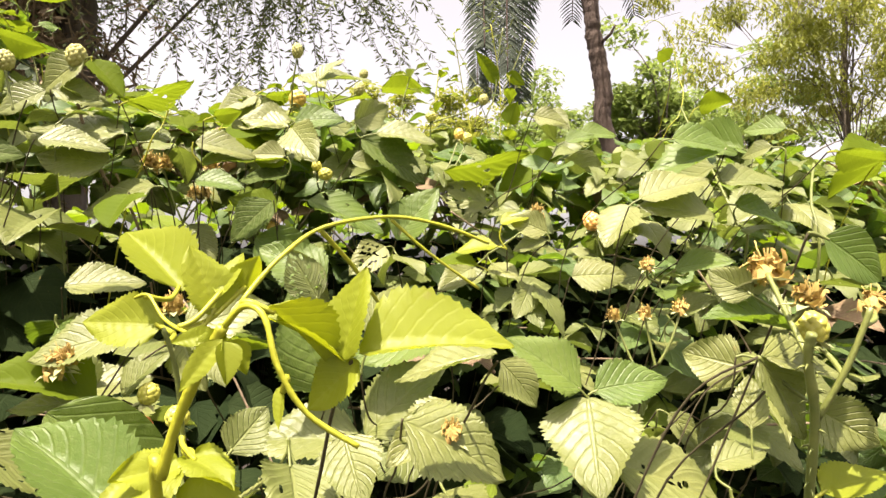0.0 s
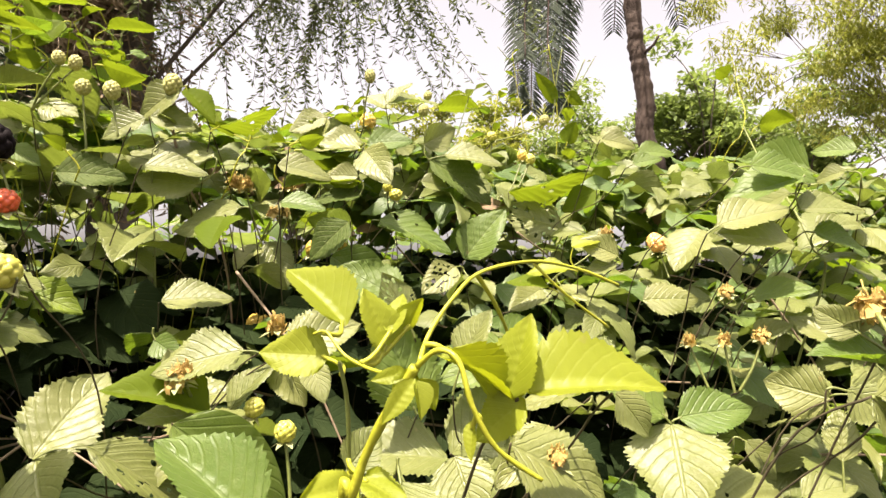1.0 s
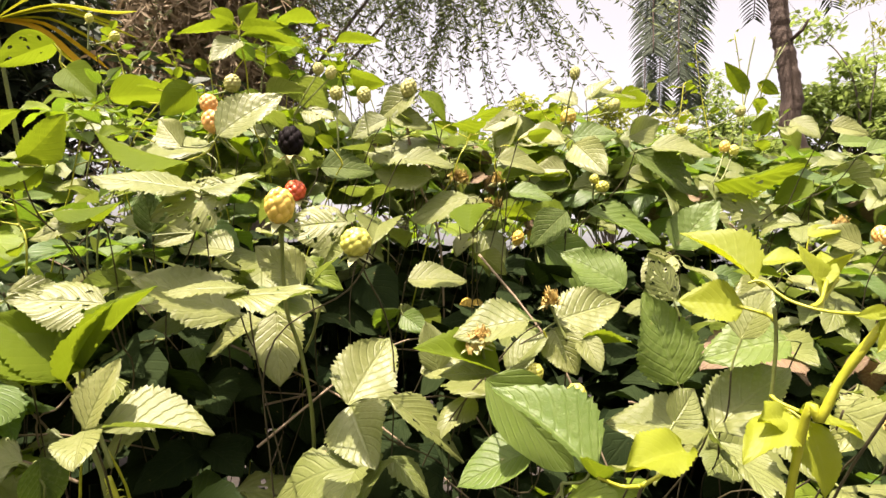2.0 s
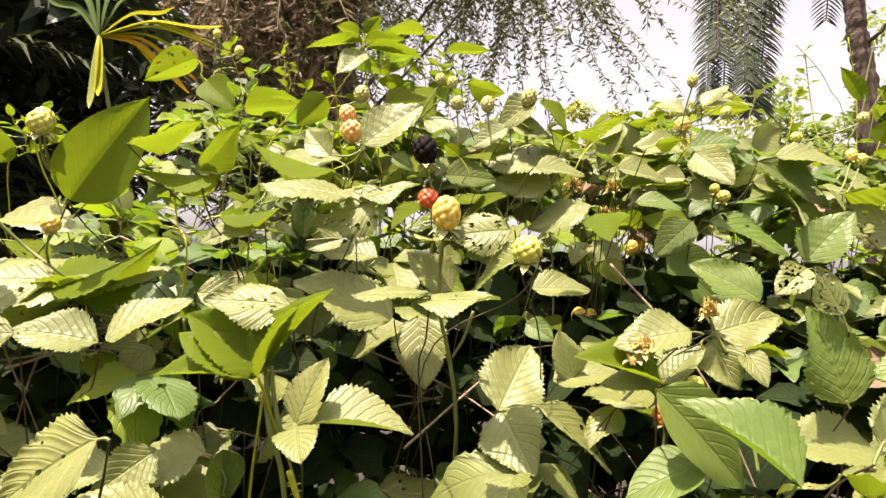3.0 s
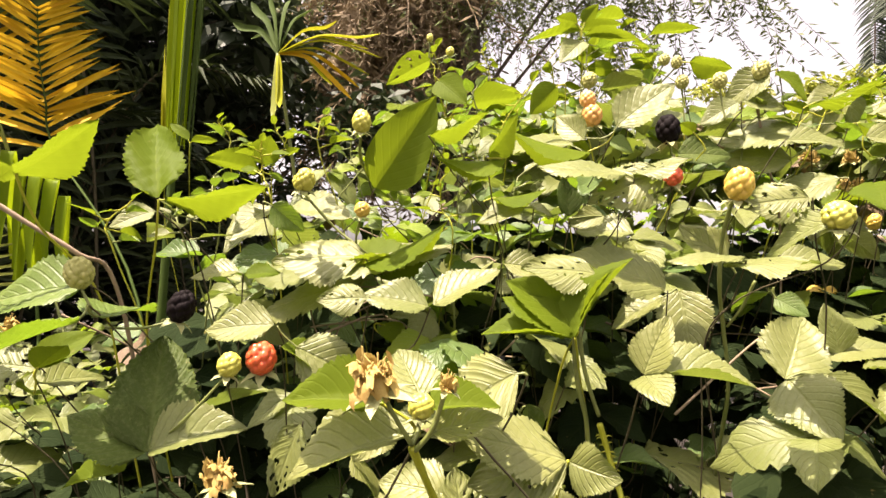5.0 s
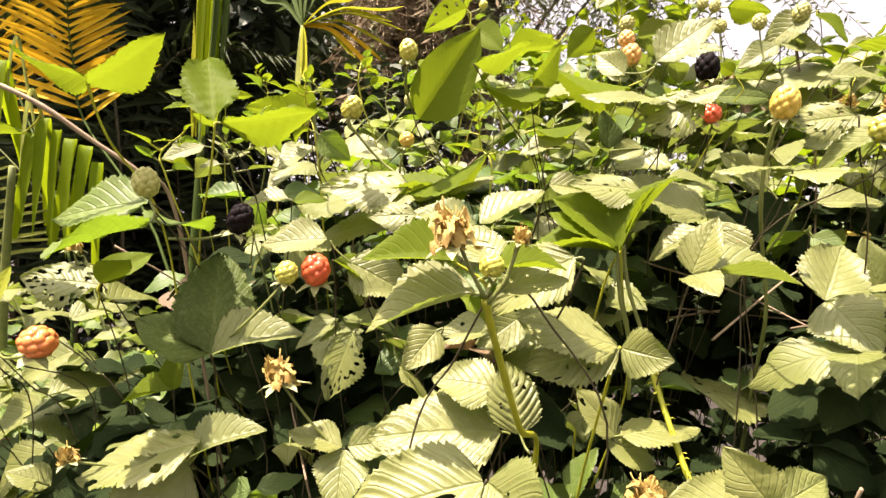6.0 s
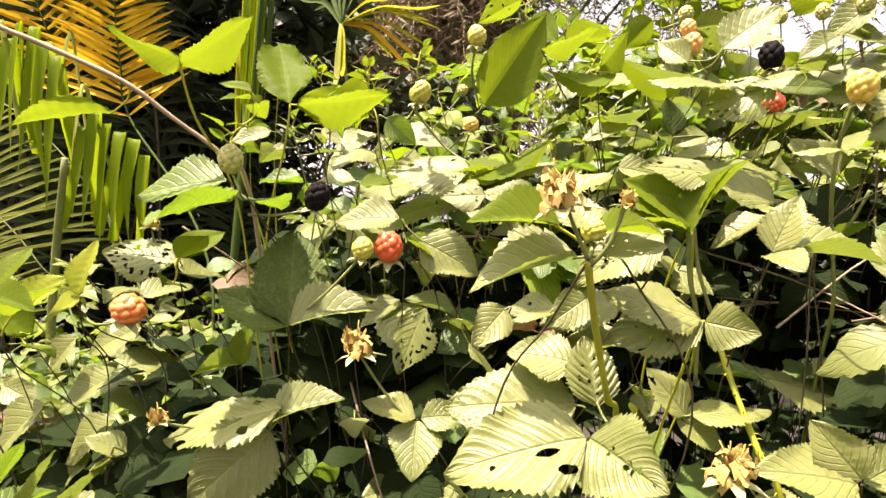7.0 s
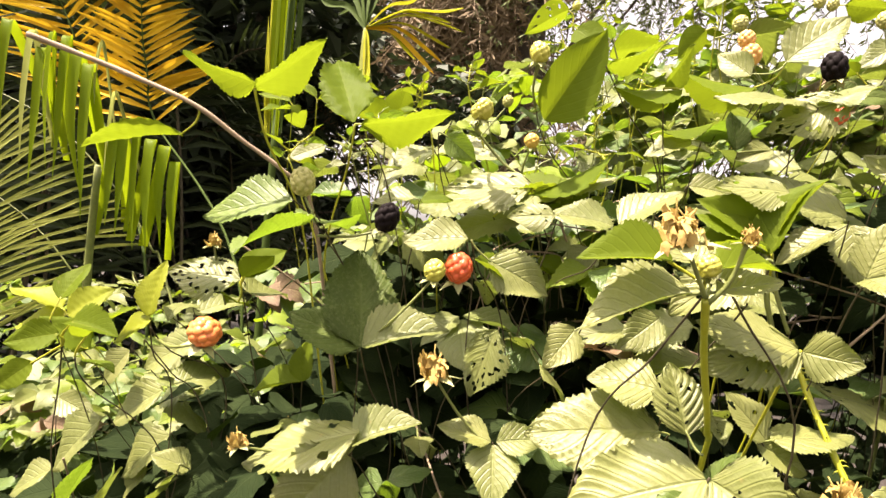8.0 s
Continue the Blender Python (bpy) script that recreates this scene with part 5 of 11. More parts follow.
fruit(c, (-0.5760, 0.1347, 1.2755), 0.0133, 0.0133, 'lime', (-0.5922, 0.1614, 1.2654))
fruit(c, (-0.5703, 0.1333, 1.2767), 0.0147, 0.0173, 'lime', (-0.5922, 0.1614, 1.2654))
c = shoot('bramble shoot with insect-eaten pale dusty-green toothed leaves', 'cane', 0.5, [(-0.5472, 0.1549, 1.1091), (-0.5548, 0.1772, 1.0869), (-0.5761, 0.2398, 1.0105)], False)
leaf(c, (-0.5474, 0.1605, 1.1047), (-0.5479, 0.1903, 1.0932), 0.0244, 11, 'broad_bitten', 'pale', (-0.5472, 0.1549, 1.1091))
c = shoot('bramble shoot with insect-eaten pale dusty-green toothed leaves', 'cane', 0.5, [(-0.5360, 0.3027, 1.2387), (-0.5437, 0.3193, 1.2103), (-0.5746, 0.3861, 1.1374)], False)
leaf(c, (-0.5408, 0.3053, 1.2313), (-0.5609, 0.3160, 1.2211), 0.0167, -3, 'oval_bitten', 'pale', (-0.5360, 0.3027, 1.2387))
c = shoot('bramble shoot with fresh light-green leaf', 'young', 0.6, [(-0.5181, 0.5449, 1.5511), (-0.5457, 0.5553, 1.5269), (-0.6094, 0.5792, 1.4593)], False)
leaf(c, (-0.5115, 0.5413, 1.5498), (-0.4823, 0.5253, 1.5084), 0.0361, 12, 'oval', 'fresh', (-0.5181, 0.5449, 1.5511))
c = shoot('bramble shoot with insect-eaten pale dusty-green toothed leaves', 'cane', 0.5, [(-0.5124, 0.1253, 1.1081), (-0.5106, 0.1540, 1.0818), (-0.5079, 0.1988, 1.0049)], False)
leaf(c, (-0.5076, 0.1262, 1.0961), (-0.4784, 0.1318, 1.0760), 0.0279, 9, 'droop', 'pale', (-0.5124, 0.1253, 1.1081))
c = shoot('bramble shoot with pale dusty-green toothed leaves and a withered brown flower', 'cane', 0.5, [(-0.5080, 0.0790, 1.0458), (-0.4989, 0.1024, 1.0184), (-0.4868, 0.1335, 0.9509)], False)
fruit(c, (-0.5365, 0.0488, 1.1006), 0.0203, 0.0122, 'withered', (-0.5080, 0.0790, 1.0458))
c = shoot('bramble shoot with fresh light-green leaf', 'young', 0.6, [(-0.4771, 0.5303, 1.4786), (-0.4903, 0.5493, 1.4530), (-0.5276, 0.6030, 1.3754)], False)
leaf(c, (-0.4879, 0.5259, 1.4898), (-0.5183, 0.5135, 1.4988), 0.0232, -44, 'oval', 'fresh', (-0.4771, 0.5303, 1.4786))
c = shoot('bramble shoot with fresh light-green leaf', 'young', 0.6, [(-0.4699, 0.5508, 1.5263), (-0.4786, 0.5597, 1.5030), (-0.5104, 0.5921, 1.4273)], False)
leaf(c, (-0.4741, 0.5450, 1.5246), (-0.4879, 0.5258, 1.4921), 0.0274, 48, 'oval', 'fresh', (-0.4699, 0.5508, 1.5263))
c = shoot('bramble shoot with fresh light-green toothed leaves', 'young', 0.8, [(-0.4688, 0.4187, 1.4729), (-0.4743, 0.4413, 1.4492), (-0.4810, 0.4692, 1.3993)], False)
leaf(c, (-0.4690, 0.4186, 1.4794), (-0.5199, 0.3915, 1.4727), 0.0244, -12, 'narrow', 'fresh', (-0.4688, 0.4187, 1.4729))
leaf(c, (-0.4690, 0.4186, 1.4790), (-0.4313, 0.4383, 1.4909), 0.0186, 24, 'narrow', 'fresh', (-0.4688, 0.4187, 1.4729))
leaf(c, (-0.4678, 0.4195, 1.4731), (-0.4129, 0.4490, 1.4764), 0.0262, 4, 'narrow', 'fresh', (-0.4688, 0.4187, 1.4729))
leaf(c, (-0.4724, 0.4163, 1.4872), (-0.4927, 0.4050, 1.4943), 0.0184, -40, 'narrow', 'fresh', (-0.4688, 0.4187, 1.4729))
leaf(c, (-0.4672, 0.4201, 1.4683), (-0.4807, 0.3915, 1.4403), 0.0288, 40, 'oval', 'pale', (-0.4688, 0.4187, 1.4729))
leaf(c, (-0.4671, 0.4192, 1.4863), (-0.4545, 0.4250, 1.5081), 0.0184, 60, 'oval', 'fresh', (-0.4688, 0.4187, 1.4729))
leaf(c, (-0.4737, 0.4221, 1.4701), (-0.4877, 0.4318, 1.4718), 0.0127, -5, 'flat', 'fresh', (-0.4688, 0.4187, 1.4729))
c = shoot('bramble shoot with pale dusty-green toothed leaves', 'cane', 0.5, [(-0.4669, 0.4506, 1.4127), (-0.4630, 0.4630, 1.3909), (-0.4501, 0.5046, 1.3418)], False)
leaf(c, (-0.4552, 0.4512, 1.4234), (-0.4079, 0.4537, 1.4342), 0.0330, 12, 'oval', 'pale', (-0.4669, 0.4506, 1.4127))
leaf(c, (-0.4660, 0.4447, 1.4024), (-0.4599, 0.4034, 1.3998), 0.0252, 16, 'droop', 'pale', (-0.4669, 0.4506, 1.4127))
leaf(c, (-0.4661, 0.4566, 1.4080), (-0.4605, 0.5013, 1.4117), 0.0305, 15, 'droop', 'pale', (-0.4669, 0.4506, 1.4127))
c = shoot('bramble shoot with fresh light-green leaf and a closed green bud', 'young', 0.6, [(-0.4646, 0.3674, 1.4044), (-0.4711, 0.3866, 1.3791), (-0.4867, 0.4326, 1.3090)], False)
leaf(c, (-0.4720, 0.3639, 1.4036), (-0.4964, 0.3522, 1.3743), 0.0292, -60, 'smooth', 'fresh', (-0.4646, 0.3674, 1.4044))
fruit(c, (-0.4457, 0.3821, 1.4108), 0.0155, 0.0166, 'bud', (-0.4688, 0.3780, 1.3981))
c = shoot('bramble shoot with pale dusty-green toothed leaves', 'cane', 0.5, [(-0.4645, 0.5067, 1.3861), (-0.4686, 0.5224, 1.3681), (-0.4885, 0.5985, 1.3018)], False)
leaf(c, (-0.4752, 0.5016, 1.3963), (-0.4995, 0.4897, 1.4014), 0.0256, 64, 'oval', 'pale', (-0.4645, 0.5067, 1.3861))
leaf(c, (-0.4671, 0.5119, 1.3823), (-0.4779, 0.5333, 1.3890), 0.0177, -15, 'broad', 'pale', (-0.4645, 0.5067, 1.3861))
c = shoot('bramble shoot with mid-green leaf', 'cane', 0.5, [(-0.4548, 0.4538, 1.3666), (-0.4609, 0.4664, 1.3441), (-0.4947, 0.5360, 1.3044)], False)
leaf(c, (-0.4445, 0.4548, 1.3686), (-0.4193, 0.4572, 1.3541), 0.0204, -60, 'oval', 'green', (-0.4548, 0.4538, 1.3666))
c = shoot('bramble shoot with fresh light-green leaf', 'young', 0.6, [(-0.4516, 0.5692, 1.5474), (-0.4496, 0.5921, 1.5229), (-0.4469, 0.6236, 1.4670)], False)
leaf(c, (-0.4625, 0.5643, 1.5544), (-0.5145, 0.5411, 1.5497), 0.0388, -4, 'oval', 'fresh', (-0.4516, 0.5692, 1.5474))
c = shoot('bramble shoot with insect-eaten pale dusty-green toothed leaves', 'cane', 0.5, [(-0.4501, 0.4992, 1.4649), (-0.4762, 0.5048, 1.4371), (-0.5193, 0.5140, 1.3664)], False)
leaf(c, (-0.4568, 0.4993, 1.4615), (-0.4842, 0.4873, 1.4663), 0.0211, -56, 'oval', 'fresh', (-0.4501, 0.4992, 1.4649))
leaf(c, (-0.4503, 0.5049, 1.4596), (-0.4530, 0.5717, 1.4372), 0.0496, 20, 'broad_bitten', 'pale', (-0.4501, 0.4992, 1.4649))
c = shoot('bramble shoot with insect-eaten pale dusty-green toothed leaves', 'cane', 0.5, [(-0.4422, 0.3628, 1.3333), (-0.4570, 0.3740, 1.3081), (-0.4876, 0.3972, 1.2395)], False)
leaf(c, (-0.4541, 0.3634, 1.3429), (-0.5411, 0.3678, 1.3543), 0.0598, 28, 'flat', 'pale', (-0.4422, 0.3628, 1.3333))
leaf(c, (-0.4450, 0.3680, 1.3246), (-0.4833, 0.4381, 1.3320), 0.0614, -19, 'broad_holes', 'pale', (-0.4422, 0.3628, 1.3333))
c = shoot('bramble shoot with insect-eaten fresh light-green toothed leaves', 'young', 0.6, [(-0.4404, 0.5477, 1.5078), (-0.4245, 0.5642, 1.4791), (-0.3936, 0.5961, 1.4477)], False)
leaf(c, (-0.4284, 0.5484, 1.5170), (-0.3704, 0.5518, 1.5228), 0.0245, 8, 'narrow', 'fresh', (-0.4404, 0.5477, 1.5078))
leaf(c, (-0.4370, 0.5430, 1.5012), (-0.4110, 0.5071, 1.4888), 0.0322, 9, 'broad_bitten', 'fresh', (-0.4404, 0.5477, 1.5078))
leaf(c, (-0.4404, 0.5536, 1.4987), (-0.4405, 0.5990, 1.4942), 0.0343, -3, 'oval', 'fresh', (-0.4404, 0.5477, 1.5078))
c = shoot('bramble shoot with insect-eaten pale dusty-green toothed leaves', 'cane', 0.5, [(-0.4360, 0.5498, 1.3745), (-0.4448, 0.5606, 1.3491), (-0.4853, 0.6104, 1.3061)], False)
leaf(c, (-0.4382, 0.5442, 1.3640), (-0.4762, 0.4482, 1.3479), 0.0702, -17, 'broad_bitten', 'pale', (-0.4360, 0.5498, 1.3745))
leaf(c, (-0.4326, 0.5546, 1.3649), (-0.3810, 0.6275, 1.3796), 0.0581, -14, 'folded', 'pale', (-0.4360, 0.5498, 1.3745))
c = shoot('bramble shoot with pale dusty-green toothed leaves', 'cane', 0.5, [(-0.4190, 0.2785, 1.1916), (-0.4350, 0.2883, 1.1709), (-0.4799, 0.3158, 1.1141)], False)
leaf(c, (-0.4237, 0.2821, 1.1879), (-0.4448, 0.2985, 1.1847), 0.0179, 4, 'flat', 'pale', (-0.4190, 0.2785, 1.1916))
c = shoot('bramble shoot with insect-eaten pale dusty-green toothed leaves', 'cane', 0.5, [(-0.4187, 0.2250, 1.0735), (-0.4443, 0.2394, 1.0440), (-0.4787, 0.2587, 0.9587)], False)
leaf(c, (-0.4159, 0.2201, 1.0646), (-0.4020, 0.1955, 1.0557), 0.0194, 0, 'broad_holes', 'pale', (-0.4187, 0.2250, 1.0735))
leaf(c, (-0.4202, 0.2301, 1.0602), (-0.4289, 0.2589, 1.0438), 0.0210, 19, 'droop', 'pale', (-0.4187, 0.2250, 1.0735))
leaf(c, (-0.4191, 0.2307, 1.0662), (-0.4215, 0.2643, 1.0544), 0.0271, -1, 'oval_holes', 'pale', (-0.4187, 0.2250, 1.0735))
c = shoot('bramble shoot with pale dusty-green leaf and orange-pink berries', 'cane', 0.5, [(-0.4164, 0.3559, 1.3389), (-0.4345, 0.3793, 1.3159), (-0.4620, 0.4150, 1.2598)], False)
fruit(c, (-0.4267, 0.3349, 1.3618), 0.0190, 0.0211, 'orange', (-0.4164, 0.3559, 1.3389))
fruit(c, (-0.4302, 0.3323, 1.3756), 0.0150, 0.0160, 'orange', (-0.4164, 0.3559, 1.3389))
c = shoot('bramble shoot with insect-eaten pale dusty-green toothed leaves and closed green buds', 'cane', 0.5, [(-0.4133, 0.4379, 1.3962), (-0.4292, 0.4629, 1.3748), (-0.4533, 0.5006, 1.3076)], False)
leaf(c, (-0.4020, 0.4358, 1.4006), (-0.3646, 0.4287, 1.3888), 0.0271, -48, 'flat_holes', 'pale', (-0.4133, 0.4379, 1.3962))
leaf(c, (-0.4131, 0.4434, 1.3889), (-0.4120, 0.4738, 1.3768), 0.0254, -8, 'oval', 'pale', (-0.4133, 0.4379, 1.3962))
fruit(c, (-0.3856, 0.4305, 1.4388), 0.0114, 0.0125, 'bud', (-0.4133, 0.4379, 1.3962))
fruit(c, (-0.3750, 0.4363, 1.4366), 0.0114, 0.0137, 'bud', (-0.4133, 0.4379, 1.3962))
c = shoot('bramble shoot with pale dusty-green toothed leaves', 'cane', 0.5, [(-0.4095, 0.1063, 1.0900), (-0.4078, 0.1262, 1.0626), (-0.4042, 0.1706, 0.9804)], False)
leaf(c, (-0.4206, 0.1018, 1.0994), (-0.4557, 0.0876, 1.1039), 0.0313, 48, 'broad', 'pale', (-0.4095, 0.1063, 1.0900))
c = shoot('bramble shoot with mid-green toothed leaves', 'cane', 0.5, [(-0.4049, 0.1717, 1.0153), (-0.4041, 0.1839, 0.9940), (-0.3999, 0.2480, 0.8992)], False)
leaf(c, (-0.4067, 0.1671, 1.0210), (-0.4327, 0.1479, 1.0186), 0.0275, 44, 'oval', 'green', (-0.4049, 0.1717, 1.0153))
leaf(c, (-0.4031, 0.1763, 1.0217), (-0.3925, 0.1829, 1.0549), 0.0241, -24, 'oval', 'green', (-0.4049, 0.1717, 1.0153))
leaf(c, (-0.4078, 0.1766, 1.0065), (-0.4218, 0.2003, 0.9975), 0.0176, 9, 'flat', 'green', (-0.4049, 0.1717, 1.0153))
leaf(c, (-0.4065, 0.1772, 1.0139), (-0.4144, 0.2044, 1.0224), 0.0205, 16, 'folded', 'green', (-0.4049, 0.1717, 1.0153))
c = shoot('bramble shoot with pale dusty-green toothed leaves', 'cane', 0.5, [(-0.3854, 0.2811, 1.2663), (-0.3904, 0.2971, 1.2364), (-0.4025, 0.3361, 1.1887)], False)
leaf(c, (-0.3804, 0.3072, 1.2537), (-0.4283, 0.3038, 1.2591), 0.0329, 40, 'oval', 'pale', (-0.3862, 0.2996, 1.2451))
leaf(c, (-0.3873, 0.3054, 1.2420), (-0.3951, 0.3471, 1.2434), 0.0328, -22, 'oval', 'pale', (-0.3862, 0.2996, 1.2451))
c = shoot('bramble shoot with insect-eaten pale dusty-green toothed leaves and withered brown flowers', 'young', 1.5, [(-0.3792, 0.0062, 1.1548), (-0.3829, 0.0275, 1.1307), (-0.3858, 0.0570, 1.0952), (-0.3959, 0.0998, 1.0660)], False)
branch(c, 'green', 0.9, [(-0.3793, 0.0061, 1.1558), (-0.3819, -0.0009, 1.1660), (-0.3848, -0.0069, 1.1769)])
branch(c, 'green', 1.0, [(-0.3783, 0.0069, 1.1538), (-0.3715, 0.0069, 1.1627), (-0.3666, 0.0065, 1.1775)])
leaf(c, (-0.4020, 0.0911, 1.0815), (-0.4125, 0.0952, 1.1170), 0.0301, 28, 'pleated_holes', 'pale', (-0.3930, 0.0875, 1.0743))
fruit(c, (-0.3862, -0.0098, 1.1828), 0.0174, 0.0133, 'withered', (-0.3839, -0.0052, 1.1738))
fruit(c, (-0.3655, 0.0056, 1.1803), 0.0075, 0.0066, 'withered', (-0.3680, 0.0066, 1.1733))
fruit(c, (-0.3806, 0.0128, 1.1674), 0.0101, 0.0096, 'lime', (-0.3793, 0.0061, 1.1558))
c = shoot('bramble shoot with pale dusty-green toothed leaves', 'cane', 0.5, [(-0.3726, 0.4869, 1.3460), (-0.3873, 0.5044, 1.3203), (-0.4200, 0.5431, 1.2498)], False)
leaf(c, (-0.3735, 0.4929, 1.3343), (-0.3818, 0.5471, 1.3354), 0.0376, 7, 'flat', 'pale', (-0.3726, 0.4869, 1.3460))
c = shoot('thorny bramble shoot with insect-eaten pale dusty-green toothed leaves', 'young', 1.8, [(-0.3688, 0.1936, 1.1273), (-0.3634, 0.1979, 1.1079), (-0.3535, 0.1931, 1.0853), (-0.3370, 0.1810, 1.0539), (-0.3233, 0.1791, 1.0259)], True)
branch(c, 'green', 1.5, [(-0.3827, 0.1887, 1.1843), (-0.3786, 0.1921, 1.1572), (-0.3707, 0.1984, 1.1305)])
branch(c, 'green', 1.8, [(-0.3853, 0.1886, 1.1834), (-0.3833, 0.1913, 1.1525), (-0.3790, 0.2007, 1.1239), (-0.3799, 0.2137, 1.0817)])
c = shoot('bramble shoot with pale dusty-green toothed leaves and a red berry', 'cane', 0.5, [(-0.3563, 0.3560, 1.3125), (-0.3658, 0.3798, 1.2881), (-0.3803, 0.4163, 1.2323)], False)
leaf(c, (-0.3618, 0.3569, 1.3005), (-0.3994, 0.3628, 1.2856), 0.0264, 13, 'folded', 'pale', (-0.3563, 0.3560, 1.3125))
fruit(c, (-0.3612, 0.3576, 1.3076), 0.0185, 0.0176, 'red', (-0.3570, 0.3812, 1.2968))
fruit(c, (-0.3653, 0.3534, 1.3478), 0.0215, 0.0263, 'black', (-0.3563, 0.3560, 1.3125))
c = shoot('bramble with insect-eaten pale dusty-green toothed leaves and a withered brown flower', 'cane', 0.5, [(-0.3527, 0.0978, 1.0352), (-0.3624, 0.1121, 1.0116), (-0.3954, 0.1610, 0.9535)], False)
leaf(c, (-0.3585, 0.0966, 1.0247), (-0.3787, 0.0921, 1.0269), 0.0136, 5, 'folded', 'pale', (-0.3527, 0.0978, 1.0352))
leaf(c, (-0.3469, 0.0967, 1.0279), (-0.3258, 0.0924, 1.0255), 0.0149, 2, 'oval_bitten', 'pale', (-0.3527, 0.0978, 1.0352))
fruit(c, (-0.3347, 0.0734, 1.0772), 0.0187, 0.0183, 'withered', (-0.3527, 0.0978, 1.0352))
c = shoot('bramble shoot with insect-eaten pale dusty-green toothed leaves', 'cane', 0.5, [(-0.3466, 0.2249, 1.0255), (-0.3514, 0.2366, 1.0020), (-0.3702, 0.2827, 0.9105)], False)
leaf(c, (-0.3507, 0.2292, 1.0187), (-0.3763, 0.2560, 1.0170), 0.0226, 16, 'broad_holes', 'pale', (-0.3466, 0.2249, 1.0255))
leaf(c, (-0.3415, 0.2217, 1.0137), (-0.3047, 0.1986, 1.0151), 0.0276, -21, 'oval_bitten', 'pale', (-0.3466, 0.2249, 1.0255))
c = shoot('bramble shoot with insect-eaten pale dusty-green toothed leaves', 'cane', 0.5, [(-0.3463, 0.5447, 1.4102), (-0.3693, 0.5605, 1.3920), (-0.4099, 0.5882, 1.3035)], False)
leaf(c, (-0.3444, 0.5395, 1.4051), (-0.3321, 0.5066, 1.3911), 0.0294, -9, 'broad_holes', 'pale', (-0.3463, 0.5447, 1.4102))
c = shoot('bramble shoot with fresh light-green leaf', 'young', 0.6, [(-0.3417, 0.4030, 1.3386), (-0.3610, 0.4184, 1.3148), (-0.4054, 0.4537, 1.2239)], False)
leaf(c, (-0.3502, 0.3980, 1.3534), (-0.3624, 0.3910, 1.3631), 0.0149, -44, 'oval', 'fresh', (-0.3417, 0.4030, 1.3386))
c = shoot('bramble shoot with insect-eaten pale dusty-green toothed leaves', 'cane', 0.5, [(-0.3290, 0.5354, 1.3527), (-0.3311, 0.5542, 1.3245), (-0.3367, 0.6044, 1.2809)], False)
leaf(c, (-0.3346, 0.5360, 1.3403), (-0.3941, 0.5419, 1.3188), 0.0470, 7, 'oval_bitten', 'pale', (-0.3290, 0.5354, 1.3527))
c = shoot('bramble shoot with pale dusty-green toothed leaves', 'cane', 0.5, [(-0.3230, 0.4523, 1.2933), (-0.3306, 0.4631, 1.2670), (-0.3757, 0.5272, 1.2073)], False)
leaf(c, (-0.3213, 0.4468, 1.2895), (-0.3050, 0.3932, 1.2744), 0.0445, 5, 'folded', 'pale', (-0.3230, 0.4523, 1.2933))
leaf(c, (-0.3224, 0.4583, 1.2840), (-0.3157, 0.5172, 1.2799), 0.0398, 6, 'broad', 'pale', (-0.3230, 0.4523, 1.2933))
c = shoot('bramble shoot with fresh light-green toothed leaves', 'young', 0.6, [(-0.3192, 0.9171, 1.4771), (-0.3119, 0.9326, 1.4482), (-0.2812, 0.9974, 1.4085)], False)
leaf(c, (-0.3285, 0.9218, 1.4909), (-0.3717, 0.9439, 1.5179), 0.0419, 60, 'smooth', 'fresh', (-0.3192, 0.9171, 1.4771))
leaf(c, (-0.3180, 0.9229, 1.4677), (-0.3083, 0.9731, 1.4750), 0.0311, -11, 'folded', 'fresh', (-0.3192, 0.9171, 1.4771))
leaf(c, (-0.3244, 0.9142, 1.4711), (-0.3658, 0.8916, 1.4756), 0.0365, 22, 'broad', 'fresh', (-0.3192, 0.9171, 1.4771))
c = shoot('bramble shoot with pale dusty-green toothed leaves and closed green buds', 'cane', 0.5, [(-0.3141, 0.4222, 1.3773), (-0.3309, 0.4347, 1.3575), (-0.3674, 0.4618, 1.2821)], False)
fruit(c, (-0.3340, 0.4255, 1.4090), 0.0140, 0.0162, 'bud', (-0.3283, 0.4275, 1.3710))
fruit(c, (-0.3700, 0.4400, 1.4170), 0.0137, 0.0148, 'bud', (-0.3637, 0.4406, 1.3553))
c = shoot('thorny bramble shoot with pale dusty-green toothed leaves and closed green buds', 'wood', 1.5, [(-0.3083, 0.4630, 1.4159), (-0.3059, 0.4651, 1.3992), (-0.3012, 0.4690, 1.3715), (-0.2930, 0.4870, 1.3292), (-0.2847, 0.5276, 1.2875)], True)
fruit(c, (-0.3016, 0.4591, 1.4251), 0.0166, 0.0199, 'bud', (-0.3076, 0.4636, 1.4111))
fruit(c, (-0.3178, 0.4795, 1.4280), 0.0139, 0.0151, 'bud', (-0.3083, 0.4630, 1.4159))
fruit(c, (-0.2600, 0.5026, 1.3490), 0.0172, 0.0182, 'withered', (-0.2906, 0.4986, 1.3173))
c = shoot('bramble with insect-eaten pale dusty-green toothed leaves and a straw-yellow berry', 'green', 1.4, [(-0.3042, 0.2450, 1.2705), (-0.3109, 0.2598, 1.2453), (-0.3129, 0.2716, 1.2151), (-0.3119, 0.2906, 1.1871), (-0.3088, 0.3059, 1.1415), (-0.3162, 0.3275, 1.0858)], False)
branch(c, 'green', 1.1, [(-0.2920, 0.2769, 1.2195), (-0.3003, 0.2848, 1.2003), (-0.3095, 0.2919, 1.1865)])
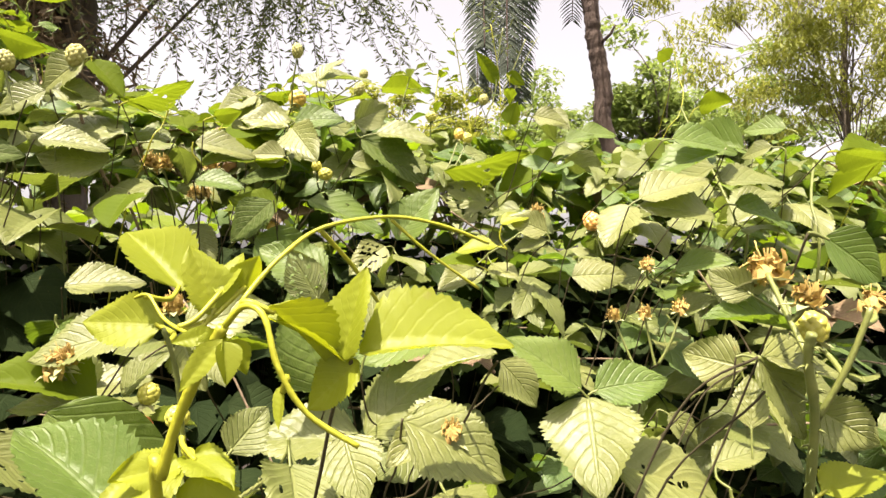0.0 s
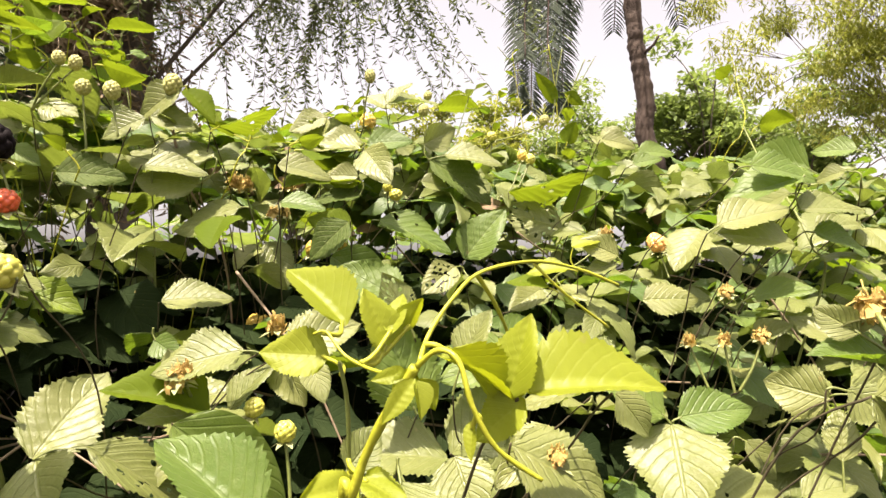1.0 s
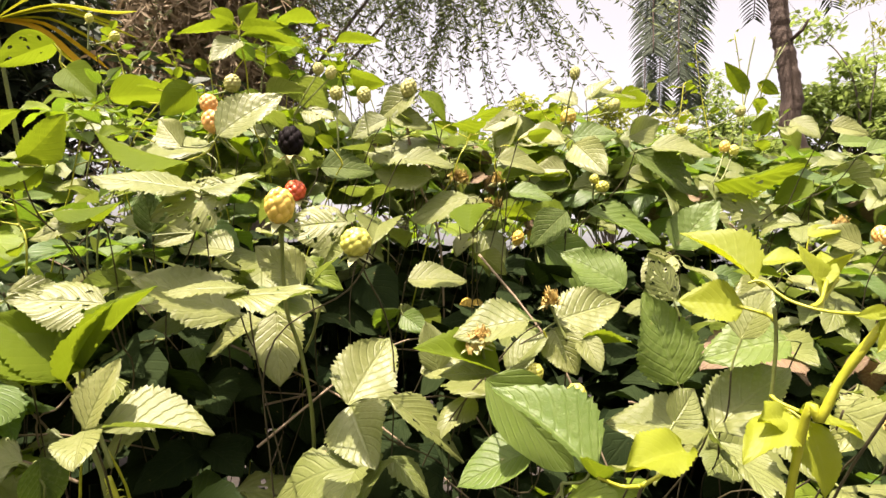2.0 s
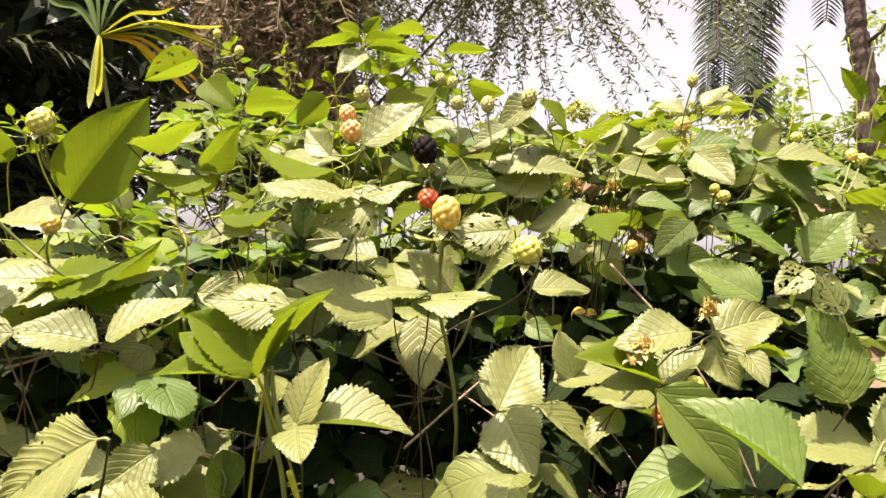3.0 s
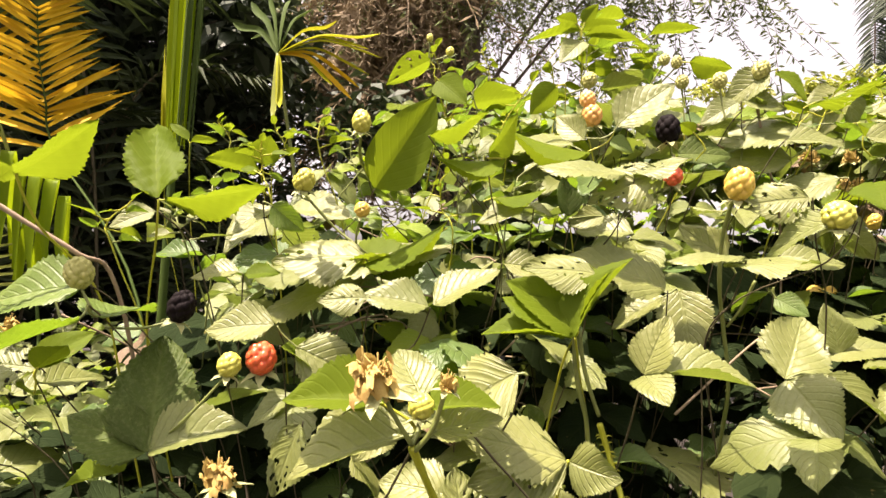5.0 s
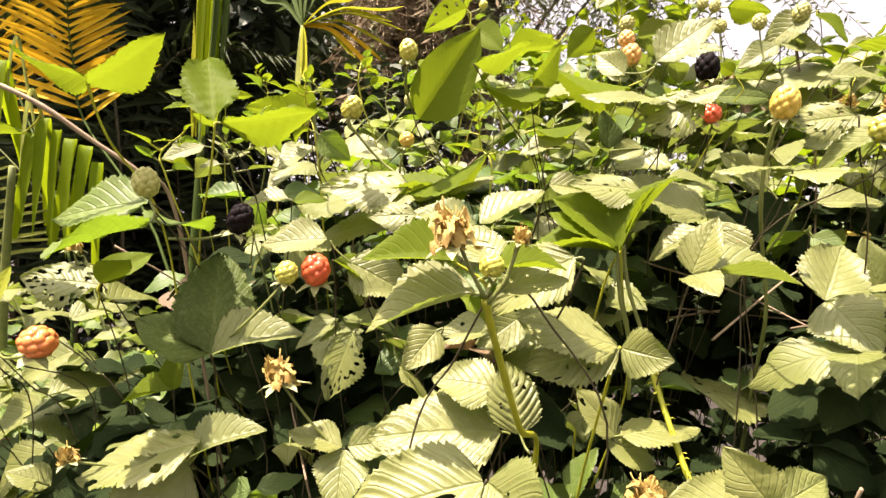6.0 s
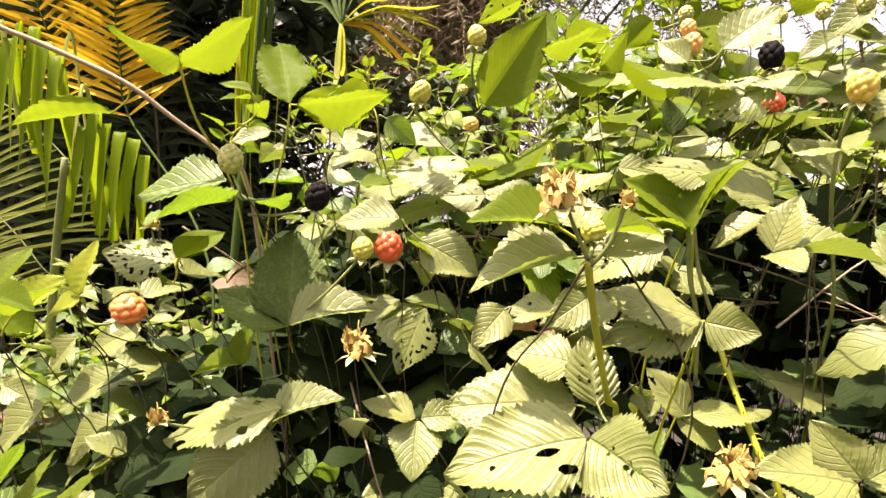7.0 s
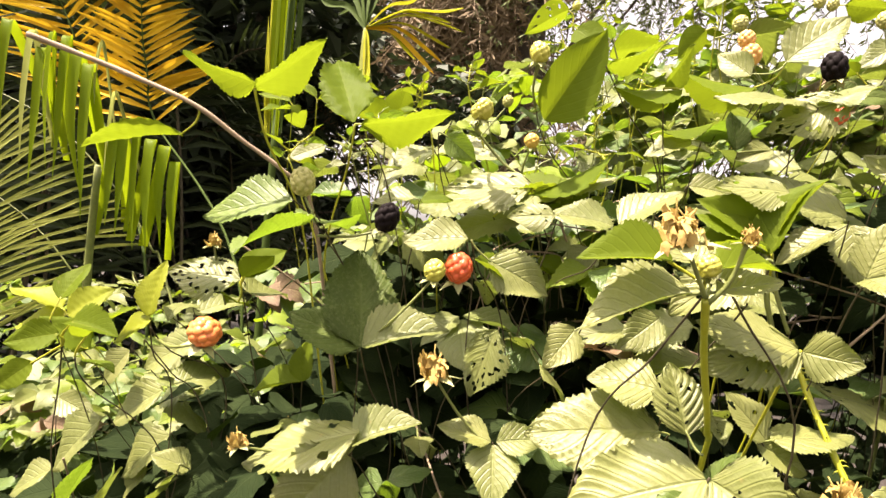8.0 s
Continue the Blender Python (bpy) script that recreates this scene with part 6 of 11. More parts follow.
leaf(c, (-0.3092, 0.2515, 1.2629), (-0.3328, 0.2767, 1.2679), 0.0229, 4, 'broad_holes', 'pale', (-0.3052, 0.2471, 1.2669))
fruit(c, (-0.2995, 0.2340, 1.2788), 0.0181, 0.0216, 'straw', (-0.3061, 0.2492, 1.2633))
c = shoot('bramble shoot with pale dusty-green toothed leaves', 'cane', 0.5, [(-0.3003, 0.1318, 1.0487), (-0.3080, 0.1572, 1.0279), (-0.3157, 0.1828, 0.9395)], False)
leaf(c, (-0.2951, 0.1296, 1.0418), (-0.2433, 0.1079, 1.0614), 0.0418, -11, 'flat', 'pale', (-0.3003, 0.1318, 1.0487))
c = shoot('bramble shoot with insect-eaten mid-green toothed leaves', 'cane', 0.5, [(-0.2852, 0.4175, 1.2160), (-0.2876, 0.4297, 1.1863), (-0.3020, 0.5017, 1.0961)], False)
leaf(c, (-0.2843, 0.4180, 1.2066), (-0.2587, 0.4081, 1.1948), 0.0225, -56, 'oval', 'green', (-0.2852, 0.4175, 1.2160))
leaf(c, (-0.2830, 0.4230, 1.2051), (-0.2633, 0.4735, 1.1950), 0.0338, 0, 'folded', 'pale', (-0.2852, 0.4175, 1.2160))
leaf(c, (-0.2887, 0.4217, 1.2110), (-0.3213, 0.4601, 1.1877), 0.0338, 7, 'oval_bitten', 'green', (-0.2852, 0.4175, 1.2160))
c = shoot('bramble shoot with pale dusty-green toothed leaves', 'cane', 0.5, [(-0.2841, 0.5953, 1.3864), (-0.3049, 0.6083, 1.3583), (-0.3284, 0.6231, 1.3132)], False)
leaf(c, (-0.2843, 0.6008, 1.3805), (-0.2861, 0.6435, 1.3604), 0.0312, -11, 'droop', 'pale', (-0.2841, 0.5953, 1.3864))
c = shoot('bramble shoot with insect-eaten pale dusty-green toothed leaves and withered brown flowers', 'cane', 0.5, [(-0.2455, 0.5321, 1.2932), (-0.2669, 0.5445, 1.2717), (-0.2944, 0.5605, 1.1781)], False)
leaf(c, (-0.2391, 0.5295, 1.2914), (-0.2117, 0.5183, 1.2501), 0.0361, -44, 'oval', 'pale', (-0.2455, 0.5321, 1.2932))
leaf(c, (-0.2471, 0.5273, 1.2878), (-0.2569, 0.4959, 1.2673), 0.0262, 14, 'broad_bitten', 'pale', (-0.2455, 0.5321, 1.2932))
leaf(c, (-0.2442, 0.5369, 1.2836), (-0.2344, 0.5721, 1.2580), 0.0276, 14, 'droop', 'pale', (-0.2455, 0.5321, 1.2932))
fruit(c, (-0.2294, 0.5200, 1.3223), 0.0132, 0.0121, 'withered', (-0.2455, 0.5321, 1.2932))
fruit(c, (-0.2028, 0.5597, 1.2875), 0.0140, 0.0175, 'straw', (-0.2153, 0.5694, 1.2712))
fruit(c, (-0.2597, 0.5207, 1.3510), 0.0164, 0.0152, 'withered', (-0.2455, 0.5321, 1.2932))
fruit(c, (-0.2188, 0.5205, 1.3224), 0.0113, 0.0124, 'withered', (-0.2455, 0.5321, 1.2932))
c = shoot('bramble shoot with pale dusty-green leaf and a green unripe berry', 'cane', 0.5, [(-0.2402, 0.2309, 1.2548), (-0.2541, 0.2355, 1.2318), (-0.3164, 0.2563, 1.1851)], False)
leaf(c, (-0.2503, 0.2346, 1.2573), (-0.2888, 0.2488, 1.2366), 0.0313, 44, 'oval', 'pale', (-0.2402, 0.2309, 1.2548))
fruit(c, (-0.2490, 0.2312, 1.2585), 0.0180, 0.0167, 'lime', (-0.2487, 0.2469, 1.2453))
c = shoot('bramble shoot with insect-eaten pale dusty-green toothed leaves and straw-yellow unripe berries', 'cane', 0.5, [(-0.2381, 0.4713, 1.2648), (-0.2443, 0.4837, 1.2459), (-0.2690, 0.5327, 1.2013)], False)
leaf(c, (-0.2300, 0.4777, 1.2668), (-0.2048, 0.4977, 1.2483), 0.0252, 40, 'oval', 'pale', (-0.2381, 0.4713, 1.2648))
fruit(c, (-0.2531, 0.5395, 1.2111), 0.0158, 0.0192, 'straw', (-0.2703, 0.5295, 1.1982))
fruit(c, (-0.2406, 0.5320, 1.2126), 0.0139, 0.0151, 'straw', (-0.2703, 0.5295, 1.1982))
c = shoot('bramble shoot with fresh light-green leaf and a withered brown flower', 'young', 0.7, [(-0.2233, 0.5500, 1.3434), (-0.2333, 0.5699, 1.3149), (-0.2621, 0.6277, 1.2753)], False)
fruit(c, (-0.1966, 0.6545, 1.2976), 0.0161, 0.0174, 'straw', (-0.1845, 0.6378, 1.2545))
fruit(c, (-0.2261, 0.5447, 1.3549), 0.0153, 0.0130, 'withered', (-0.2233, 0.5500, 1.3434))
c = shoot('bramble shoot with insect-eaten mid-green toothed leaves', 'cane', 0.5, [(-0.2233, 0.8375, 1.4883), (-0.2384, 0.8545, 1.4590), (-0.2726, 0.8931, 1.4058)], False)
leaf(c, (-0.2325, 0.8266, 1.4824), (-0.2613, 0.7731, 1.4237), 0.0524, 24, 'folded', 'pale', (-0.2233, 0.8375, 1.4883))
leaf(c, (-0.2217, 0.8358, 1.4898), (-0.2032, 0.8483, 1.4399), 0.0364, 16, 'smooth', 'green', (-0.2233, 0.8375, 1.4883))
leaf(c, (-0.2158, 0.8501, 1.5107), (-0.1755, 0.9042, 1.5138), 0.0459, 4, 'oval', 'fresh', (-0.2233, 0.8375, 1.4883))
leaf(c, (-0.2291, 0.8373, 1.4828), (-0.2866, 0.8350, 1.4650), 0.0382, -19, 'broad_bitten', 'pale', (-0.2233, 0.8375, 1.4883))
leaf(c, (-0.2249, 0.8427, 1.4783), (-0.2354, 0.8772, 1.4622), 0.0251, 5, 'flat', 'green', (-0.2233, 0.8375, 1.4883))
leaf(c, (-0.2261, 0.8427, 1.4853), (-0.2490, 0.8850, 1.4938), 0.0368, 11, 'broad', 'fresh', (-0.2233, 0.8375, 1.4883))
c = shoot('bramble shoot with insect-eaten pale dusty-green toothed leaves', 'cane', 0.5, [(-0.2107, 0.8522, 1.4461), (-0.2134, 0.8649, 1.4263), (-0.2281, 0.9350, 1.3482)], False)
leaf(c, (-0.2233, 0.8536, 1.4603), (-0.2938, 0.8494, 1.4550), 0.0482, 48, 'oval', 'pale', (-0.2107, 0.8522, 1.4461))
leaf(c, (-0.1981, 0.8508, 1.4439), (-0.1376, 0.8829, 1.4554), 0.0472, -48, 'oval', 'pale', (-0.2107, 0.8522, 1.4461))
leaf(c, (-0.2138, 0.8573, 1.4360), (-0.2470, 0.9105, 1.4278), 0.0418, -16, 'droop', 'pale', (-0.2107, 0.8522, 1.4461))
leaf(c, (-0.2113, 0.8582, 1.4406), (-0.2175, 0.9228, 1.4412), 0.0448, 4, 'oval_bitten', 'pale', (-0.2107, 0.8522, 1.4461))
c = shoot('bramble shoot with fresh light-green toothed leaves', 'young', 0.8, [(-0.1996, 0.6492, 1.3223), (-0.2210, 0.6538, 1.3011), (-0.2786, 0.6663, 1.2292)], False)
leaf(c, (-0.1940, 0.6436, 1.3192), (-0.2333, 0.6091, 1.3282), 0.0361, -40, 'oval', 'fresh', (-0.1996, 0.6492, 1.3223))
leaf(c, (-0.2053, 0.6548, 1.3375), (-0.2477, 0.6329, 1.3184), 0.0349, 36, 'oval', 'fresh', (-0.1996, 0.6492, 1.3223))
c = shoot('bramble shoot with pale dusty-green toothed leaves', 'cane', 0.5, [(-0.1971, 0.3430, 1.1694), (-0.2036, 0.3582, 1.1452), (-0.2315, 0.4232, 1.1014)], False)
leaf(c, (-0.2002, 0.3383, 1.1569), (-0.2202, 0.3076, 1.1448), 0.0237, 11, 'droop', 'pale', (-0.1971, 0.3430, 1.1694))
leaf(c, (-0.1940, 0.3481, 1.1574), (-0.1685, 0.3902, 1.1483), 0.0360, 16, 'oval', 'pale', (-0.1971, 0.3430, 1.1694))
c = shoot('bramble shoot with pale dusty-green toothed leaves', 'cane', 0.5, [(-0.1890, 0.7500, 1.4590), (-0.1971, 0.7739, 1.4324), (-0.2079, 0.8057, 1.3597)], False)
leaf(c, (-0.1969, 0.7478, 1.4519), (-0.1396, 0.7309, 1.4382), 0.0417, -48, 'oval', 'pale', (-0.1890, 0.7500, 1.4590))
c = shoot('bramble shoot with pale dusty-green toothed leaves and withered brown flowers', 'cane', 0.5, [(-0.1771, 0.3016, 1.1750), (-0.1763, 0.3151, 1.1559), (-0.1719, 0.3846, 1.1075)], False)
leaf(c, (-0.1802, 0.3067, 1.1653), (-0.2225, 0.3776, 1.1688), 0.0549, 0, 'flat', 'pale', (-0.1771, 0.3016, 1.1750))
fruit(c, (-0.1855, 0.2768, 1.2090), 0.0121, 0.0099, 'withered', (-0.1771, 0.3016, 1.1750))
fruit(c, (-0.1553, 0.3006, 1.1841), 0.0115, 0.0121, 'lime', (-0.1771, 0.3016, 1.1750))
fruit(c, (-0.1905, 0.2789, 1.2062), 0.0133, 0.0113, 'withered', (-0.1771, 0.3016, 1.1750))
c = shoot('bramble shoot with fresh light-green toothed leaves', 'young', 0.6, [(-0.1769, 0.8620, 1.4902), (-0.1936, 0.8841, 1.4683), (-0.2213, 0.9210, 1.3824)], False)
leaf(c, (-0.1705, 0.8705, 1.5036), (-0.1208, 0.9365, 1.5452), 0.0628, -8, 'oval', 'fresh', (-0.1769, 0.8620, 1.4902))
leaf(c, (-0.1801, 0.8663, 1.4832), (-0.2194, 0.9205, 1.5162), 0.0497, 20, 'flat', 'fresh', (-0.1769, 0.8620, 1.4902))
c = shoot('bramble shoot with insect-eaten pale dusty-green toothed leaves and an orange-red berry', 'cane', 0.5, [(-0.1735, 0.3097, 1.1340), (-0.1801, 0.3203, 1.1154), (-0.2188, 0.3828, 1.0650)], False)
fruit(c, (-0.1710, 0.3203, 1.1606), 0.0158, 0.0150, 'coral', (-0.1735, 0.3097, 1.1340))
c = shoot('bramble shoot with insect-eaten fresh light-green toothed leaves', 'young', 0.6, [(-0.1614, 0.8780, 1.4359), (-0.1570, 0.8933, 1.4062), (-0.1460, 0.9315, 1.3360)], False)
leaf(c, (-0.1611, 0.8841, 1.4542), (-0.1596, 0.9118, 1.5010), 0.0370, -52, 'oval', 'fresh', (-0.1614, 0.8780, 1.4359))
leaf(c, (-0.1563, 0.8801, 1.4284), (-0.1134, 0.8975, 1.4487), 0.0386, 8, 'broad_bitten', 'fresh', (-0.1614, 0.8780, 1.4359))
leaf(c, (-0.1658, 0.8802, 1.4302), (-0.1951, 0.8940, 1.4526), 0.0287, -6, 'oval_bitten', 'fresh', (-0.1614, 0.8780, 1.4359))
c = shoot('bramble shoot with pale dusty-green leaf and a straw-yellow unripe berry', 'cane', 0.5, [(-0.1568, 0.5811, 1.4194), (-0.1712, 0.6036, 1.3939), (-0.1875, 0.6289, 1.3381)], False)
fruit(c, (-0.1545, 0.5937, 1.4304), 0.0187, 0.0187, 'straw', (-0.1605, 0.5819, 1.4162))
fruit(c, (-0.1472, 0.5643, 1.4704), 0.0119, 0.0155, 'bud', (-0.1568, 0.5811, 1.4194))
c = shoot('bramble shoot with pale dusty-green toothed leaves and a closed green bud', 'cane', 0.5, [(-0.1446, 0.6832, 1.4657), (-0.1521, 0.7049, 1.4431), (-0.1665, 0.7468, 1.3975)], False)
fruit(c, (-0.1016, 0.6799, 1.4684), 0.0142, 0.0170, 'bud', (-0.1450, 0.6938, 1.4562))
c = shoot('bramble shoot with pale dusty-green leaf and a closed green bud', 'cane', 0.5, [(-0.1386, 0.7078, 1.4656), (-0.1377, 0.7347, 1.4379), (-0.1358, 0.7899, 1.3796)], False)
leaf(c, (-0.1489, 0.7093, 1.4797), (-0.1873, 0.7151, 1.5024), 0.0306, 48, 'oval', 'pale', (-0.1386, 0.7078, 1.4656))
fruit(c, (-0.0981, 0.6920, 1.4910), 0.0115, 0.0130, 'bud', (-0.1386, 0.7078, 1.4656))
c = shoot('bramble shoot with pale dusty-green toothed leaves and a withered brown flower', 'cane', 0.5, [(-0.1369, 0.3119, 1.2048), (-0.1379, 0.3345, 1.1779), (-0.1405, 0.3903, 1.1211)], False)
leaf(c, (-0.1275, 0.3137, 1.2074), (-0.1151, 0.3000, 1.1891), 0.0179, -28, 'oval', 'pale', (-0.1369, 0.3119, 1.2048))
fruit(c, (-0.1484, 0.3103, 1.2333), 0.0132, 0.0152, 'withered', (-0.1369, 0.3119, 1.2048))
c = shoot('bramble shoot with insect-eaten mid-green toothed leaves', 'cane', 0.5, [(-0.1328, 0.2143, 1.1483), (-0.1427, 0.2238, 1.1279), (-0.1700, 0.2500, 1.0859)], False)
leaf(c, (-0.1181, 0.2110, 1.1568), (-0.1654, 0.2211, 1.1931), 0.0375, 24, 'folded', 'green', (-0.1328, 0.2143, 1.1483))
leaf(c, (-0.1385, 0.2156, 1.1366), (-0.1594, 0.2201, 1.1320), 0.0169, -16, 'flat', 'green', (-0.1328, 0.2143, 1.1483))
leaf(c, (-0.1302, 0.2094, 1.1348), (-0.1193, 0.1886, 1.1252), 0.0179, 5, 'oval', 'green', (-0.1328, 0.2143, 1.1483))
c = shoot('bramble shoot with insect-eaten dark green toothed leaves and green unripe berries', 'cane', 0.5, [(-0.1208, 0.5728, 1.3193), (-0.1201, 0.5984, 1.2957), (-0.1195, 0.6227, 1.2059)], False)
fruit(c, (-0.1156, 0.5517, 1.3429), 0.0149, 0.0126, 'lime', (-0.1208, 0.5728, 1.3193))
fruit(c, (-0.1238, 0.5508, 1.3507), 0.0103, 0.0103, 'lime', (-0.1208, 0.5728, 1.3193))
c = shoot('bramble shoot with fresh light-green leaf', 'young', 0.6, [(-0.1119, 0.9245, 1.5412), (-0.1268, 0.9422, 1.5176), (-0.1578, 0.9790, 1.4752)], False)
leaf(c, (-0.1022, 0.9311, 1.5517), (-0.0362, 0.9759, 1.5685), 0.0554, 28, 'oval', 'fresh', (-0.1119, 0.9245, 1.5412))
c = shoot('bramble shoot with bright yellow-green toothed leaves', 'cane', 0.5, [(-0.1053, 0.1302, 1.1790), (-0.1094, 0.1484, 1.1504), (-0.1204, 0.1976, 1.1099)], False)
leaf(c, (-0.0927, 0.1283, 1.1915), (-0.1098, 0.1132, 1.1929), 0.0160, 16, 'curled', 'young', (-0.1053, 0.1302, 1.1790))
leaf(c, (-0.1178, 0.1321, 1.1786), (-0.1215, 0.1210, 1.1901), 0.0112, 4, 'oval', 'fresh', (-0.1053, 0.1302, 1.1790))
c = shoot('bramble shoot with insect-eaten pale dusty-green toothed leaves', 'cane', 0.5, [(-0.0870, 0.2716, 1.1507), (-0.0895, 0.2879, 1.1308), (-0.0966, 0.3346, 1.0735)], False)
leaf(c, (-0.0913, 0.2754, 1.1414), (-0.1123, 0.2942, 1.1328), 0.0206, 1, 'broad_bitten', 'pale', (-0.0870, 0.2716, 1.1507))
c = shoot('bramble with insect-eaten pale dusty-green toothed leaves and a green berry', 'cane', 0.5, [(-0.0654, 0.2420, 1.1780), (-0.0694, 0.2539, 1.1556), (-0.0957, 0.3331, 1.0617)], False)
leaf(c, (-0.0633, 0.2365, 1.1688), (-0.0457, 0.1904, 1.1595), 0.0314, 19, 'oval_bitten', 'pale', (-0.0654, 0.2420, 1.1780))
leaf(c, (-0.0701, 0.2421, 1.1641), (-0.0925, 0.2425, 1.1464), 0.0215, 2, 'broad', 'pale', (-0.0654, 0.2420, 1.1780))
leaf(c, (-0.0611, 0.2390, 1.1657), (-0.0394, 0.2236, 1.1516), 0.0204, -15, 'oval_bitten', 'pale', (-0.0654, 0.2420, 1.1780))
fruit(c, (-0.1292, 0.2775, 1.1779), 0.0117, 0.0117, 'lime', (-0.1242, 0.2734, 1.1448))
c = shoot('bramble shoot with bright yellow-green toothed leaves', 'young', 1.2, [(-0.0632, 0.1270, 1.1970), (-0.0598, 0.1217, 1.2058), (-0.0558, 0.1194, 1.2175), (-0.0489, 0.1161, 1.2309), (-0.0442, 0.1140, 1.2384)], False)
branch(c, 'young', 0.6, [(-0.0434, 0.1150, 1.2395), (-0.0419, 0.1228, 1.2452), (-0.0369, 0.1307, 1.2533), (-0.0297, 0.1408, 1.2604), (-0.0149, 0.1516, 1.2640), (-0.0009, 0.1576, 1.2623), (0.0132, 0.1638, 1.2574)])
branch(c, 'young', 0.5, [(-0.0140, 0.1527, 1.2633), (-0.0042, 0.1578, 1.2546), (0.0104, 0.1643, 1.2442)])
branch(c, 'young', 0.7, [(-0.0305, 0.1408, 1.2595), (-0.0245, 0.1568, 1.2500), (-0.0183, 0.1780, 1.2364)])
branch(c, 'young', 0.7, [(-0.0438, 0.1140, 1.2386), (-0.0389, 0.1111, 1.2427), (-0.0342, 0.1085, 1.2407), (-0.0311, 0.1072, 1.2315), (-0.0257, 0.1080, 1.2226), (-0.0161, 0.1089, 1.2161)])
branch(c, 'young', 0.5, [(-0.0465, 0.1150, 1.2359), (-0.0560, 0.1254, 1.2356), (-0.0647, 0.1317, 1.2383), (-0.0708, 0.1361, 1.2436), (-0.0746, 0.1369, 1.2429)])
branch(c, 'green', 0.7, [(-0.0659, 0.1469, 1.1963), (-0.0656, 0.1405, 1.2230), (-0.0673, 0.1367, 1.2358)])
leaf(c, (-0.0535, 0.1352, 1.2431), (-0.0517, 0.1447, 1.2553), 0.0071, -4, 'narrow', 'young', (-0.0597, 0.1281, 1.2368))
leaf(c, (-0.0631, 0.1368, 1.2020), (-0.0724, 0.1259, 1.2056), 0.0103, 32, 'curled', 'young', (-0.0658, 0.1451, 1.2039))
leaf(c, (-0.0604, 0.1368, 1.2047), (-0.0472, 0.1277, 1.2036), 0.0113, -16, 'curled', 'young', (-0.0658, 0.1442, 1.2077))
leaf(c, (-0.0309, 0.1114, 1.2278), (-0.0319, 0.1077, 1.2197), 0.0038, -28, 'narrow', 'young', (-0.0296, 0.1074, 1.2289))
leaf(c, (-0.0610, 0.1362, 1.2030), (-0.0783, 0.1213, 1.1999), 0.0152, 12, 'droop', 'young', (-0.0658, 0.1451, 1.2039))
leaf(c, (-0.0577, 0.1371, 1.2023), (-0.0516, 0.1294, 1.1834), 0.0141, -24, 'droop', 'young', (-0.0658, 0.1451, 1.2039))
leaf(c, (-0.0440, 0.1136, 1.2360), (-0.0510, 0.1089, 1.2267), 0.0053, 52, 'narrow', 'young', (-0.0449, 0.1143, 1.2373))
leaf(c, (-0.0440, 0.1136, 1.2354), (-0.0417, 0.1109, 1.2276), 0.0057, 4, 'folded', 'young', (-0.0455, 0.1146, 1.2362))
leaf(c, (-0.0459, 0.1155, 1.2369), (-0.0542, 0.1126, 1.2355), 0.0042, 64, 'narrow', 'young', (-0.0455, 0.1146, 1.2362))
leaf(c, (-0.0442, 0.1155, 1.2369), (-0.0492, 0.1127, 1.2316), 0.0058, 60, 'curled', 'young', (-0.0449, 0.1143, 1.2373))
leaf(c, (-0.0365, 0.1184, 1.2419), (-0.0229, 0.1309, 1.2276), 0.0144, 16, 'folded', 'young', (-0.0425, 0.1194, 1.2428))
leaf(c, (-0.0428, 0.1136, 1.2360), (-0.0396, 0.1158, 1.2288), 0.0056, 48, 'oval', 'young', (-0.0449, 0.1143, 1.2373))
leaf(c, (-0.0539, 0.1355, 1.2387), (-0.0599, 0.1349, 1.2562), 0.0131, 48, 'oval', 'young', (-0.0597, 0.1281, 1.2368))
leaf(c, (-0.0496, 0.1403, 1.2438), (-0.0461, 0.1400, 1.2536), 0.0086, 44, 'folded', 'young', (-0.0597, 0.1281, 1.2368))
leaf(c, (-0.0731, 0.1486, 1.2353), (-0.0934, 0.1455, 1.2371), 0.0157, 64, 'oval', 'young', (-0.0668, 0.1378, 1.2321))
leaf(c, (-0.0689, 0.1503, 1.2441), (-0.0899, 0.1596, 1.2634), 0.0190, 28, 'folded', 'young', (-0.0719, 0.1363, 1.2434))
c = shoot('bramble shoot with insect-eaten pale dusty-green toothed leaves', 'cane', 0.5, [(-0.0444, 0.5082, 1.2684), (-0.0409, 0.5323, 1.2447), (-0.0324, 0.5908, 1.1517)], False)
leaf(c, (-0.0518, 0.5013, 1.2700), (-0.0790, 0.4762, 1.2464), 0.0308, 48, 'oval_lace', 'pale', (-0.0444, 0.5082, 1.2684))
leaf(c, (-0.0472, 0.5123, 1.2626), (-0.0639, 0.5374, 1.2428), 0.0218, 27, 'droop', 'pale', (-0.0444, 0.5082, 1.2684))
leaf(c, (-0.0404, 0.5042, 1.2611), (-0.0148, 0.4791, 1.2480), 0.0281, 5, 'broad', 'pale', (-0.0444, 0.5082, 1.2684))
c = shoot('bramble shoot with insect-eaten pale dusty-green toothed leaves', 'cane', 0.5, [(-0.0436, 0.3019, 1.1939), (-0.0415, 0.3190, 1.1671), (-0.0333, 0.3848, 1.1241)], False)
leaf(c, (-0.0387, 0.3015, 1.2128), (-0.0252, 0.3004, 1.2428), 0.0275, -48, 'oval', 'pale', (-0.0436, 0.3019, 1.1939))
c = shoot('bramble shoot with mid-green toothed leaves', 'cane', 0.5, [(-0.0220, 0.4449, 1.1987), (-0.0207, 0.4604, 1.1779), (-0.0178, 0.4958, 1.1340)], False)
leaf(c, (-0.0121, 0.4506, 1.2104), (0.0254, 0.4724, 1.2242), 0.0336, -52, 'oval', 'green', (-0.0220, 0.4449, 1.1987))
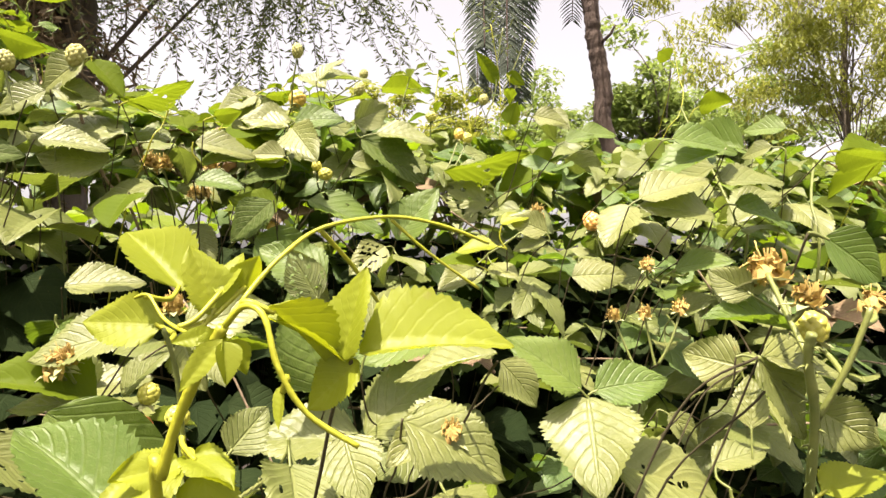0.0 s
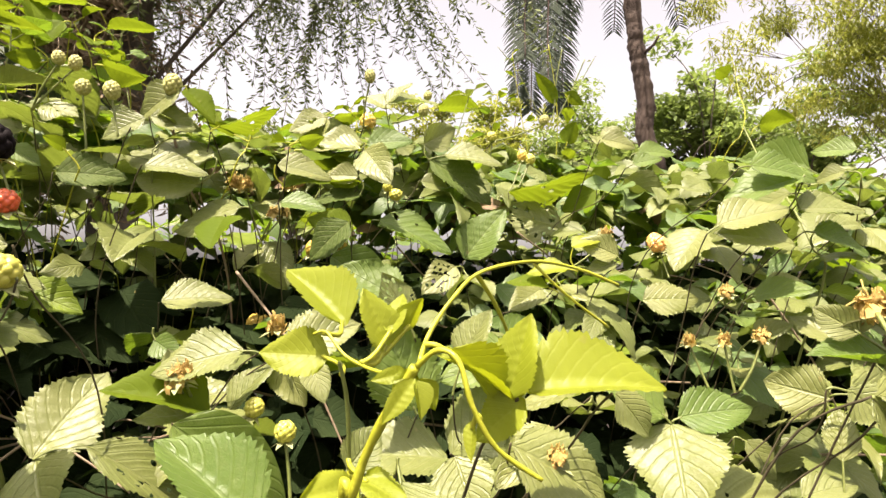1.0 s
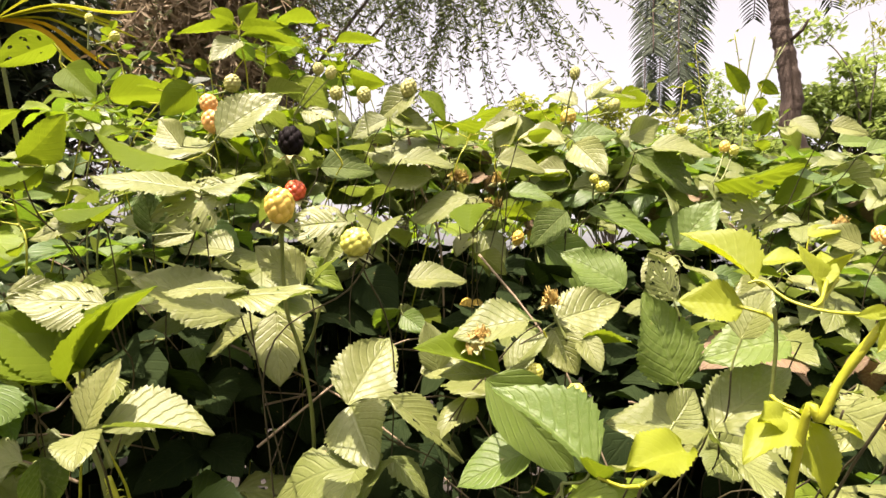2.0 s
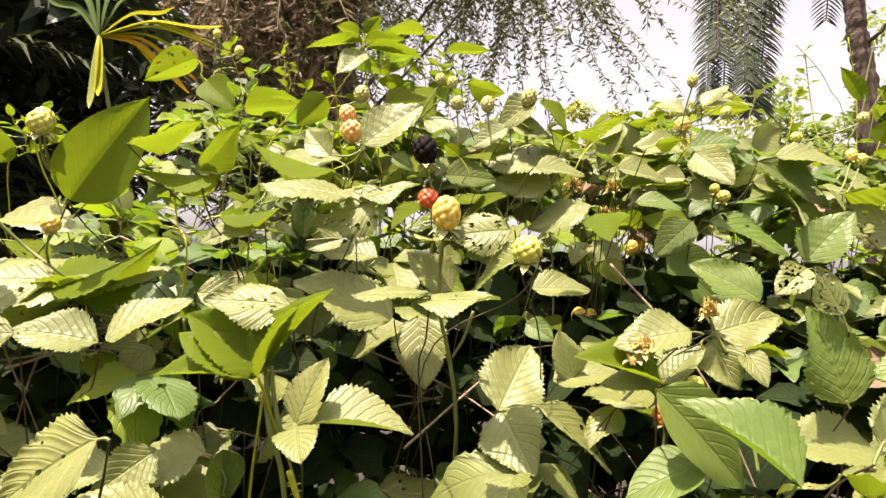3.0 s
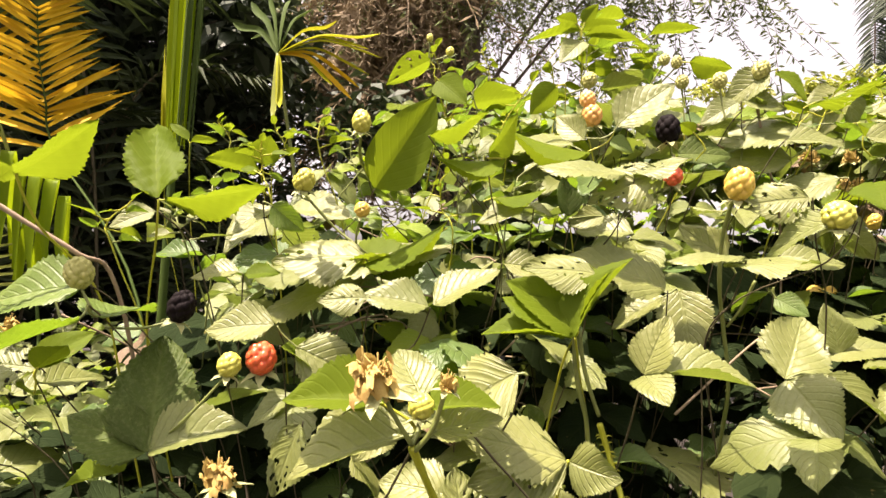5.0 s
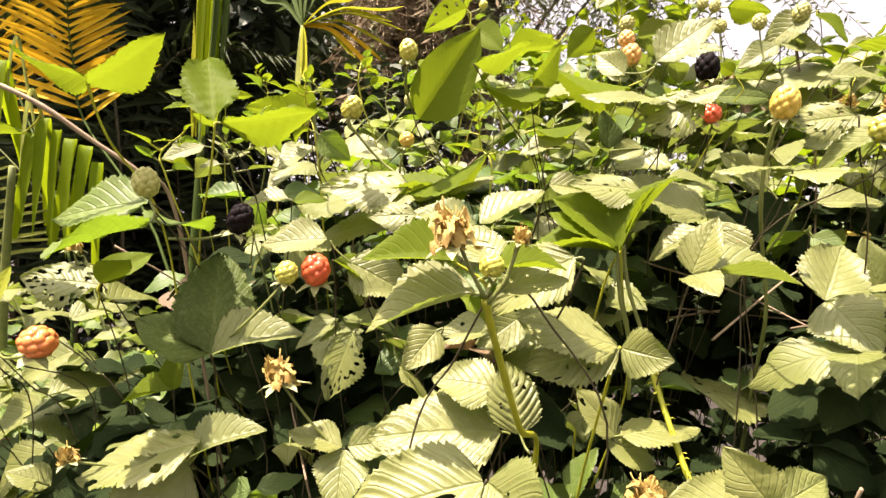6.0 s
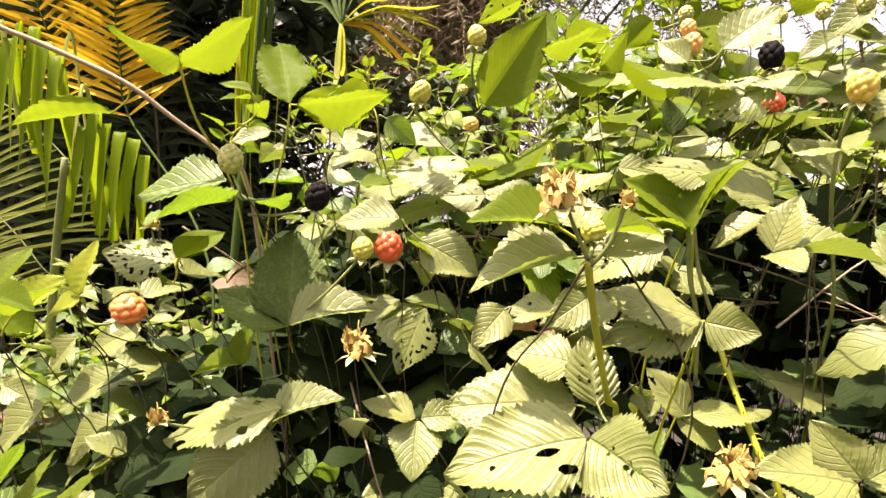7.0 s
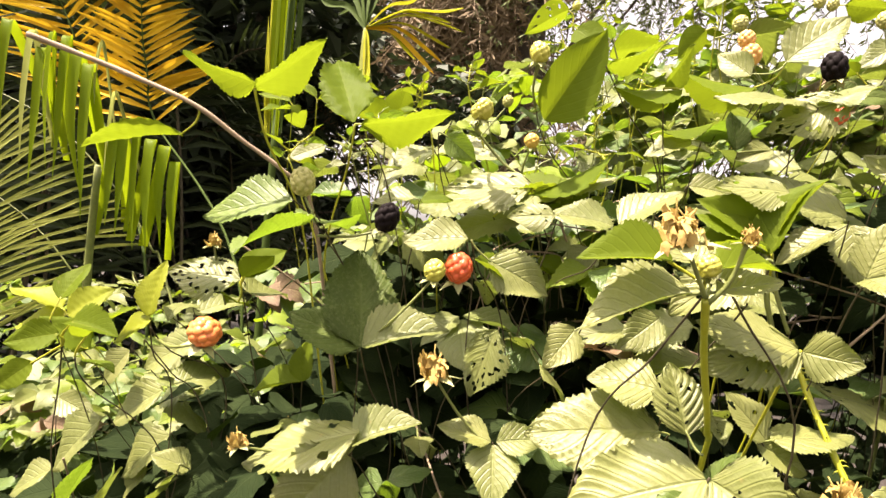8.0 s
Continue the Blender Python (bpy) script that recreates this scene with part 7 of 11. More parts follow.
leaf(c, (-0.0250, 0.4500, 1.1894), (-0.0465, 0.4867, 1.1844), 0.0307, 3, 'oval', 'green', (-0.0220, 0.4449, 1.1987))
c = shoot('bramble shoot with a closed green bud', 'cane', 0.5, [(-0.0156, 0.7263, 1.4396), (-0.0337, 0.7303, 1.4160), (-0.0795, 0.7403, 1.3626)], False)
fruit(c, (-0.0156, 0.7263, 1.4473), 0.0149, 0.0135, 'lime', (-0.0167, 0.7291, 1.4106))
fruit(c, (0.0519, 0.7161, 1.4663), 0.0132, 0.0147, 'bud', (-0.0156, 0.7263, 1.4396))
c = shoot('bramble shoot with insect-eaten fresh light-green leaf and a straw-yellow unripe berry', 'young', 0.7, [(-0.0124, 0.6120, 1.3341), (-0.0041, 0.6357, 1.3141), (0.0159, 0.6928, 1.2597)], False)
fruit(c, (0.0179, 0.6353, 1.4023), 0.0117, 0.0143, 'straw', (-0.0124, 0.6120, 1.3341))
fruit(c, (0.0271, 0.6361, 1.3979), 0.0130, 0.0130, 'lime', (-0.0114, 0.6146, 1.3310))
c = shoot('bramble shoot with a bare thin green stem', 'green', 0.5, [(-0.0072, 0.7885, 1.5946), (0.0208, 0.7897, 1.5586), (0.0368, 0.7908, 1.5266), (0.0528, 0.7922, 1.4866)], False)
c = shoot('bramble with insect-eaten pale dusty-green toothed leaves and a withered brown flower', 'cane', 0.5, [(0.0043, 0.2731, 1.1666), (-0.0137, 0.2883, 1.1369), (-0.0503, 0.3190, 1.1062)], False)
leaf(c, (0.0007, 0.2739, 1.1430), (0.0172, 0.2354, 1.1431), 0.0290, -17, 'broad_bitten', 'pale', (-0.0017, 0.2795, 1.1477))
fruit(c, (0.0034, 0.2277, 1.1871), 0.0095, 0.0135, 'withered', (0.0043, 0.2731, 1.1666))
c = shoot('bramble with insect-eaten fresh light-green toothed leaves and a withered brown flower', 'cane', 0.5, [(0.0394, 0.4983, 1.2627), (0.0268, 0.5016, 1.2398), (-0.0464, 0.5209, 1.2000)], False)
leaf(c, (0.0260, 0.4949, 1.2510), (-0.0035, 0.4719, 1.2346), 0.0277, 44, 'oval', 'pale', (0.0394, 0.4983, 1.2627))
leaf(c, (0.0423, 0.4933, 1.2540), (0.0604, 0.4620, 1.2444), 0.0251, -21, 'flat', 'pale', (0.0394, 0.4983, 1.2627))
leaf(c, (0.0398, 0.5043, 1.2568), (0.0417, 0.5311, 1.2570), 0.0201, 0, 'oval_holes', 'fresh', (0.0394, 0.4983, 1.2627))
fruit(c, (0.0843, 0.4978, 1.3032), 0.0142, 0.0111, 'withered', (0.0394, 0.4983, 1.2627))
c = shoot('bramble shoot with insect-eaten pale dusty-green toothed leaves', 'cane', 0.5, [(0.0457, 0.3692, 1.1829), (0.0245, 0.3672, 1.1638), (-0.0213, 0.3627, 1.1186)], False)
leaf(c, (0.0507, 0.3726, 1.1734), (0.0743, 0.3885, 1.1707), 0.0194, -6, 'folded', 'pale', (0.0457, 0.3692, 1.1829))
leaf(c, (0.0416, 0.3651, 1.1771), (0.0233, 0.3464, 1.1830), 0.0175, 5, 'oval', 'pale', (0.0457, 0.3692, 1.1829))
leaf(c, (0.0446, 0.3751, 1.1703), (0.0373, 0.4145, 1.1654), 0.0296, -21, 'oval_bitten', 'pale', (0.0457, 0.3692, 1.1829))
c = shoot('bramble shoot with fresh light-green toothed leaves', 'green', 0.9, [(0.0848, 0.7886, 1.5906), (0.0768, 0.7903, 1.5426), (0.0728, 0.7919, 1.4946), (0.0528, 0.7939, 1.4386)], False)
branch(c, 'green', 0.9, [(0.1168, 0.7892, 1.5746), (0.0968, 0.7908, 1.5266), (0.0768, 0.7922, 1.4866)])
leaf(c, (0.0768, 0.7914, 1.5106), (0.0488, 0.7897, 1.5586), 0.0245, -52, 'narrow', 'fresh', (0.0740, 0.7915, 1.5083))
leaf(c, (0.0888, 0.7908, 1.5266), (0.1168, 0.7914, 1.5106), 0.0196, 48, 'narrow', 'fresh', (0.0940, 0.7910, 1.5209))
leaf(c, (0.0951, 0.7967, 1.5079), (0.1006, 0.8239, 1.5007), 0.0190, -12, 'droop', 'fresh', (0.0940, 0.7910, 1.5209))
c = shoot('bramble shoot with insect-eaten fresh light-green toothed leaves', 'young', 0.6, [(0.0886, 0.7937, 1.4354), (0.0689, 0.8137, 1.4062), (0.0365, 0.8467, 1.3722)], False)
leaf(c, (0.0928, 0.7933, 1.4546), (0.1048, 0.7922, 1.4866), 0.0294, 64, 'smooth', 'fresh', (0.0886, 0.7937, 1.4354))
leaf(c, (0.0899, 0.7883, 1.4320), (0.0964, 0.7620, 1.4418), 0.0186, 28, 'broad', 'fresh', (0.0886, 0.7937, 1.4354))
leaf(c, (0.0916, 0.7984, 1.4335), (0.1049, 0.8195, 1.4436), 0.0171, -32, 'oval_bitten', 'fresh', (0.0886, 0.7937, 1.4354))
c = shoot('bramble shoot with mid-green toothed leaves', 'cane', 0.5, [(0.1075, 0.6164, 1.3564), (0.1007, 0.6343, 1.3353), (0.0887, 0.6658, 1.2720)], False)
leaf(c, (0.1055, 0.6219, 1.3489), (0.0924, 0.6581, 1.3403), 0.0259, 29, 'oval', 'green', (0.1075, 0.6164, 1.3564))
c = shoot('thorny bramble shoot with withered brown flowers', 'green', 1.5, [(0.1123, 0.1728, 1.2304), (0.1131, 0.1761, 1.2213), (0.1185, 0.1818, 1.2025), (0.1231, 0.1928, 1.1729), (0.1357, 0.2139, 1.1421)], True)
branch(c, 'green', 1.1, [(0.1138, 0.1761, 1.2213), (0.1161, 0.1907, 1.2340), (0.1206, 0.2102, 1.2481)])
branch(c, 'green', 1.1, [(0.1195, 0.1818, 1.2025), (0.1253, 0.1762, 1.2196), (0.1304, 0.1725, 1.2381)])
fruit(c, (0.1248, 0.2193, 1.2530), 0.0167, 0.0154, 'withered', (0.1186, 0.2018, 1.2421))
fruit(c, (0.1198, 0.1849, 1.2433), 0.0103, 0.0085, 'withered', (0.1158, 0.1886, 1.2322))
fruit(c, (0.1404, 0.1849, 1.2413), 0.0092, 0.0085, 'withered', (0.1289, 0.1736, 1.2328))
fruit(c, (0.1261, 0.1939, 1.2299), 0.0108, 0.0116, 'lime', (0.1245, 0.1770, 1.2171))
c = shoot('bramble shoot with mid-green toothed leaves and withered brown flowers', 'cane', 0.5, [(0.1389, 0.3665, 1.1885), (0.1350, 0.3835, 1.1700), (0.1272, 0.4176, 1.0702)], False)
fruit(c, (0.1549, 0.3690, 1.2272), 0.0110, 0.0088, 'withered', (0.1389, 0.3665, 1.1885))
fruit(c, (0.1235, 0.4117, 1.2188), 0.0107, 0.0123, 'withered', (0.1396, 0.3987, 1.1696))
fruit(c, (0.1334, 0.3759, 1.2230), 0.0097, 0.0090, 'withered', (0.1390, 0.3718, 1.1854))
c = shoot('bramble shoot with insect-eaten fresh light-green toothed leaves', 'young', 0.6, [(0.1391, 0.7957, 1.3788), (0.1364, 0.8147, 1.3598), (0.1285, 0.8713, 1.3000)], False)
leaf(c, (0.1408, 0.7953, 1.3987), (0.1448, 0.7943, 1.4266), 0.0326, 64, 'smooth', 'fresh', (0.1391, 0.7957, 1.3788))
leaf(c, (0.1374, 0.7899, 1.3756), (0.1316, 0.7698, 1.3757), 0.0132, 12, 'oval_holes', 'fresh', (0.1391, 0.7957, 1.3788))
leaf(c, (0.1415, 0.8008, 1.3711), (0.1497, 0.8186, 1.3787), 0.0157, -20, 'broad_holes', 'fresh', (0.1391, 0.7957, 1.3788))
c = shoot('bramble shoot with insect-eaten pale dusty-green toothed leaves', 'cane', 0.5, [(0.1449, 0.2886, 1.1392), (0.1465, 0.3024, 1.1101), (0.1537, 0.3650, 1.0433)], False)
leaf(c, (0.1429, 0.3034, 1.1459), (0.1727, 0.3048, 1.1554), 0.0214, -28, 'oval', 'pale', (0.1449, 0.2886, 1.1392))
leaf(c, (0.1437, 0.2828, 1.1286), (0.1349, 0.2386, 1.1349), 0.0302, 0, 'oval_bitten', 'pale', (0.1449, 0.2886, 1.1392))
leaf(c, (0.1472, 0.2836, 1.1291), (0.1576, 0.2610, 1.1182), 0.0183, -4, 'oval_bitten', 'pale', (0.1449, 0.2886, 1.1392))
c = shoot('bramble shoot with pale dusty-green leaf', 'cane', 0.5, [(0.1516, 0.7451, 1.3947), (0.1495, 0.7572, 1.3709), (0.1382, 0.8207, 1.3004)], False)
leaf(c, (0.1620, 0.7453, 1.3969), (0.2220, 0.7465, 1.3631), 0.0468, 48, 'oval', 'pale', (0.1516, 0.7451, 1.3947))
c = shoot('bramble shoot with insect-eaten pale dusty-green toothed leaves', 'cane', 0.5, [(0.1530, 0.4076, 1.1488), (0.1422, 0.4229, 1.1221), (0.1063, 0.4738, 1.0340)], False)
leaf(c, (0.1602, 0.4048, 1.1477), (0.1791, 0.3972, 1.1236), 0.0215, -48, 'oval', 'pale', (0.1530, 0.4076, 1.1488))
leaf(c, (0.1541, 0.4127, 1.1349), (0.1593, 0.4368, 1.1210), 0.0179, 0, 'broad_bitten', 'pale', (0.1530, 0.4076, 1.1488))
c = shoot('bramble shoot with fresh light-green toothed leaves', 'cane', 0.5, [(0.1531, 0.2280, 1.1479), (0.1392, 0.2509, 1.1285), (0.1215, 0.2802, 1.0692)], False)
leaf(c, (0.1486, 0.2241, 1.1419), (0.1334, 0.2112, 1.1452), 0.0130, -4, 'folded', 'fresh', (0.1531, 0.2280, 1.1479))
leaf(c, (0.1583, 0.2295, 1.1461), (0.1724, 0.2337, 1.1527), 0.0115, -6, 'droop', 'fresh', (0.1531, 0.2280, 1.1479))
c = shoot('bramble shoot with pale dusty-green leaf', 'cane', 0.5, [(0.1570, 0.3049, 1.2025), (0.1582, 0.3184, 1.1747), (0.1650, 0.3929, 1.1237)], False)
leaf(c, (0.1661, 0.3019, 1.2033), (0.1888, 0.2942, 1.1853), 0.0245, -64, 'broad', 'pale', (0.1570, 0.3049, 1.2025))
c = shoot('bramble shoot with insect-eaten mid-green toothed leaves and a withered brown flower', 'cane', 0.5, [(0.1584, 0.4146, 1.2395), (0.1545, 0.4305, 1.2164), (0.1455, 0.4671, 1.1449)], False)
leaf(c, (0.1669, 0.4064, 1.2500), (0.1948, 0.3796, 1.2582), 0.0269, -40, 'oval', 'green', (0.1584, 0.4146, 1.2395))
leaf(c, (0.1570, 0.4088, 1.2354), (0.1503, 0.3805, 1.2321), 0.0192, 6, 'oval_holes', 'green', (0.1584, 0.4146, 1.2395))
leaf(c, (0.1640, 0.4157, 1.2318), (0.1959, 0.4220, 1.2420), 0.0226, 4, 'oval_bitten', 'green', (0.1584, 0.4146, 1.2395))
fruit(c, (0.1390, 0.3851, 1.2554), 0.0100, 0.0085, 'withered', (0.1584, 0.4146, 1.2395))
c = shoot('bramble shoot with pale dusty-green leaf', 'cane', 0.5, [(0.1622, 0.2995, 1.1455), (0.1584, 0.3154, 1.1191), (0.1499, 0.3510, 1.0826)], False)
leaf(c, (0.1638, 0.3032, 1.1648), (0.1677, 0.3122, 1.1930), 0.0187, 0, 'narrow', 'pale', (0.1622, 0.2995, 1.1455))
c = shoot('bramble shoot with pale dusty-green toothed leaves', 'cane', 0.5, [(0.1643, 0.9348, 1.5101), (0.1596, 0.9529, 1.4871), (0.1505, 0.9878, 1.4313)], False)
leaf(c, (0.1718, 0.9289, 1.5108), (0.2046, 0.9027, 1.4784), 0.0361, -48, 'oval', 'pale', (0.1643, 0.9348, 1.5101))
leaf(c, (0.1634, 0.9293, 1.4991), (0.1561, 0.8844, 1.4808), 0.0299, 5, 'oval', 'pale', (0.1643, 0.9348, 1.5101))
leaf(c, (0.1675, 0.9384, 1.5038), (0.1938, 0.9684, 1.4732), 0.0306, 15, 'oval', 'pale', (0.1643, 0.9348, 1.5101))
c = shoot('bramble shoot with pale dusty-green toothed leaves', 'cane', 0.5, [(0.1798, 0.4605, 1.2010), (0.1793, 0.4860, 1.1722), (0.1784, 0.5381, 1.1018)], False)
leaf(c, (0.1873, 0.4531, 1.2148), (0.2075, 0.4336, 1.2301), 0.0269, -48, 'oval', 'pale', (0.1798, 0.4605, 1.2010))
leaf(c, (0.1777, 0.4548, 1.1903), (0.1675, 0.4275, 1.1906), 0.0192, 3, 'oval', 'pale', (0.1798, 0.4605, 1.2010))
leaf(c, (0.1849, 0.4634, 1.1941), (0.2090, 0.4772, 1.2002), 0.0172, -16, 'droop', 'pale', (0.1798, 0.4605, 1.2010))
c = shoot('bramble shoot with pale dusty-green toothed leaves and orange-pink berries', 'cane', 0.5, [(0.1844, 0.5283, 1.3069), (0.1779, 0.5471, 1.2810), (0.1548, 0.6139, 1.1896)], False)
leaf(c, (0.1767, 0.5224, 1.3077), (0.1407, 0.4952, 1.2743), 0.0461, 16, 'broad', 'pale', (0.1844, 0.5283, 1.3069))
leaf(c, (0.1821, 0.5324, 1.2992), (0.1671, 0.5595, 1.2745), 0.0239, 5, 'oval', 'pale', (0.1844, 0.5283, 1.3069))
leaf(c, (0.1852, 0.5229, 1.2951), (0.1922, 0.4798, 1.2737), 0.0327, -8, 'droop', 'pale', (0.1844, 0.5283, 1.3069))
fruit(c, (0.1532, 0.5766, 1.2978), 0.0197, 0.0185, 'orange', (0.1596, 0.5635, 1.2626))
fruit(c, (0.1598, 0.6105, 1.3026), 0.0171, 0.0196, 'orange', (0.1552, 0.5715, 1.2514))
c = shoot('bramble shoot with insect-eaten pale dusty-green toothed leaves', 'cane', 0.5, [(0.1856, 0.3533, 1.1884), (0.1651, 0.3677, 1.1672), (0.1163, 0.4022, 1.0797)], False)
leaf(c, (0.1929, 0.3444, 1.1938), (0.2679, 0.3634, 1.1595), 0.0576, -44, 'oval', 'pale', (0.1856, 0.3533, 1.1884))
leaf(c, (0.1831, 0.3584, 1.1754), (0.1669, 0.3906, 1.1645), 0.0289, 3, 'flat', 'pale', (0.1856, 0.3533, 1.1884))
leaf(c, (0.1873, 0.3479, 1.1770), (0.1979, 0.3134, 1.1631), 0.0259, 16, 'droop', 'pale', (0.1856, 0.3533, 1.1884))
c = shoot('bramble shoot with insect-eaten pale dusty-green toothed leaves', 'cane', 0.5, [(0.1864, 0.4588, 1.2454), (0.1796, 0.4700, 1.2242), (0.1562, 0.5087, 1.1448)], False)
leaf(c, (0.1958, 0.4515, 1.2554), (0.2200, 0.4328, 1.2604), 0.0269, -48, 'oval', 'pale', (0.1864, 0.4588, 1.2454))
leaf(c, (0.1854, 0.4530, 1.2429), (0.1812, 0.4288, 1.2477), 0.0173, 0, 'broad_holes', 'pale', (0.1864, 0.4588, 1.2454))
leaf(c, (0.1894, 0.4635, 1.2325), (0.2023, 0.4837, 1.2225), 0.0170, -9, 'broad_holes', 'pale', (0.1864, 0.4588, 1.2454))
c = shoot('bramble shoot with insect-eaten mid-green toothed leaves', 'cane', 0.5, [(0.2001, 0.8648, 1.4502), (0.1965, 0.8815, 1.4230), (0.1891, 0.9167, 1.3568)], False)
leaf(c, (0.2121, 0.8655, 1.4587), (0.2708, 0.8691, 1.4610), 0.0400, -52, 'oval', 'green', (0.2001, 0.8648, 1.4502))
leaf(c, (0.2012, 0.8707, 1.4426), (0.2098, 0.9176, 1.4413), 0.0319, 31, 'oval_holes', 'green', (0.2001, 0.8648, 1.4502))
c = shoot('bramble shoot with insect-eaten pale dusty-green toothed leaves', 'cane', 0.5, [(0.2048, 0.9426, 1.4395), (0.2016, 0.9565, 1.4112), (0.1896, 1.0085, 1.3225)], False)
leaf(c, (0.2119, 0.9367, 1.4399), (0.2629, 0.8944, 1.3851), 0.0567, -28, 'smooth', 'pale', (0.2048, 0.9426, 1.4395))
leaf(c, (0.2013, 0.9382, 1.4338), (0.1580, 0.8831, 1.4052), 0.0499, -14, 'broad_bitten', 'pale', (0.2048, 0.9426, 1.4395))
leaf(c, (0.2093, 0.9461, 1.4324), (0.2565, 0.9826, 1.4130), 0.0390, 26, 'oval_bitten', 'pale', (0.2048, 0.9426, 1.4395))
c = shoot('bramble shoot with pale dusty-green leaf', 'cane', 0.5, [(0.2291, 0.4508, 1.3301), (0.2214, 0.4724, 1.3070), (0.2084, 0.5086, 1.2484)], False)
leaf(c, (0.2213, 0.4583, 1.3330), (0.1685, 0.5092, 1.2978), 0.0537, 48, 'smooth', 'pale', (0.2291, 0.4508, 1.3301))
c = shoot('bramble with insect-eaten pale dusty-green toothed leaves and a withered brown flower', 'cane', 0.5, [(0.2446, 0.8010, 1.4105), (0.2358, 0.8217, 1.3838), (0.2088, 0.8848, 1.3448)], False)
leaf(c, (0.2525, 0.8020, 1.4095), (0.2812, 0.8055, 1.3769), 0.0295, 36, 'smooth', 'pale', (0.2446, 0.8010, 1.4105))
leaf(c, (0.2462, 0.8054, 1.4043), (0.2549, 0.8301, 1.3825), 0.0221, -8, 'oval_holes', 'pale', (0.2446, 0.8010, 1.4105))
fruit(c, (0.2891, 0.8206, 1.3821), 0.0147, 0.0131, 'withered', (0.3082, 0.8414, 1.3662))
c = shoot('bramble shoot with pale dusty-green toothed leaves', 'cane', 0.5, [(0.2548, 0.3981, 1.1917), (0.2483, 0.4186, 1.1652), (0.2372, 0.4538, 1.1049)], False)
leaf(c, (0.2481, 0.4058, 1.2060), (0.2128, 0.4461, 1.2390), 0.0427, 28, 'oval', 'pale', (0.2548, 0.3981, 1.1917))
leaf(c, (0.2574, 0.4034, 1.1790), (0.2811, 0.4528, 1.1688), 0.0428, 14, 'oval', 'pale', (0.2548, 0.3981, 1.1917))
c = shoot('bramble shoot with a bare curling yellow-green tendril', 'young', 0.6, [(0.3159, 0.8870, 1.6376), (0.3294, 0.8867, 1.6457), (0.3474, 0.8869, 1.6403), (0.3636, 0.8878, 1.6151), (0.3661, 0.8699, 1.5543), (0.3368, 0.7926, 1.4746)], False)
c = shoot('bramble shoot with pale dusty-green toothed leaves', 'cane', 0.5, [(0.3217, 0.5270, 1.3613), (0.3268, 0.5401, 1.3323), (0.3456, 0.5882, 1.2736)], False)
leaf(c, (0.3141, 0.5360, 1.3669), (0.2952, 0.5583, 1.3609), 0.0211, 64, 'oval', 'pale', (0.3217, 0.5270, 1.3613))
leaf(c, (0.3252, 0.5317, 1.3490), (0.3394, 0.5507, 1.3424), 0.0184, -13, 'broad', 'pale', (0.3217, 0.5270, 1.3613))
c = shoot('bramble shoot with insect-eaten pale dusty-green toothed leaves', 'green', 1.0, [(0.3284, 0.7727, 1.4729), (0.3157, 0.6950, 1.4046), (0.2405, 0.4974, 1.3329), (0.2331, 0.4489, 1.2886), (0.2412, 0.4499, 1.2617)], False)
leaf(c, (0.2315, 0.4426, 1.3027), (0.2683, 0.4433, 1.3093), 0.0254, -44, 'oval', 'pale', (0.2331, 0.4489, 1.2886))
leaf(c, (0.2357, 0.4436, 1.2811), (0.2490, 0.4155, 1.2855), 0.0211, -21, 'droop', 'pale', (0.2331, 0.4489, 1.2886))
leaf(c, (0.2344, 0.4547, 1.2841), (0.2412, 0.4851, 1.2781), 0.0209, -2, 'oval_holes', 'pale', (0.2331, 0.4489, 1.2886))
c = shoot('bramble shoot with pale dusty-green toothed leaves', 'cane', 0.5, [(0.3450, 0.6968, 1.3464), (0.3327, 0.7123, 1.3192), (0.3003, 0.7531, 1.2302)], False)
leaf(c, (0.3332, 0.6969, 1.3521), (0.2632, 0.6974, 1.3381), 0.0585, 36, 'broad', 'pale', (0.3450, 0.6968, 1.3464))
leaf(c, (0.3455, 0.7025, 1.3403), (0.3500, 0.7530, 1.3241), 0.0357, 3, 'droop', 'pale', (0.3450, 0.6968, 1.3464))
c = shoot('bramble shoot with mid-green toothed leaves', 'cane', 0.5, [(0.3479, 0.5051, 1.2417), (0.3252, 0.5059, 1.2139), (0.2929, 0.5071, 1.1565)], False)
leaf(c, (0.3377, 0.4997, 1.2530), (0.3008, 0.4802, 1.2648), 0.0300, -40, 'oval', 'green', (0.3479, 0.5051, 1.2417))
leaf(c, (0.3438, 0.5095, 1.2379), (0.3176, 0.5371, 1.2343), 0.0236, -9, 'flat', 'green', (0.3479, 0.5051, 1.2417))
c = shoot('bramble shoot with a bare thin green stem', 'green', 1.2, [(0.3608, 0.5468, 1.3522), (0.3260, 0.4983, 1.3079), (0.3197, 0.4799, 1.2624)], False)
c = shoot('bramble shoot with insect-eaten pale dusty-green toothed leaves', 'cane', 0.5, [(0.3624, 0.4546, 1.2320), (0.3550, 0.4652, 1.2136), (0.3058, 0.5354, 1.1374)], False)
leaf(c, (0.3521, 0.4496, 1.2437), (0.2930, 0.4206, 1.2651), 0.0457, -8, 'smooth', 'pale', (0.3624, 0.4546, 1.2320))
leaf(c, (0.3588, 0.4593, 1.2306), (0.3204, 0.5083, 1.2431), 0.0438, -1, 'oval_holes', 'pale', (0.3624, 0.4546, 1.2320))
leaf(c, (0.3633, 0.4487, 1.2301), (0.3705, 0.3988, 1.2356), 0.0367, 21, 'folded', 'pale', (0.3624, 0.4546, 1.2320))
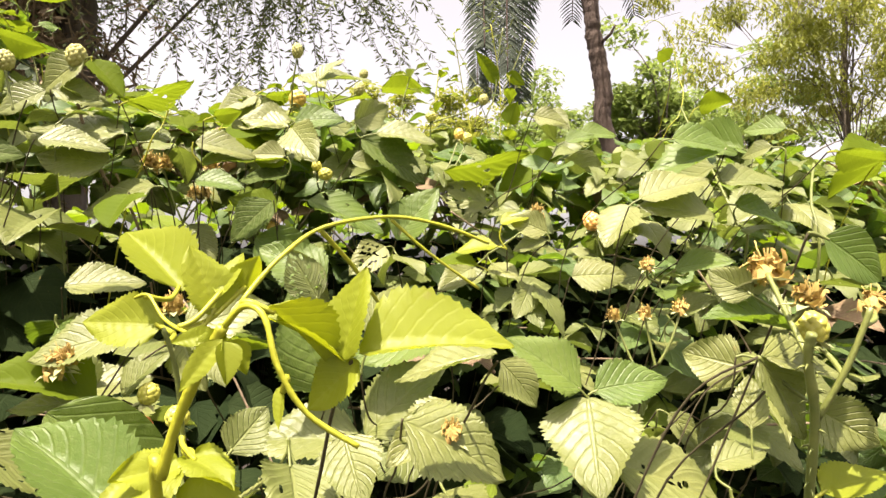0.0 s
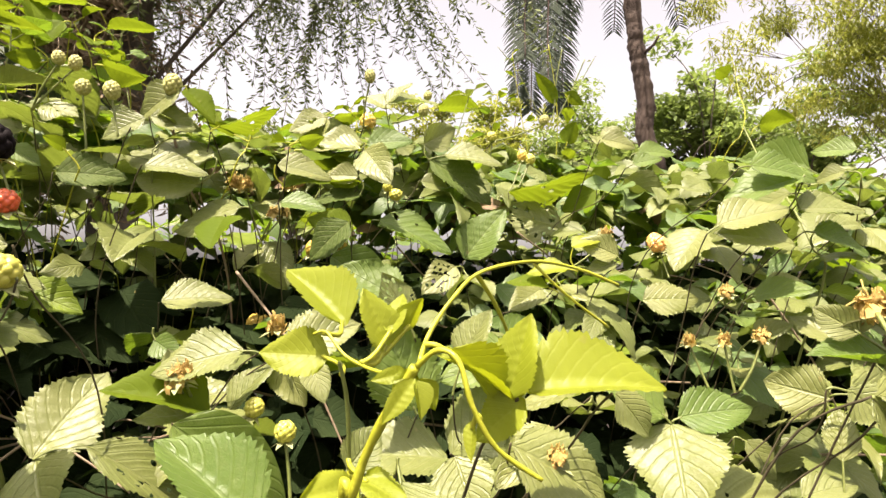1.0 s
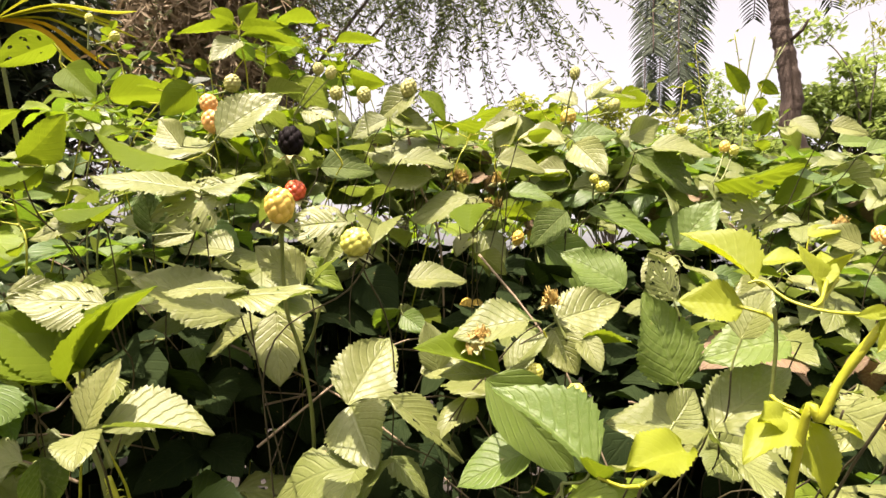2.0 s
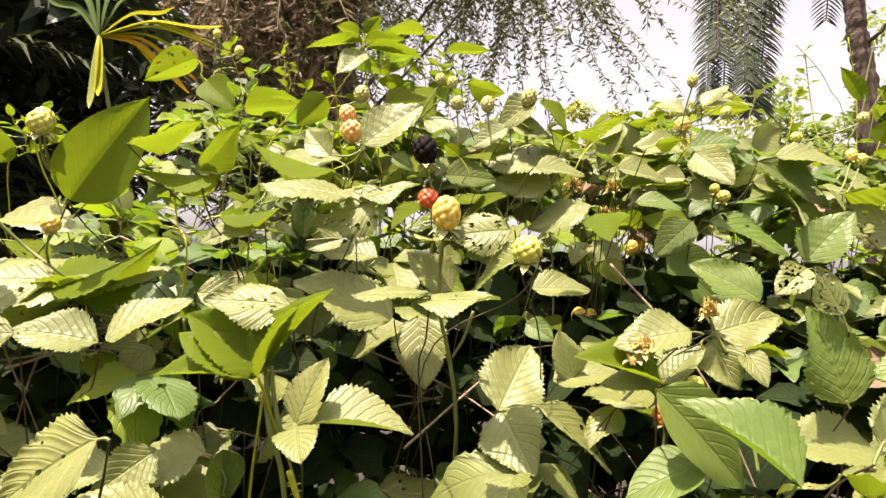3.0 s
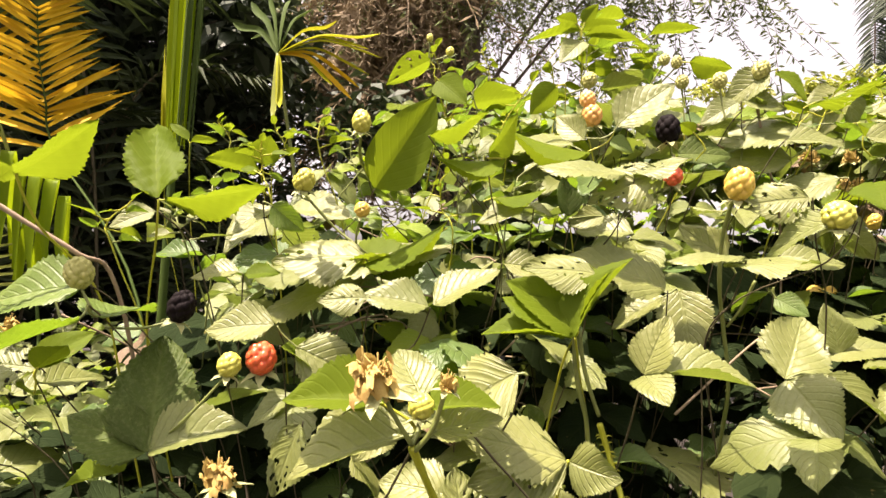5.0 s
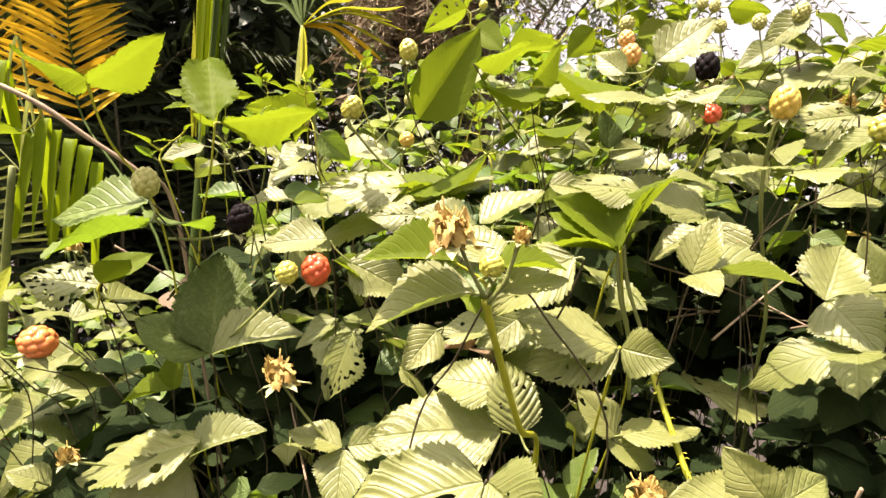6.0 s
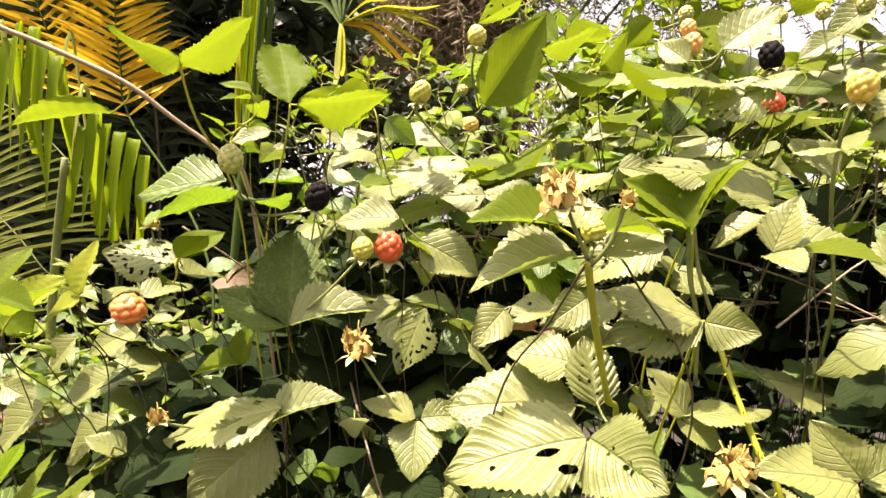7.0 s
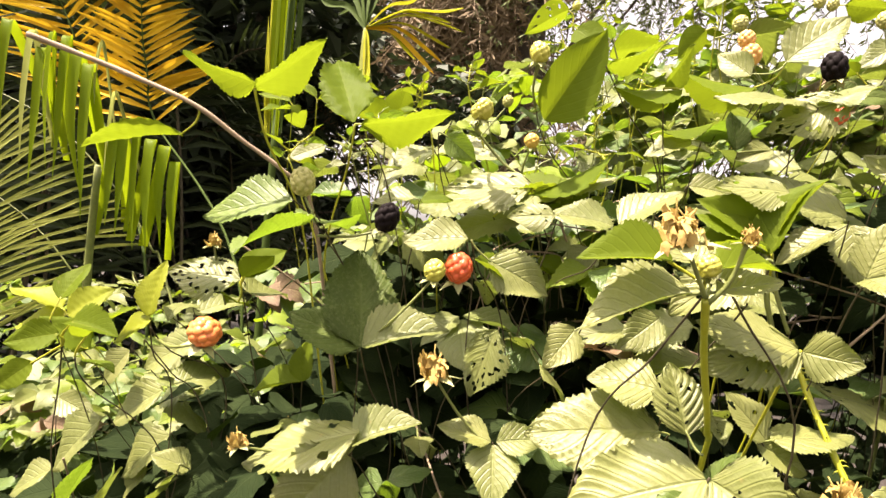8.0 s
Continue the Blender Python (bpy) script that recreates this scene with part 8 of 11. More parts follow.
c = shoot('bramble shoot with pale dusty-green toothed leaves', 'cane', 0.5, [(0.3635, 0.5954, 1.3268), (0.3452, 0.6006, 1.3055), (0.3052, 0.6120, 1.2547)], False)
leaf(c, (0.3534, 0.5905, 1.3305), (0.2819, 0.5557, 1.3006), 0.0578, 12, 'oval', 'pale', (0.3635, 0.5954, 1.3268))
leaf(c, (0.3609, 0.6008, 1.3168), (0.3282, 0.6696, 1.3159), 0.0523, -23, 'folded', 'pale', (0.3635, 0.5954, 1.3268))
leaf(c, (0.3639, 0.5899, 1.3181), (0.3676, 0.5279, 1.2905), 0.0455, -10, 'droop', 'pale', (0.3635, 0.5954, 1.3268))
c = shoot('bramble shoot with fresh light-green leaf', 'young', 0.7, [(0.4015, 0.9029, 1.5014), (0.3957, 0.9242, 1.4744), (0.3838, 0.9682, 1.4269)], False)
leaf(c, (0.4132, 0.9035, 1.5124), (0.4653, 0.9061, 1.5257), 0.0441, 44, 'broad', 'fresh', (0.4015, 0.9029, 1.5014))
c = shoot('bramble shoot with insect-eaten mid-green toothed leaves', 'cane', 0.5, [(0.4063, 0.6411, 1.4032), (0.3903, 0.6660, 1.3750), (0.3566, 0.7182, 1.3061)], False)
leaf(c, (0.3977, 0.6492, 1.4131), (0.3630, 0.6819, 1.4206), 0.0328, 56, 'oval', 'green', (0.4063, 0.6411, 1.4032))
leaf(c, (0.4074, 0.6469, 1.3912), (0.4149, 0.6850, 1.3851), 0.0245, -4, 'broad_holes', 'green', (0.4063, 0.6411, 1.4032))
leaf(c, (0.4007, 0.6388, 1.3958), (0.3676, 0.6250, 1.3940), 0.0250, 0, 'broad_bitten', 'green', (0.4063, 0.6411, 1.4032))
c = shoot('bramble shoot with fresh light-green leaf', 'young', 0.6, [(0.4107, 0.9879, 1.6055), (0.4089, 1.0070, 1.5775), (0.4052, 1.0446, 1.5161)], False)
leaf(c, (0.4011, 0.9877, 1.6207), (0.3810, 0.9871, 1.6357), 0.0367, -32, 'narrow', 'fresh', (0.4107, 0.9879, 1.6055))
c = shoot('bramble shoot with insect-eaten mid-green toothed leaves', 'cane', 0.5, [(0.4172, 0.7559, 1.4016), (0.4158, 0.7696, 1.3728), (0.4084, 0.8411, 1.3296)], False)
leaf(c, (0.4083, 0.7628, 1.4137), (0.3395, 0.8170, 1.4454), 0.0577, 56, 'folded', 'green', (0.4172, 0.7559, 1.4016))
leaf(c, (0.4139, 0.7509, 1.3985), (0.3766, 0.6946, 1.3991), 0.0433, 16, 'oval_holes', 'green', (0.4172, 0.7559, 1.4016))
c = shoot('bramble shoot with fresh light-green toothed leaves', 'young', 0.7, [(0.4278, 0.5385, 1.3610), (0.4199, 0.5636, 1.3348), (0.4080, 0.6015, 1.2492)], False)
leaf(c, (0.4172, 0.5338, 1.3660), (0.3619, 0.5093, 1.3504), 0.0425, 40, 'oval', 'fresh', (0.4278, 0.5385, 1.3610))
leaf(c, (0.4252, 0.5432, 1.3542), (0.3998, 0.5892, 1.3287), 0.0371, -11, 'broad', 'fresh', (0.4278, 0.5385, 1.3610))
leaf(c, (0.4277, 0.5325, 1.3571), (0.4272, 0.4862, 1.3619), 0.0320, 13, 'folded', 'fresh', (0.4278, 0.5385, 1.3610))
c = shoot('bramble shoot with pale dusty-green leaf', 'cane', 0.5, [(-0.4143, 0.1062, 1.0752), (-0.4295, 0.1171, 1.0511), (-0.4552, 0.1356, 0.9800)], False)
leaf(c, (-0.4187, 0.1030, 1.0767), (-0.4778, 0.0601, 1.0735), 0.0526, 49, 'pleated', 'pale', (-0.4143, 0.1062, 1.0752))
c = shoot('bramble shoot with insect-eaten pale dusty-green toothed leaves', 'cane', 0.5, [(-0.3735, 0.0049, 1.0911), (-0.3858, 0.0140, 1.0693), (-0.4292, 0.0461, 1.0295)], False)
leaf(c, (-0.3745, 0.0042, 1.0902), (-0.4169, -0.0263, 1.0759), 0.0390, 42, 'broad_bitten', 'pale', (-0.3735, 0.0049, 1.0911))
leaf(c, (-0.3731, 0.0052, 1.0903), (-0.3435, -0.0082, 1.0841), 0.0312, -60, 'broad_holes', 'pale', (-0.3735, 0.0049, 1.0911))
c = shoot('bramble shoot with insect-eaten pale dusty-green toothed leaves', 'young', 0.8, [(-0.3558, 0.1001, 1.1314), (-0.3663, 0.1177, 1.1086), (-0.3993, 0.1731, 1.0125)], False)
leaf(c, (-0.3564, 0.0996, 1.1313), (-0.3934, 0.0729, 1.1212), 0.0336, 49, 'pleated_holes', 'pale', (-0.3558, 0.1001, 1.1314))
leaf(c, (-0.3569, 0.0992, 1.1318), (-0.3959, 0.0707, 1.1441), 0.0359, 36, 'flat', 'pale', (-0.3558, 0.1001, 1.1314))
leaf(c, (-0.3551, 0.1006, 1.1309), (-0.3312, 0.0959, 1.1286), 0.0234, -83, 'broad', 'pale', (-0.3558, 0.1001, 1.1314))
c = shoot('bramble shoot with pale dusty-green toothed leaves', 'cane', 0.5, [(-0.2903, 0.1132, 1.0678), (-0.2892, 0.1398, 1.0415), (-0.2865, 0.2091, 0.9676)], False)
leaf(c, (-0.2916, 0.1122, 1.0676), (-0.3265, 0.0868, 1.0732), 0.0313, 42, 'broad', 'pale', (-0.2903, 0.1132, 1.0678))
leaf(c, (-0.2904, 0.1131, 1.0697), (-0.3093, 0.1061, 1.0917), 0.0241, 96, 'broad', 'pale', (-0.2903, 0.1132, 1.0678))
leaf(c, (-0.2893, 0.1139, 1.0686), (-0.2683, 0.1491, 1.0794), 0.0234, -45, 'oval', 'pale', (-0.2903, 0.1132, 1.0678))
c = shoot('bramble shoot with pale dusty-green leaf', 'cane', 0.5, [(-0.4837, 0.1404, 1.1218), (-0.5006, 0.1479, 1.0956), (-0.5563, 0.1726, 1.0305)], False)
leaf(c, (-0.4868, 0.1382, 1.1215), (-0.4953, 0.1145, 1.0972), 0.0260, 56, 'broad', 'pale', (-0.4837, 0.1404, 1.1218))
c = shoot('bramble shoot with insect-eaten pale dusty-green toothed leaves', 'cane', 0.5, [(-0.4526, 0.1629, 1.1226), (-0.4616, 0.1774, 1.1036), (-0.4809, 0.2086, 1.0412)], False)
leaf(c, (-0.4590, 0.1583, 1.1242), (-0.4897, 0.1362, 1.1170), 0.0277, 37, 'oval_bitten', 'pale', (-0.4526, 0.1629, 1.1226))
leaf(c, (-0.4418, 0.1707, 1.1335), (-0.4579, 0.1432, 1.1125), 0.0268, 64, 'oval', 'pale', (-0.4526, 0.1629, 1.1226))
c = shoot('bramble shoot with insect-eaten pale dusty-green toothed leaves', 'cane', 0.5, [(-0.3811, 0.0130, 1.1570), (-0.4024, 0.0257, 1.1278), (-0.4371, 0.0463, 1.0805)], False)
leaf(c, (-0.3852, 0.0101, 1.1566), (-0.4196, -0.0148, 1.1448), 0.0318, 25, 'folded', 'pale', (-0.3811, 0.0130, 1.1570))
leaf(c, (-0.3915, 0.0053, 1.1682), (-0.4205, -0.0159, 1.1711), 0.0259, 37, 'folded', 'fresh', (-0.3811, 0.0130, 1.1570))
leaf(c, (-0.3776, 0.0156, 1.1580), (-0.3571, 0.0303, 1.1659), 0.0190, -34, 'oval_holes', 'pale', (-0.3811, 0.0130, 1.1570))
leaf(c, (-0.3789, 0.0144, 1.1667), (-0.3578, 0.0297, 1.1709), 0.0190, -26, 'folded', 'fresh', (-0.3811, 0.0130, 1.1570))
c = shoot('bramble shoot with fresh light-green toothed leaves', 'young', 0.8, [(-0.3816, 0.1854, 1.1828), (-0.3983, 0.2038, 1.1558), (-0.4175, 0.2250, 1.0826)], False)
leaf(c, (-0.3817, 0.1853, 1.1846), (-0.4169, 0.1592, 1.2144), 0.0382, 67, 'folded', 'fresh', (-0.3816, 0.1854, 1.1828))
leaf(c, (-0.3817, 0.1853, 1.1846), (-0.3604, 0.1999, 1.2335), 0.0398, -6, 'folded', 'fresh', (-0.3816, 0.1854, 1.1828))
c = shoot('bramble shoot with insect-eaten pale dusty-green toothed leaves', 'cane', 0.5, [(-0.3784, 0.1718, 1.0663), (-0.3656, 0.1925, 1.0394), (-0.3301, 0.2497, 0.9696)], False)
leaf(c, (-0.3765, 0.1732, 1.0676), (-0.3954, 0.1590, 1.0952), 0.0262, 63, 'oval_bitten', 'pale', (-0.3784, 0.1718, 1.0663))
leaf(c, (-0.3809, 0.1700, 1.0654), (-0.3531, 0.1904, 1.0501), 0.0271, -49, 'oval', 'pale', (-0.3784, 0.1718, 1.0663))
leaf(c, (-0.3737, 0.1752, 1.0678), (-0.3338, 0.2040, 1.0761), 0.0360, -14, 'flat', 'pale', (-0.3784, 0.1718, 1.0663))
c = shoot('bramble shoot with insect-eaten pale dusty-green leaf', 'cane', 0.5, [(-0.3699, 0.3052, 1.0809), (-0.3791, 0.3179, 1.0521), (-0.4142, 0.3665, 1.0066)], False)
leaf(c, (-0.3663, 0.3078, 1.0813), (-0.2920, 0.3620, 1.0672), 0.0670, -16, 'flat_holes', 'pale', (-0.3699, 0.3052, 1.0809))
c = shoot('bramble shoot with pale dusty-green leaf', 'cane', 0.5, [(-0.3252, 0.3377, 1.0770), (-0.3217, 0.3564, 1.0543), (-0.3159, 0.3868, 1.0063)], False)
leaf(c, (-0.3190, 0.3421, 1.0826), (-0.2899, 0.3630, 1.0953), 0.0274, -16, 'oval', 'pale', (-0.3252, 0.3377, 1.0770))
c = shoot('bramble shoot with dark green toothed leaves', 'cane', 0.5, [(-0.5880, 0.0388, 1.1006), (-0.5985, 0.0600, 1.0717), (-0.6299, 0.1237, 1.0038)], False)
leaf(c, (-0.5881, 0.0387, 1.1017), (-0.6183, 0.0622, 1.1684), 0.0542, 2, 'pleated', 'dark', (-0.5880, 0.0388, 1.1006))
leaf(c, (-0.5889, 0.0381, 1.1013), (-0.6262, 0.0107, 1.1234), 0.0369, 51, 'oval', 'dark', (-0.5880, 0.0388, 1.1006))
leaf(c, (-0.5872, 0.0394, 1.1018), (-0.5446, 0.0699, 1.1222), 0.0405, -33, 'folded', 'pale', (-0.5880, 0.0388, 1.1006))
c = shoot('bramble shoot with insect-eaten pale dusty-green toothed leaves', 'cane', 0.5, [(-0.5707, 0.0174, 1.0434), (-0.5831, 0.0384, 1.0168), (-0.6101, 0.0841, 0.9610)], False)
leaf(c, (-0.5660, 0.0206, 1.0566), (-0.6224, -0.0200, 1.0352), 0.0524, 16, 'flat_bitten', 'pale', (-0.5707, 0.0174, 1.0434))
leaf(c, (-0.5701, 0.0179, 1.0418), (-0.5885, -0.0209, 1.0048), 0.0500, 68, 'pleated', 'pale', (-0.5707, 0.0174, 1.0434))
leaf(c, (-0.5699, 0.0179, 1.0485), (-0.5386, 0.0403, 1.0692), 0.0315, -27, 'folded', 'pale', (-0.5707, 0.0174, 1.0434))
c = shoot('bramble shoot with pale dusty-green toothed leaves', 'cane', 0.5, [(-0.5086, 0.0776, 1.0525), (-0.5149, 0.1048, 1.0308), (-0.5223, 0.1365, 0.9764)], False)
leaf(c, (-0.5095, 0.0769, 1.0531), (-0.5358, 0.0576, 1.0634), 0.0247, 29, 'oval', 'pale', (-0.5086, 0.0776, 1.0525))
leaf(c, (-0.5085, 0.0777, 1.0515), (-0.4946, 0.0583, 1.0254), 0.0311, 2, 'broad', 'pale', (-0.5086, 0.0776, 1.0525))
leaf(c, (-0.5067, 0.0790, 1.0534), (-0.4826, 0.0964, 1.0585), 0.0217, -52, 'oval', 'pale', (-0.5086, 0.0776, 1.0525))
c = shoot('bramble shoot with insect-eaten pale dusty-green leaf', 'cane', 0.5, [(-0.5199, 0.0944, 1.1207), (-0.5330, 0.1017, 1.0935), (-0.5909, 0.1342, 1.0472)], False)
leaf(c, (-0.5212, 0.0935, 1.1188), (-0.5343, 0.0847, 1.0745), 0.0338, 53, 'flat_lace', 'pale', (-0.5199, 0.0944, 1.1207))
c = shoot('bramble shoot with fresh light-green toothed leaves', 'young', 0.8, [(-0.6351, 0.0632, 1.2546), (-0.6464, 0.0699, 1.2266), (-0.7023, 0.1030, 1.1419)], False)
leaf(c, (-0.6358, 0.0626, 1.2558), (-0.6887, 0.0856, 1.3252), 0.0378, 23, 'broad', 'fresh', (-0.6351, 0.0632, 1.2546))
leaf(c, (-0.6318, 0.0656, 1.2545), (-0.5761, 0.1059, 1.2615), 0.0497, -166, 'oval', 'fresh', (-0.6351, 0.0632, 1.2546))
c = shoot('bramble shoot with fresh light-green toothed leaves', 'young', 0.8, [(-0.6391, -0.0187, 1.2588), (-0.6473, -0.0009, 1.2299), (-0.6711, 0.0505, 1.1807)], False)
leaf(c, (-0.6387, -0.0184, 1.2616), (-0.6780, -0.0471, 1.2732), 0.0360, 165, 'oval', 'fresh', (-0.6391, -0.0187, 1.2588))
leaf(c, (-0.6391, -0.0186, 1.2581), (-0.6018, 0.0079, 1.2874), 0.0391, -172, 'oval', 'fresh', (-0.6391, -0.0187, 1.2588))
c = shoot('bramble shoot with fresh light-green toothed leaves', 'cane', 0.5, [(-0.6954, 0.0829, 1.0529), (-0.7080, 0.0943, 1.0233), (-0.7546, 0.1368, 0.9817)], False)
leaf(c, (-0.6961, 0.0824, 1.0528), (-0.6943, 0.0831, 1.0875), 0.0250, -82, 'oval', 'fresh', (-0.6954, 0.0829, 1.0529))
leaf(c, (-0.6968, 0.0818, 1.0523), (-0.7300, 0.0579, 1.0445), 0.0300, 21, 'folded', 'fresh', (-0.6954, 0.0829, 1.0529))
c = shoot('bramble shoot with pale dusty-green leaf', 'cane', 0.5, [(-0.8536, 0.0812, 1.0625), (-0.8569, 0.1030, 1.0423), (-0.8656, 0.1602, 0.9911)], False)
leaf(c, (-0.8557, 0.0796, 1.0612), (-0.8999, 0.0480, 1.0337), 0.0438, 54, 'broad', 'pale', (-0.8536, 0.0812, 1.0625))
c = shoot('bramble shoot with insect-eaten pale dusty-green leaf', 'cane', 0.5, [(-0.7150, 0.0342, 1.1340), (-0.7223, 0.0556, 1.1077), (-0.7414, 0.1119, 1.0303)], False)
leaf(c, (-0.7171, 0.0327, 1.1338), (-0.7643, -0.0017, 1.1380), 0.0422, 46, 'flat_lace', 'pale', (-0.7150, 0.0342, 1.1340))
c = shoot('bramble shoot with mid-green leaf', 'cane', 0.5, [(-0.6630, 0.0353, 1.1958), (-0.6600, 0.0621, 1.1740), (-0.6522, 0.1323, 1.0848)], False)
leaf(c, (-0.6636, 0.0349, 1.1950), (-0.7181, -0.0045, 1.1841), 0.0490, 45, 'oval', 'green', (-0.6630, 0.0353, 1.1958))
c = shoot('bramble shoot with insect-eaten pale dusty-green toothed leaves', 'cane', 0.5, [(-0.5475, 0.1779, 1.2220), (-0.5516, 0.2011, 1.2013), (-0.5642, 0.2725, 1.1202)], False)
leaf(c, (-0.5487, 0.1769, 1.2241), (-0.6053, 0.1360, 1.2187), 0.0504, 41, 'flat_holes', 'pale', (-0.5475, 0.1779, 1.2220))
leaf(c, (-0.5495, 0.1765, 1.2177), (-0.4945, 0.2159, 1.2456), 0.0527, -168, 'folded', 'fresh', (-0.5475, 0.1779, 1.2220))
c = shoot('bramble shoot with pale dusty-green toothed leaves', 'cane', 0.5, [(-0.5466, 0.0939, 1.1760), (-0.5479, 0.1076, 1.1561), (-0.5521, 0.1532, 1.1104)], False)
leaf(c, (-0.5485, 0.0925, 1.1766), (-0.5843, 0.0665, 1.1735), 0.0320, 48, 'oval', 'pale', (-0.5466, 0.0939, 1.1760))
leaf(c, (-0.5365, 0.1014, 1.1628), (-0.5014, 0.1272, 1.1443), 0.0341, -62, 'broad', 'pale', (-0.5466, 0.0939, 1.1760))
c = shoot('bramble shoot with insect-eaten pale dusty-green leaf', 'cane', 0.5, [(-0.5002, 0.1272, 1.1969), (-0.5107, 0.1374, 1.1776), (-0.5580, 0.1833, 1.0914)], False)
leaf(c, (-0.5017, 0.1261, 1.1964), (-0.5280, 0.1071, 1.1939), 0.0234, 55, 'flat_holes', 'pale', (-0.5002, 0.1272, 1.1969))
c = shoot('bramble shoot with pale dusty-green toothed leaves', 'cane', 0.5, [(-0.3324, 0.1435, 1.1681), (-0.3437, 0.1674, 1.1390), (-0.3689, 0.2207, 1.0507)], False)
leaf(c, (-0.3329, 0.1432, 1.1688), (-0.3231, 0.1456, 1.1998), 0.0235, -65, 'oval', 'pale', (-0.3324, 0.1435, 1.1681))
leaf(c, (-0.3268, 0.1458, 1.1690), (-0.2838, 0.1637, 1.1725), 0.0336, -16, 'folded', 'pale', (-0.3324, 0.1435, 1.1681))
leaf(c, (-0.3329, 0.1433, 1.1680), (-0.3171, 0.1228, 1.1615), 0.0211, -21, 'oval', 'pale', (-0.3324, 0.1435, 1.1681))
c = shoot('bramble shoot with fresh light-green leaf', 'cane', 0.5, [(-0.5443, 0.1796, 1.2755), (-0.5659, 0.1881, 1.2563), (-0.6354, 0.2156, 1.2093)], False)
leaf(c, (-0.5436, 0.1798, 1.2767), (-0.4995, 0.1942, 1.3487), 0.0471, -117, 'smooth', 'fresh', (-0.5443, 0.1796, 1.2755))
c = shoot('bramble shoot with pale dusty-green leaf', 'cane', 0.5, [(-0.5305, 0.2099, 1.2233), (-0.5321, 0.2285, 1.1971), (-0.5369, 0.2824, 1.1187)], False)
leaf(c, (-0.5317, 0.2092, 1.2261), (-0.6560, 0.1577, 1.2117), 0.0974, 19, 'flat', 'pale', (-0.5305, 0.2099, 1.2233))
c = shoot('bramble shoot with pale dusty-green toothed leaves', 'cane', 0.5, [(-0.5538, 0.2010, 1.2056), (-0.5571, 0.2141, 1.1811), (-0.5710, 0.2688, 1.1231)], False)
leaf(c, (-0.5609, 0.1981, 1.2063), (-0.6502, 0.1622, 1.1765), 0.0725, 25, 'flat', 'pale', (-0.5538, 0.2010, 1.2056))
leaf(c, (-0.5613, 0.1973, 1.2167), (-0.4986, 0.2224, 1.2389), 0.0512, -32, 'flat', 'pale', (-0.5538, 0.2010, 1.2056))
c = shoot('bramble shoot with fresh light-green leaf', 'cane', 0.5, [(-0.5891, 0.1864, 1.1996), (-0.5876, 0.2050, 1.1757), (-0.5824, 0.2701, 1.0818)], False)
leaf(c, (-0.5821, 0.1892, 1.2056), (-0.5160, 0.2154, 1.2337), 0.0551, -20, 'folded', 'fresh', (-0.5891, 0.1864, 1.1996))
c = shoot('bramble shoot with pale dusty-green toothed leaves', 'cane', 0.5, [(-0.5989, 0.3722, 1.1884), (-0.5978, 0.4011, 1.1613), (-0.5968, 0.4256, 1.0851)], False)
leaf(c, (-0.6000, 0.3716, 1.1895), (-0.6757, 0.3385, 1.2108), 0.0614, 24, 'oval', 'pale', (-0.5989, 0.3722, 1.1884))
leaf(c, (-0.5967, 0.3731, 1.1874), (-0.5469, 0.3912, 1.2389), 0.0532, -48, 'folded', 'pale', (-0.5989, 0.3722, 1.1884))
c = shoot('bramble shoot with pale dusty-green leaf', 'cane', 0.5, [(-0.5529, 0.3911, 1.1936), (-0.5615, 0.4098, 1.1668), (-0.5812, 0.4524, 1.0785)], False)
leaf(c, (-0.5458, 0.3939, 1.1991), (-0.5010, 0.4118, 1.2150), 0.0366, -48, 'oval', 'pale', (-0.5529, 0.3911, 1.1936))
c = shoot('bramble shoot with fresh light-green toothed leaves', 'young', 0.8, [(-0.3796, 0.1740, 1.1799), (-0.3825, 0.1926, 1.1559), (-0.3895, 0.2376, 1.0781)], False)
leaf(c, (-0.3799, 0.1739, 1.1799), (-0.3645, 0.1778, 1.2245), 0.0341, -36, 'folded', 'fresh', (-0.3796, 0.1740, 1.1799))
leaf(c, (-0.3814, 0.1731, 1.1816), (-0.4185, 0.1562, 1.2051), 0.0339, 40, 'oval', 'fresh', (-0.3796, 0.1740, 1.1799))
leaf(c, (-0.3813, 0.1733, 1.1792), (-0.4310, 0.1521, 1.1850), 0.0391, 24, 'folded', 'fresh', (-0.3796, 0.1740, 1.1799))
c = shoot('bramble shoot with pale dusty-green leaf', 'cane', 0.5, [(-0.5750, 0.3836, 1.1647), (-0.5789, 0.4004, 1.1365), (-0.5900, 0.4486, 1.0735)], False)
leaf(c, (-0.5777, 0.3824, 1.1656), (-0.6310, 0.3602, 1.1619), 0.0417, 34, 'oval', 'pale', (-0.5750, 0.3836, 1.1647))
c = shoot('bramble shoot with insect-eaten pale dusty-green leaf', 'cane', 0.5, [(-0.3669, 0.0747, 1.1723), (-0.3773, 0.0823, 1.1514), (-0.4241, 0.1164, 1.0723)], False)
leaf(c, (-0.3709, 0.0730, 1.1731), (-0.4078, 0.0590, 1.1465), 0.0343, 55, 'broad_holes', 'pale', (-0.3669, 0.0747, 1.1723))
c = shoot('bramble shoot with pale dusty-green toothed leaves', 'cane', 0.5, [(-0.4222, 0.1938, 1.1243), (-0.4229, 0.2075, 1.0945), (-0.4258, 0.2674, 1.0318)], False)
leaf(c, (-0.4261, 0.1919, 1.1291), (-0.4788, 0.1705, 1.1151), 0.0421, 36, 'pleated', 'pale', (-0.4222, 0.1938, 1.1243))
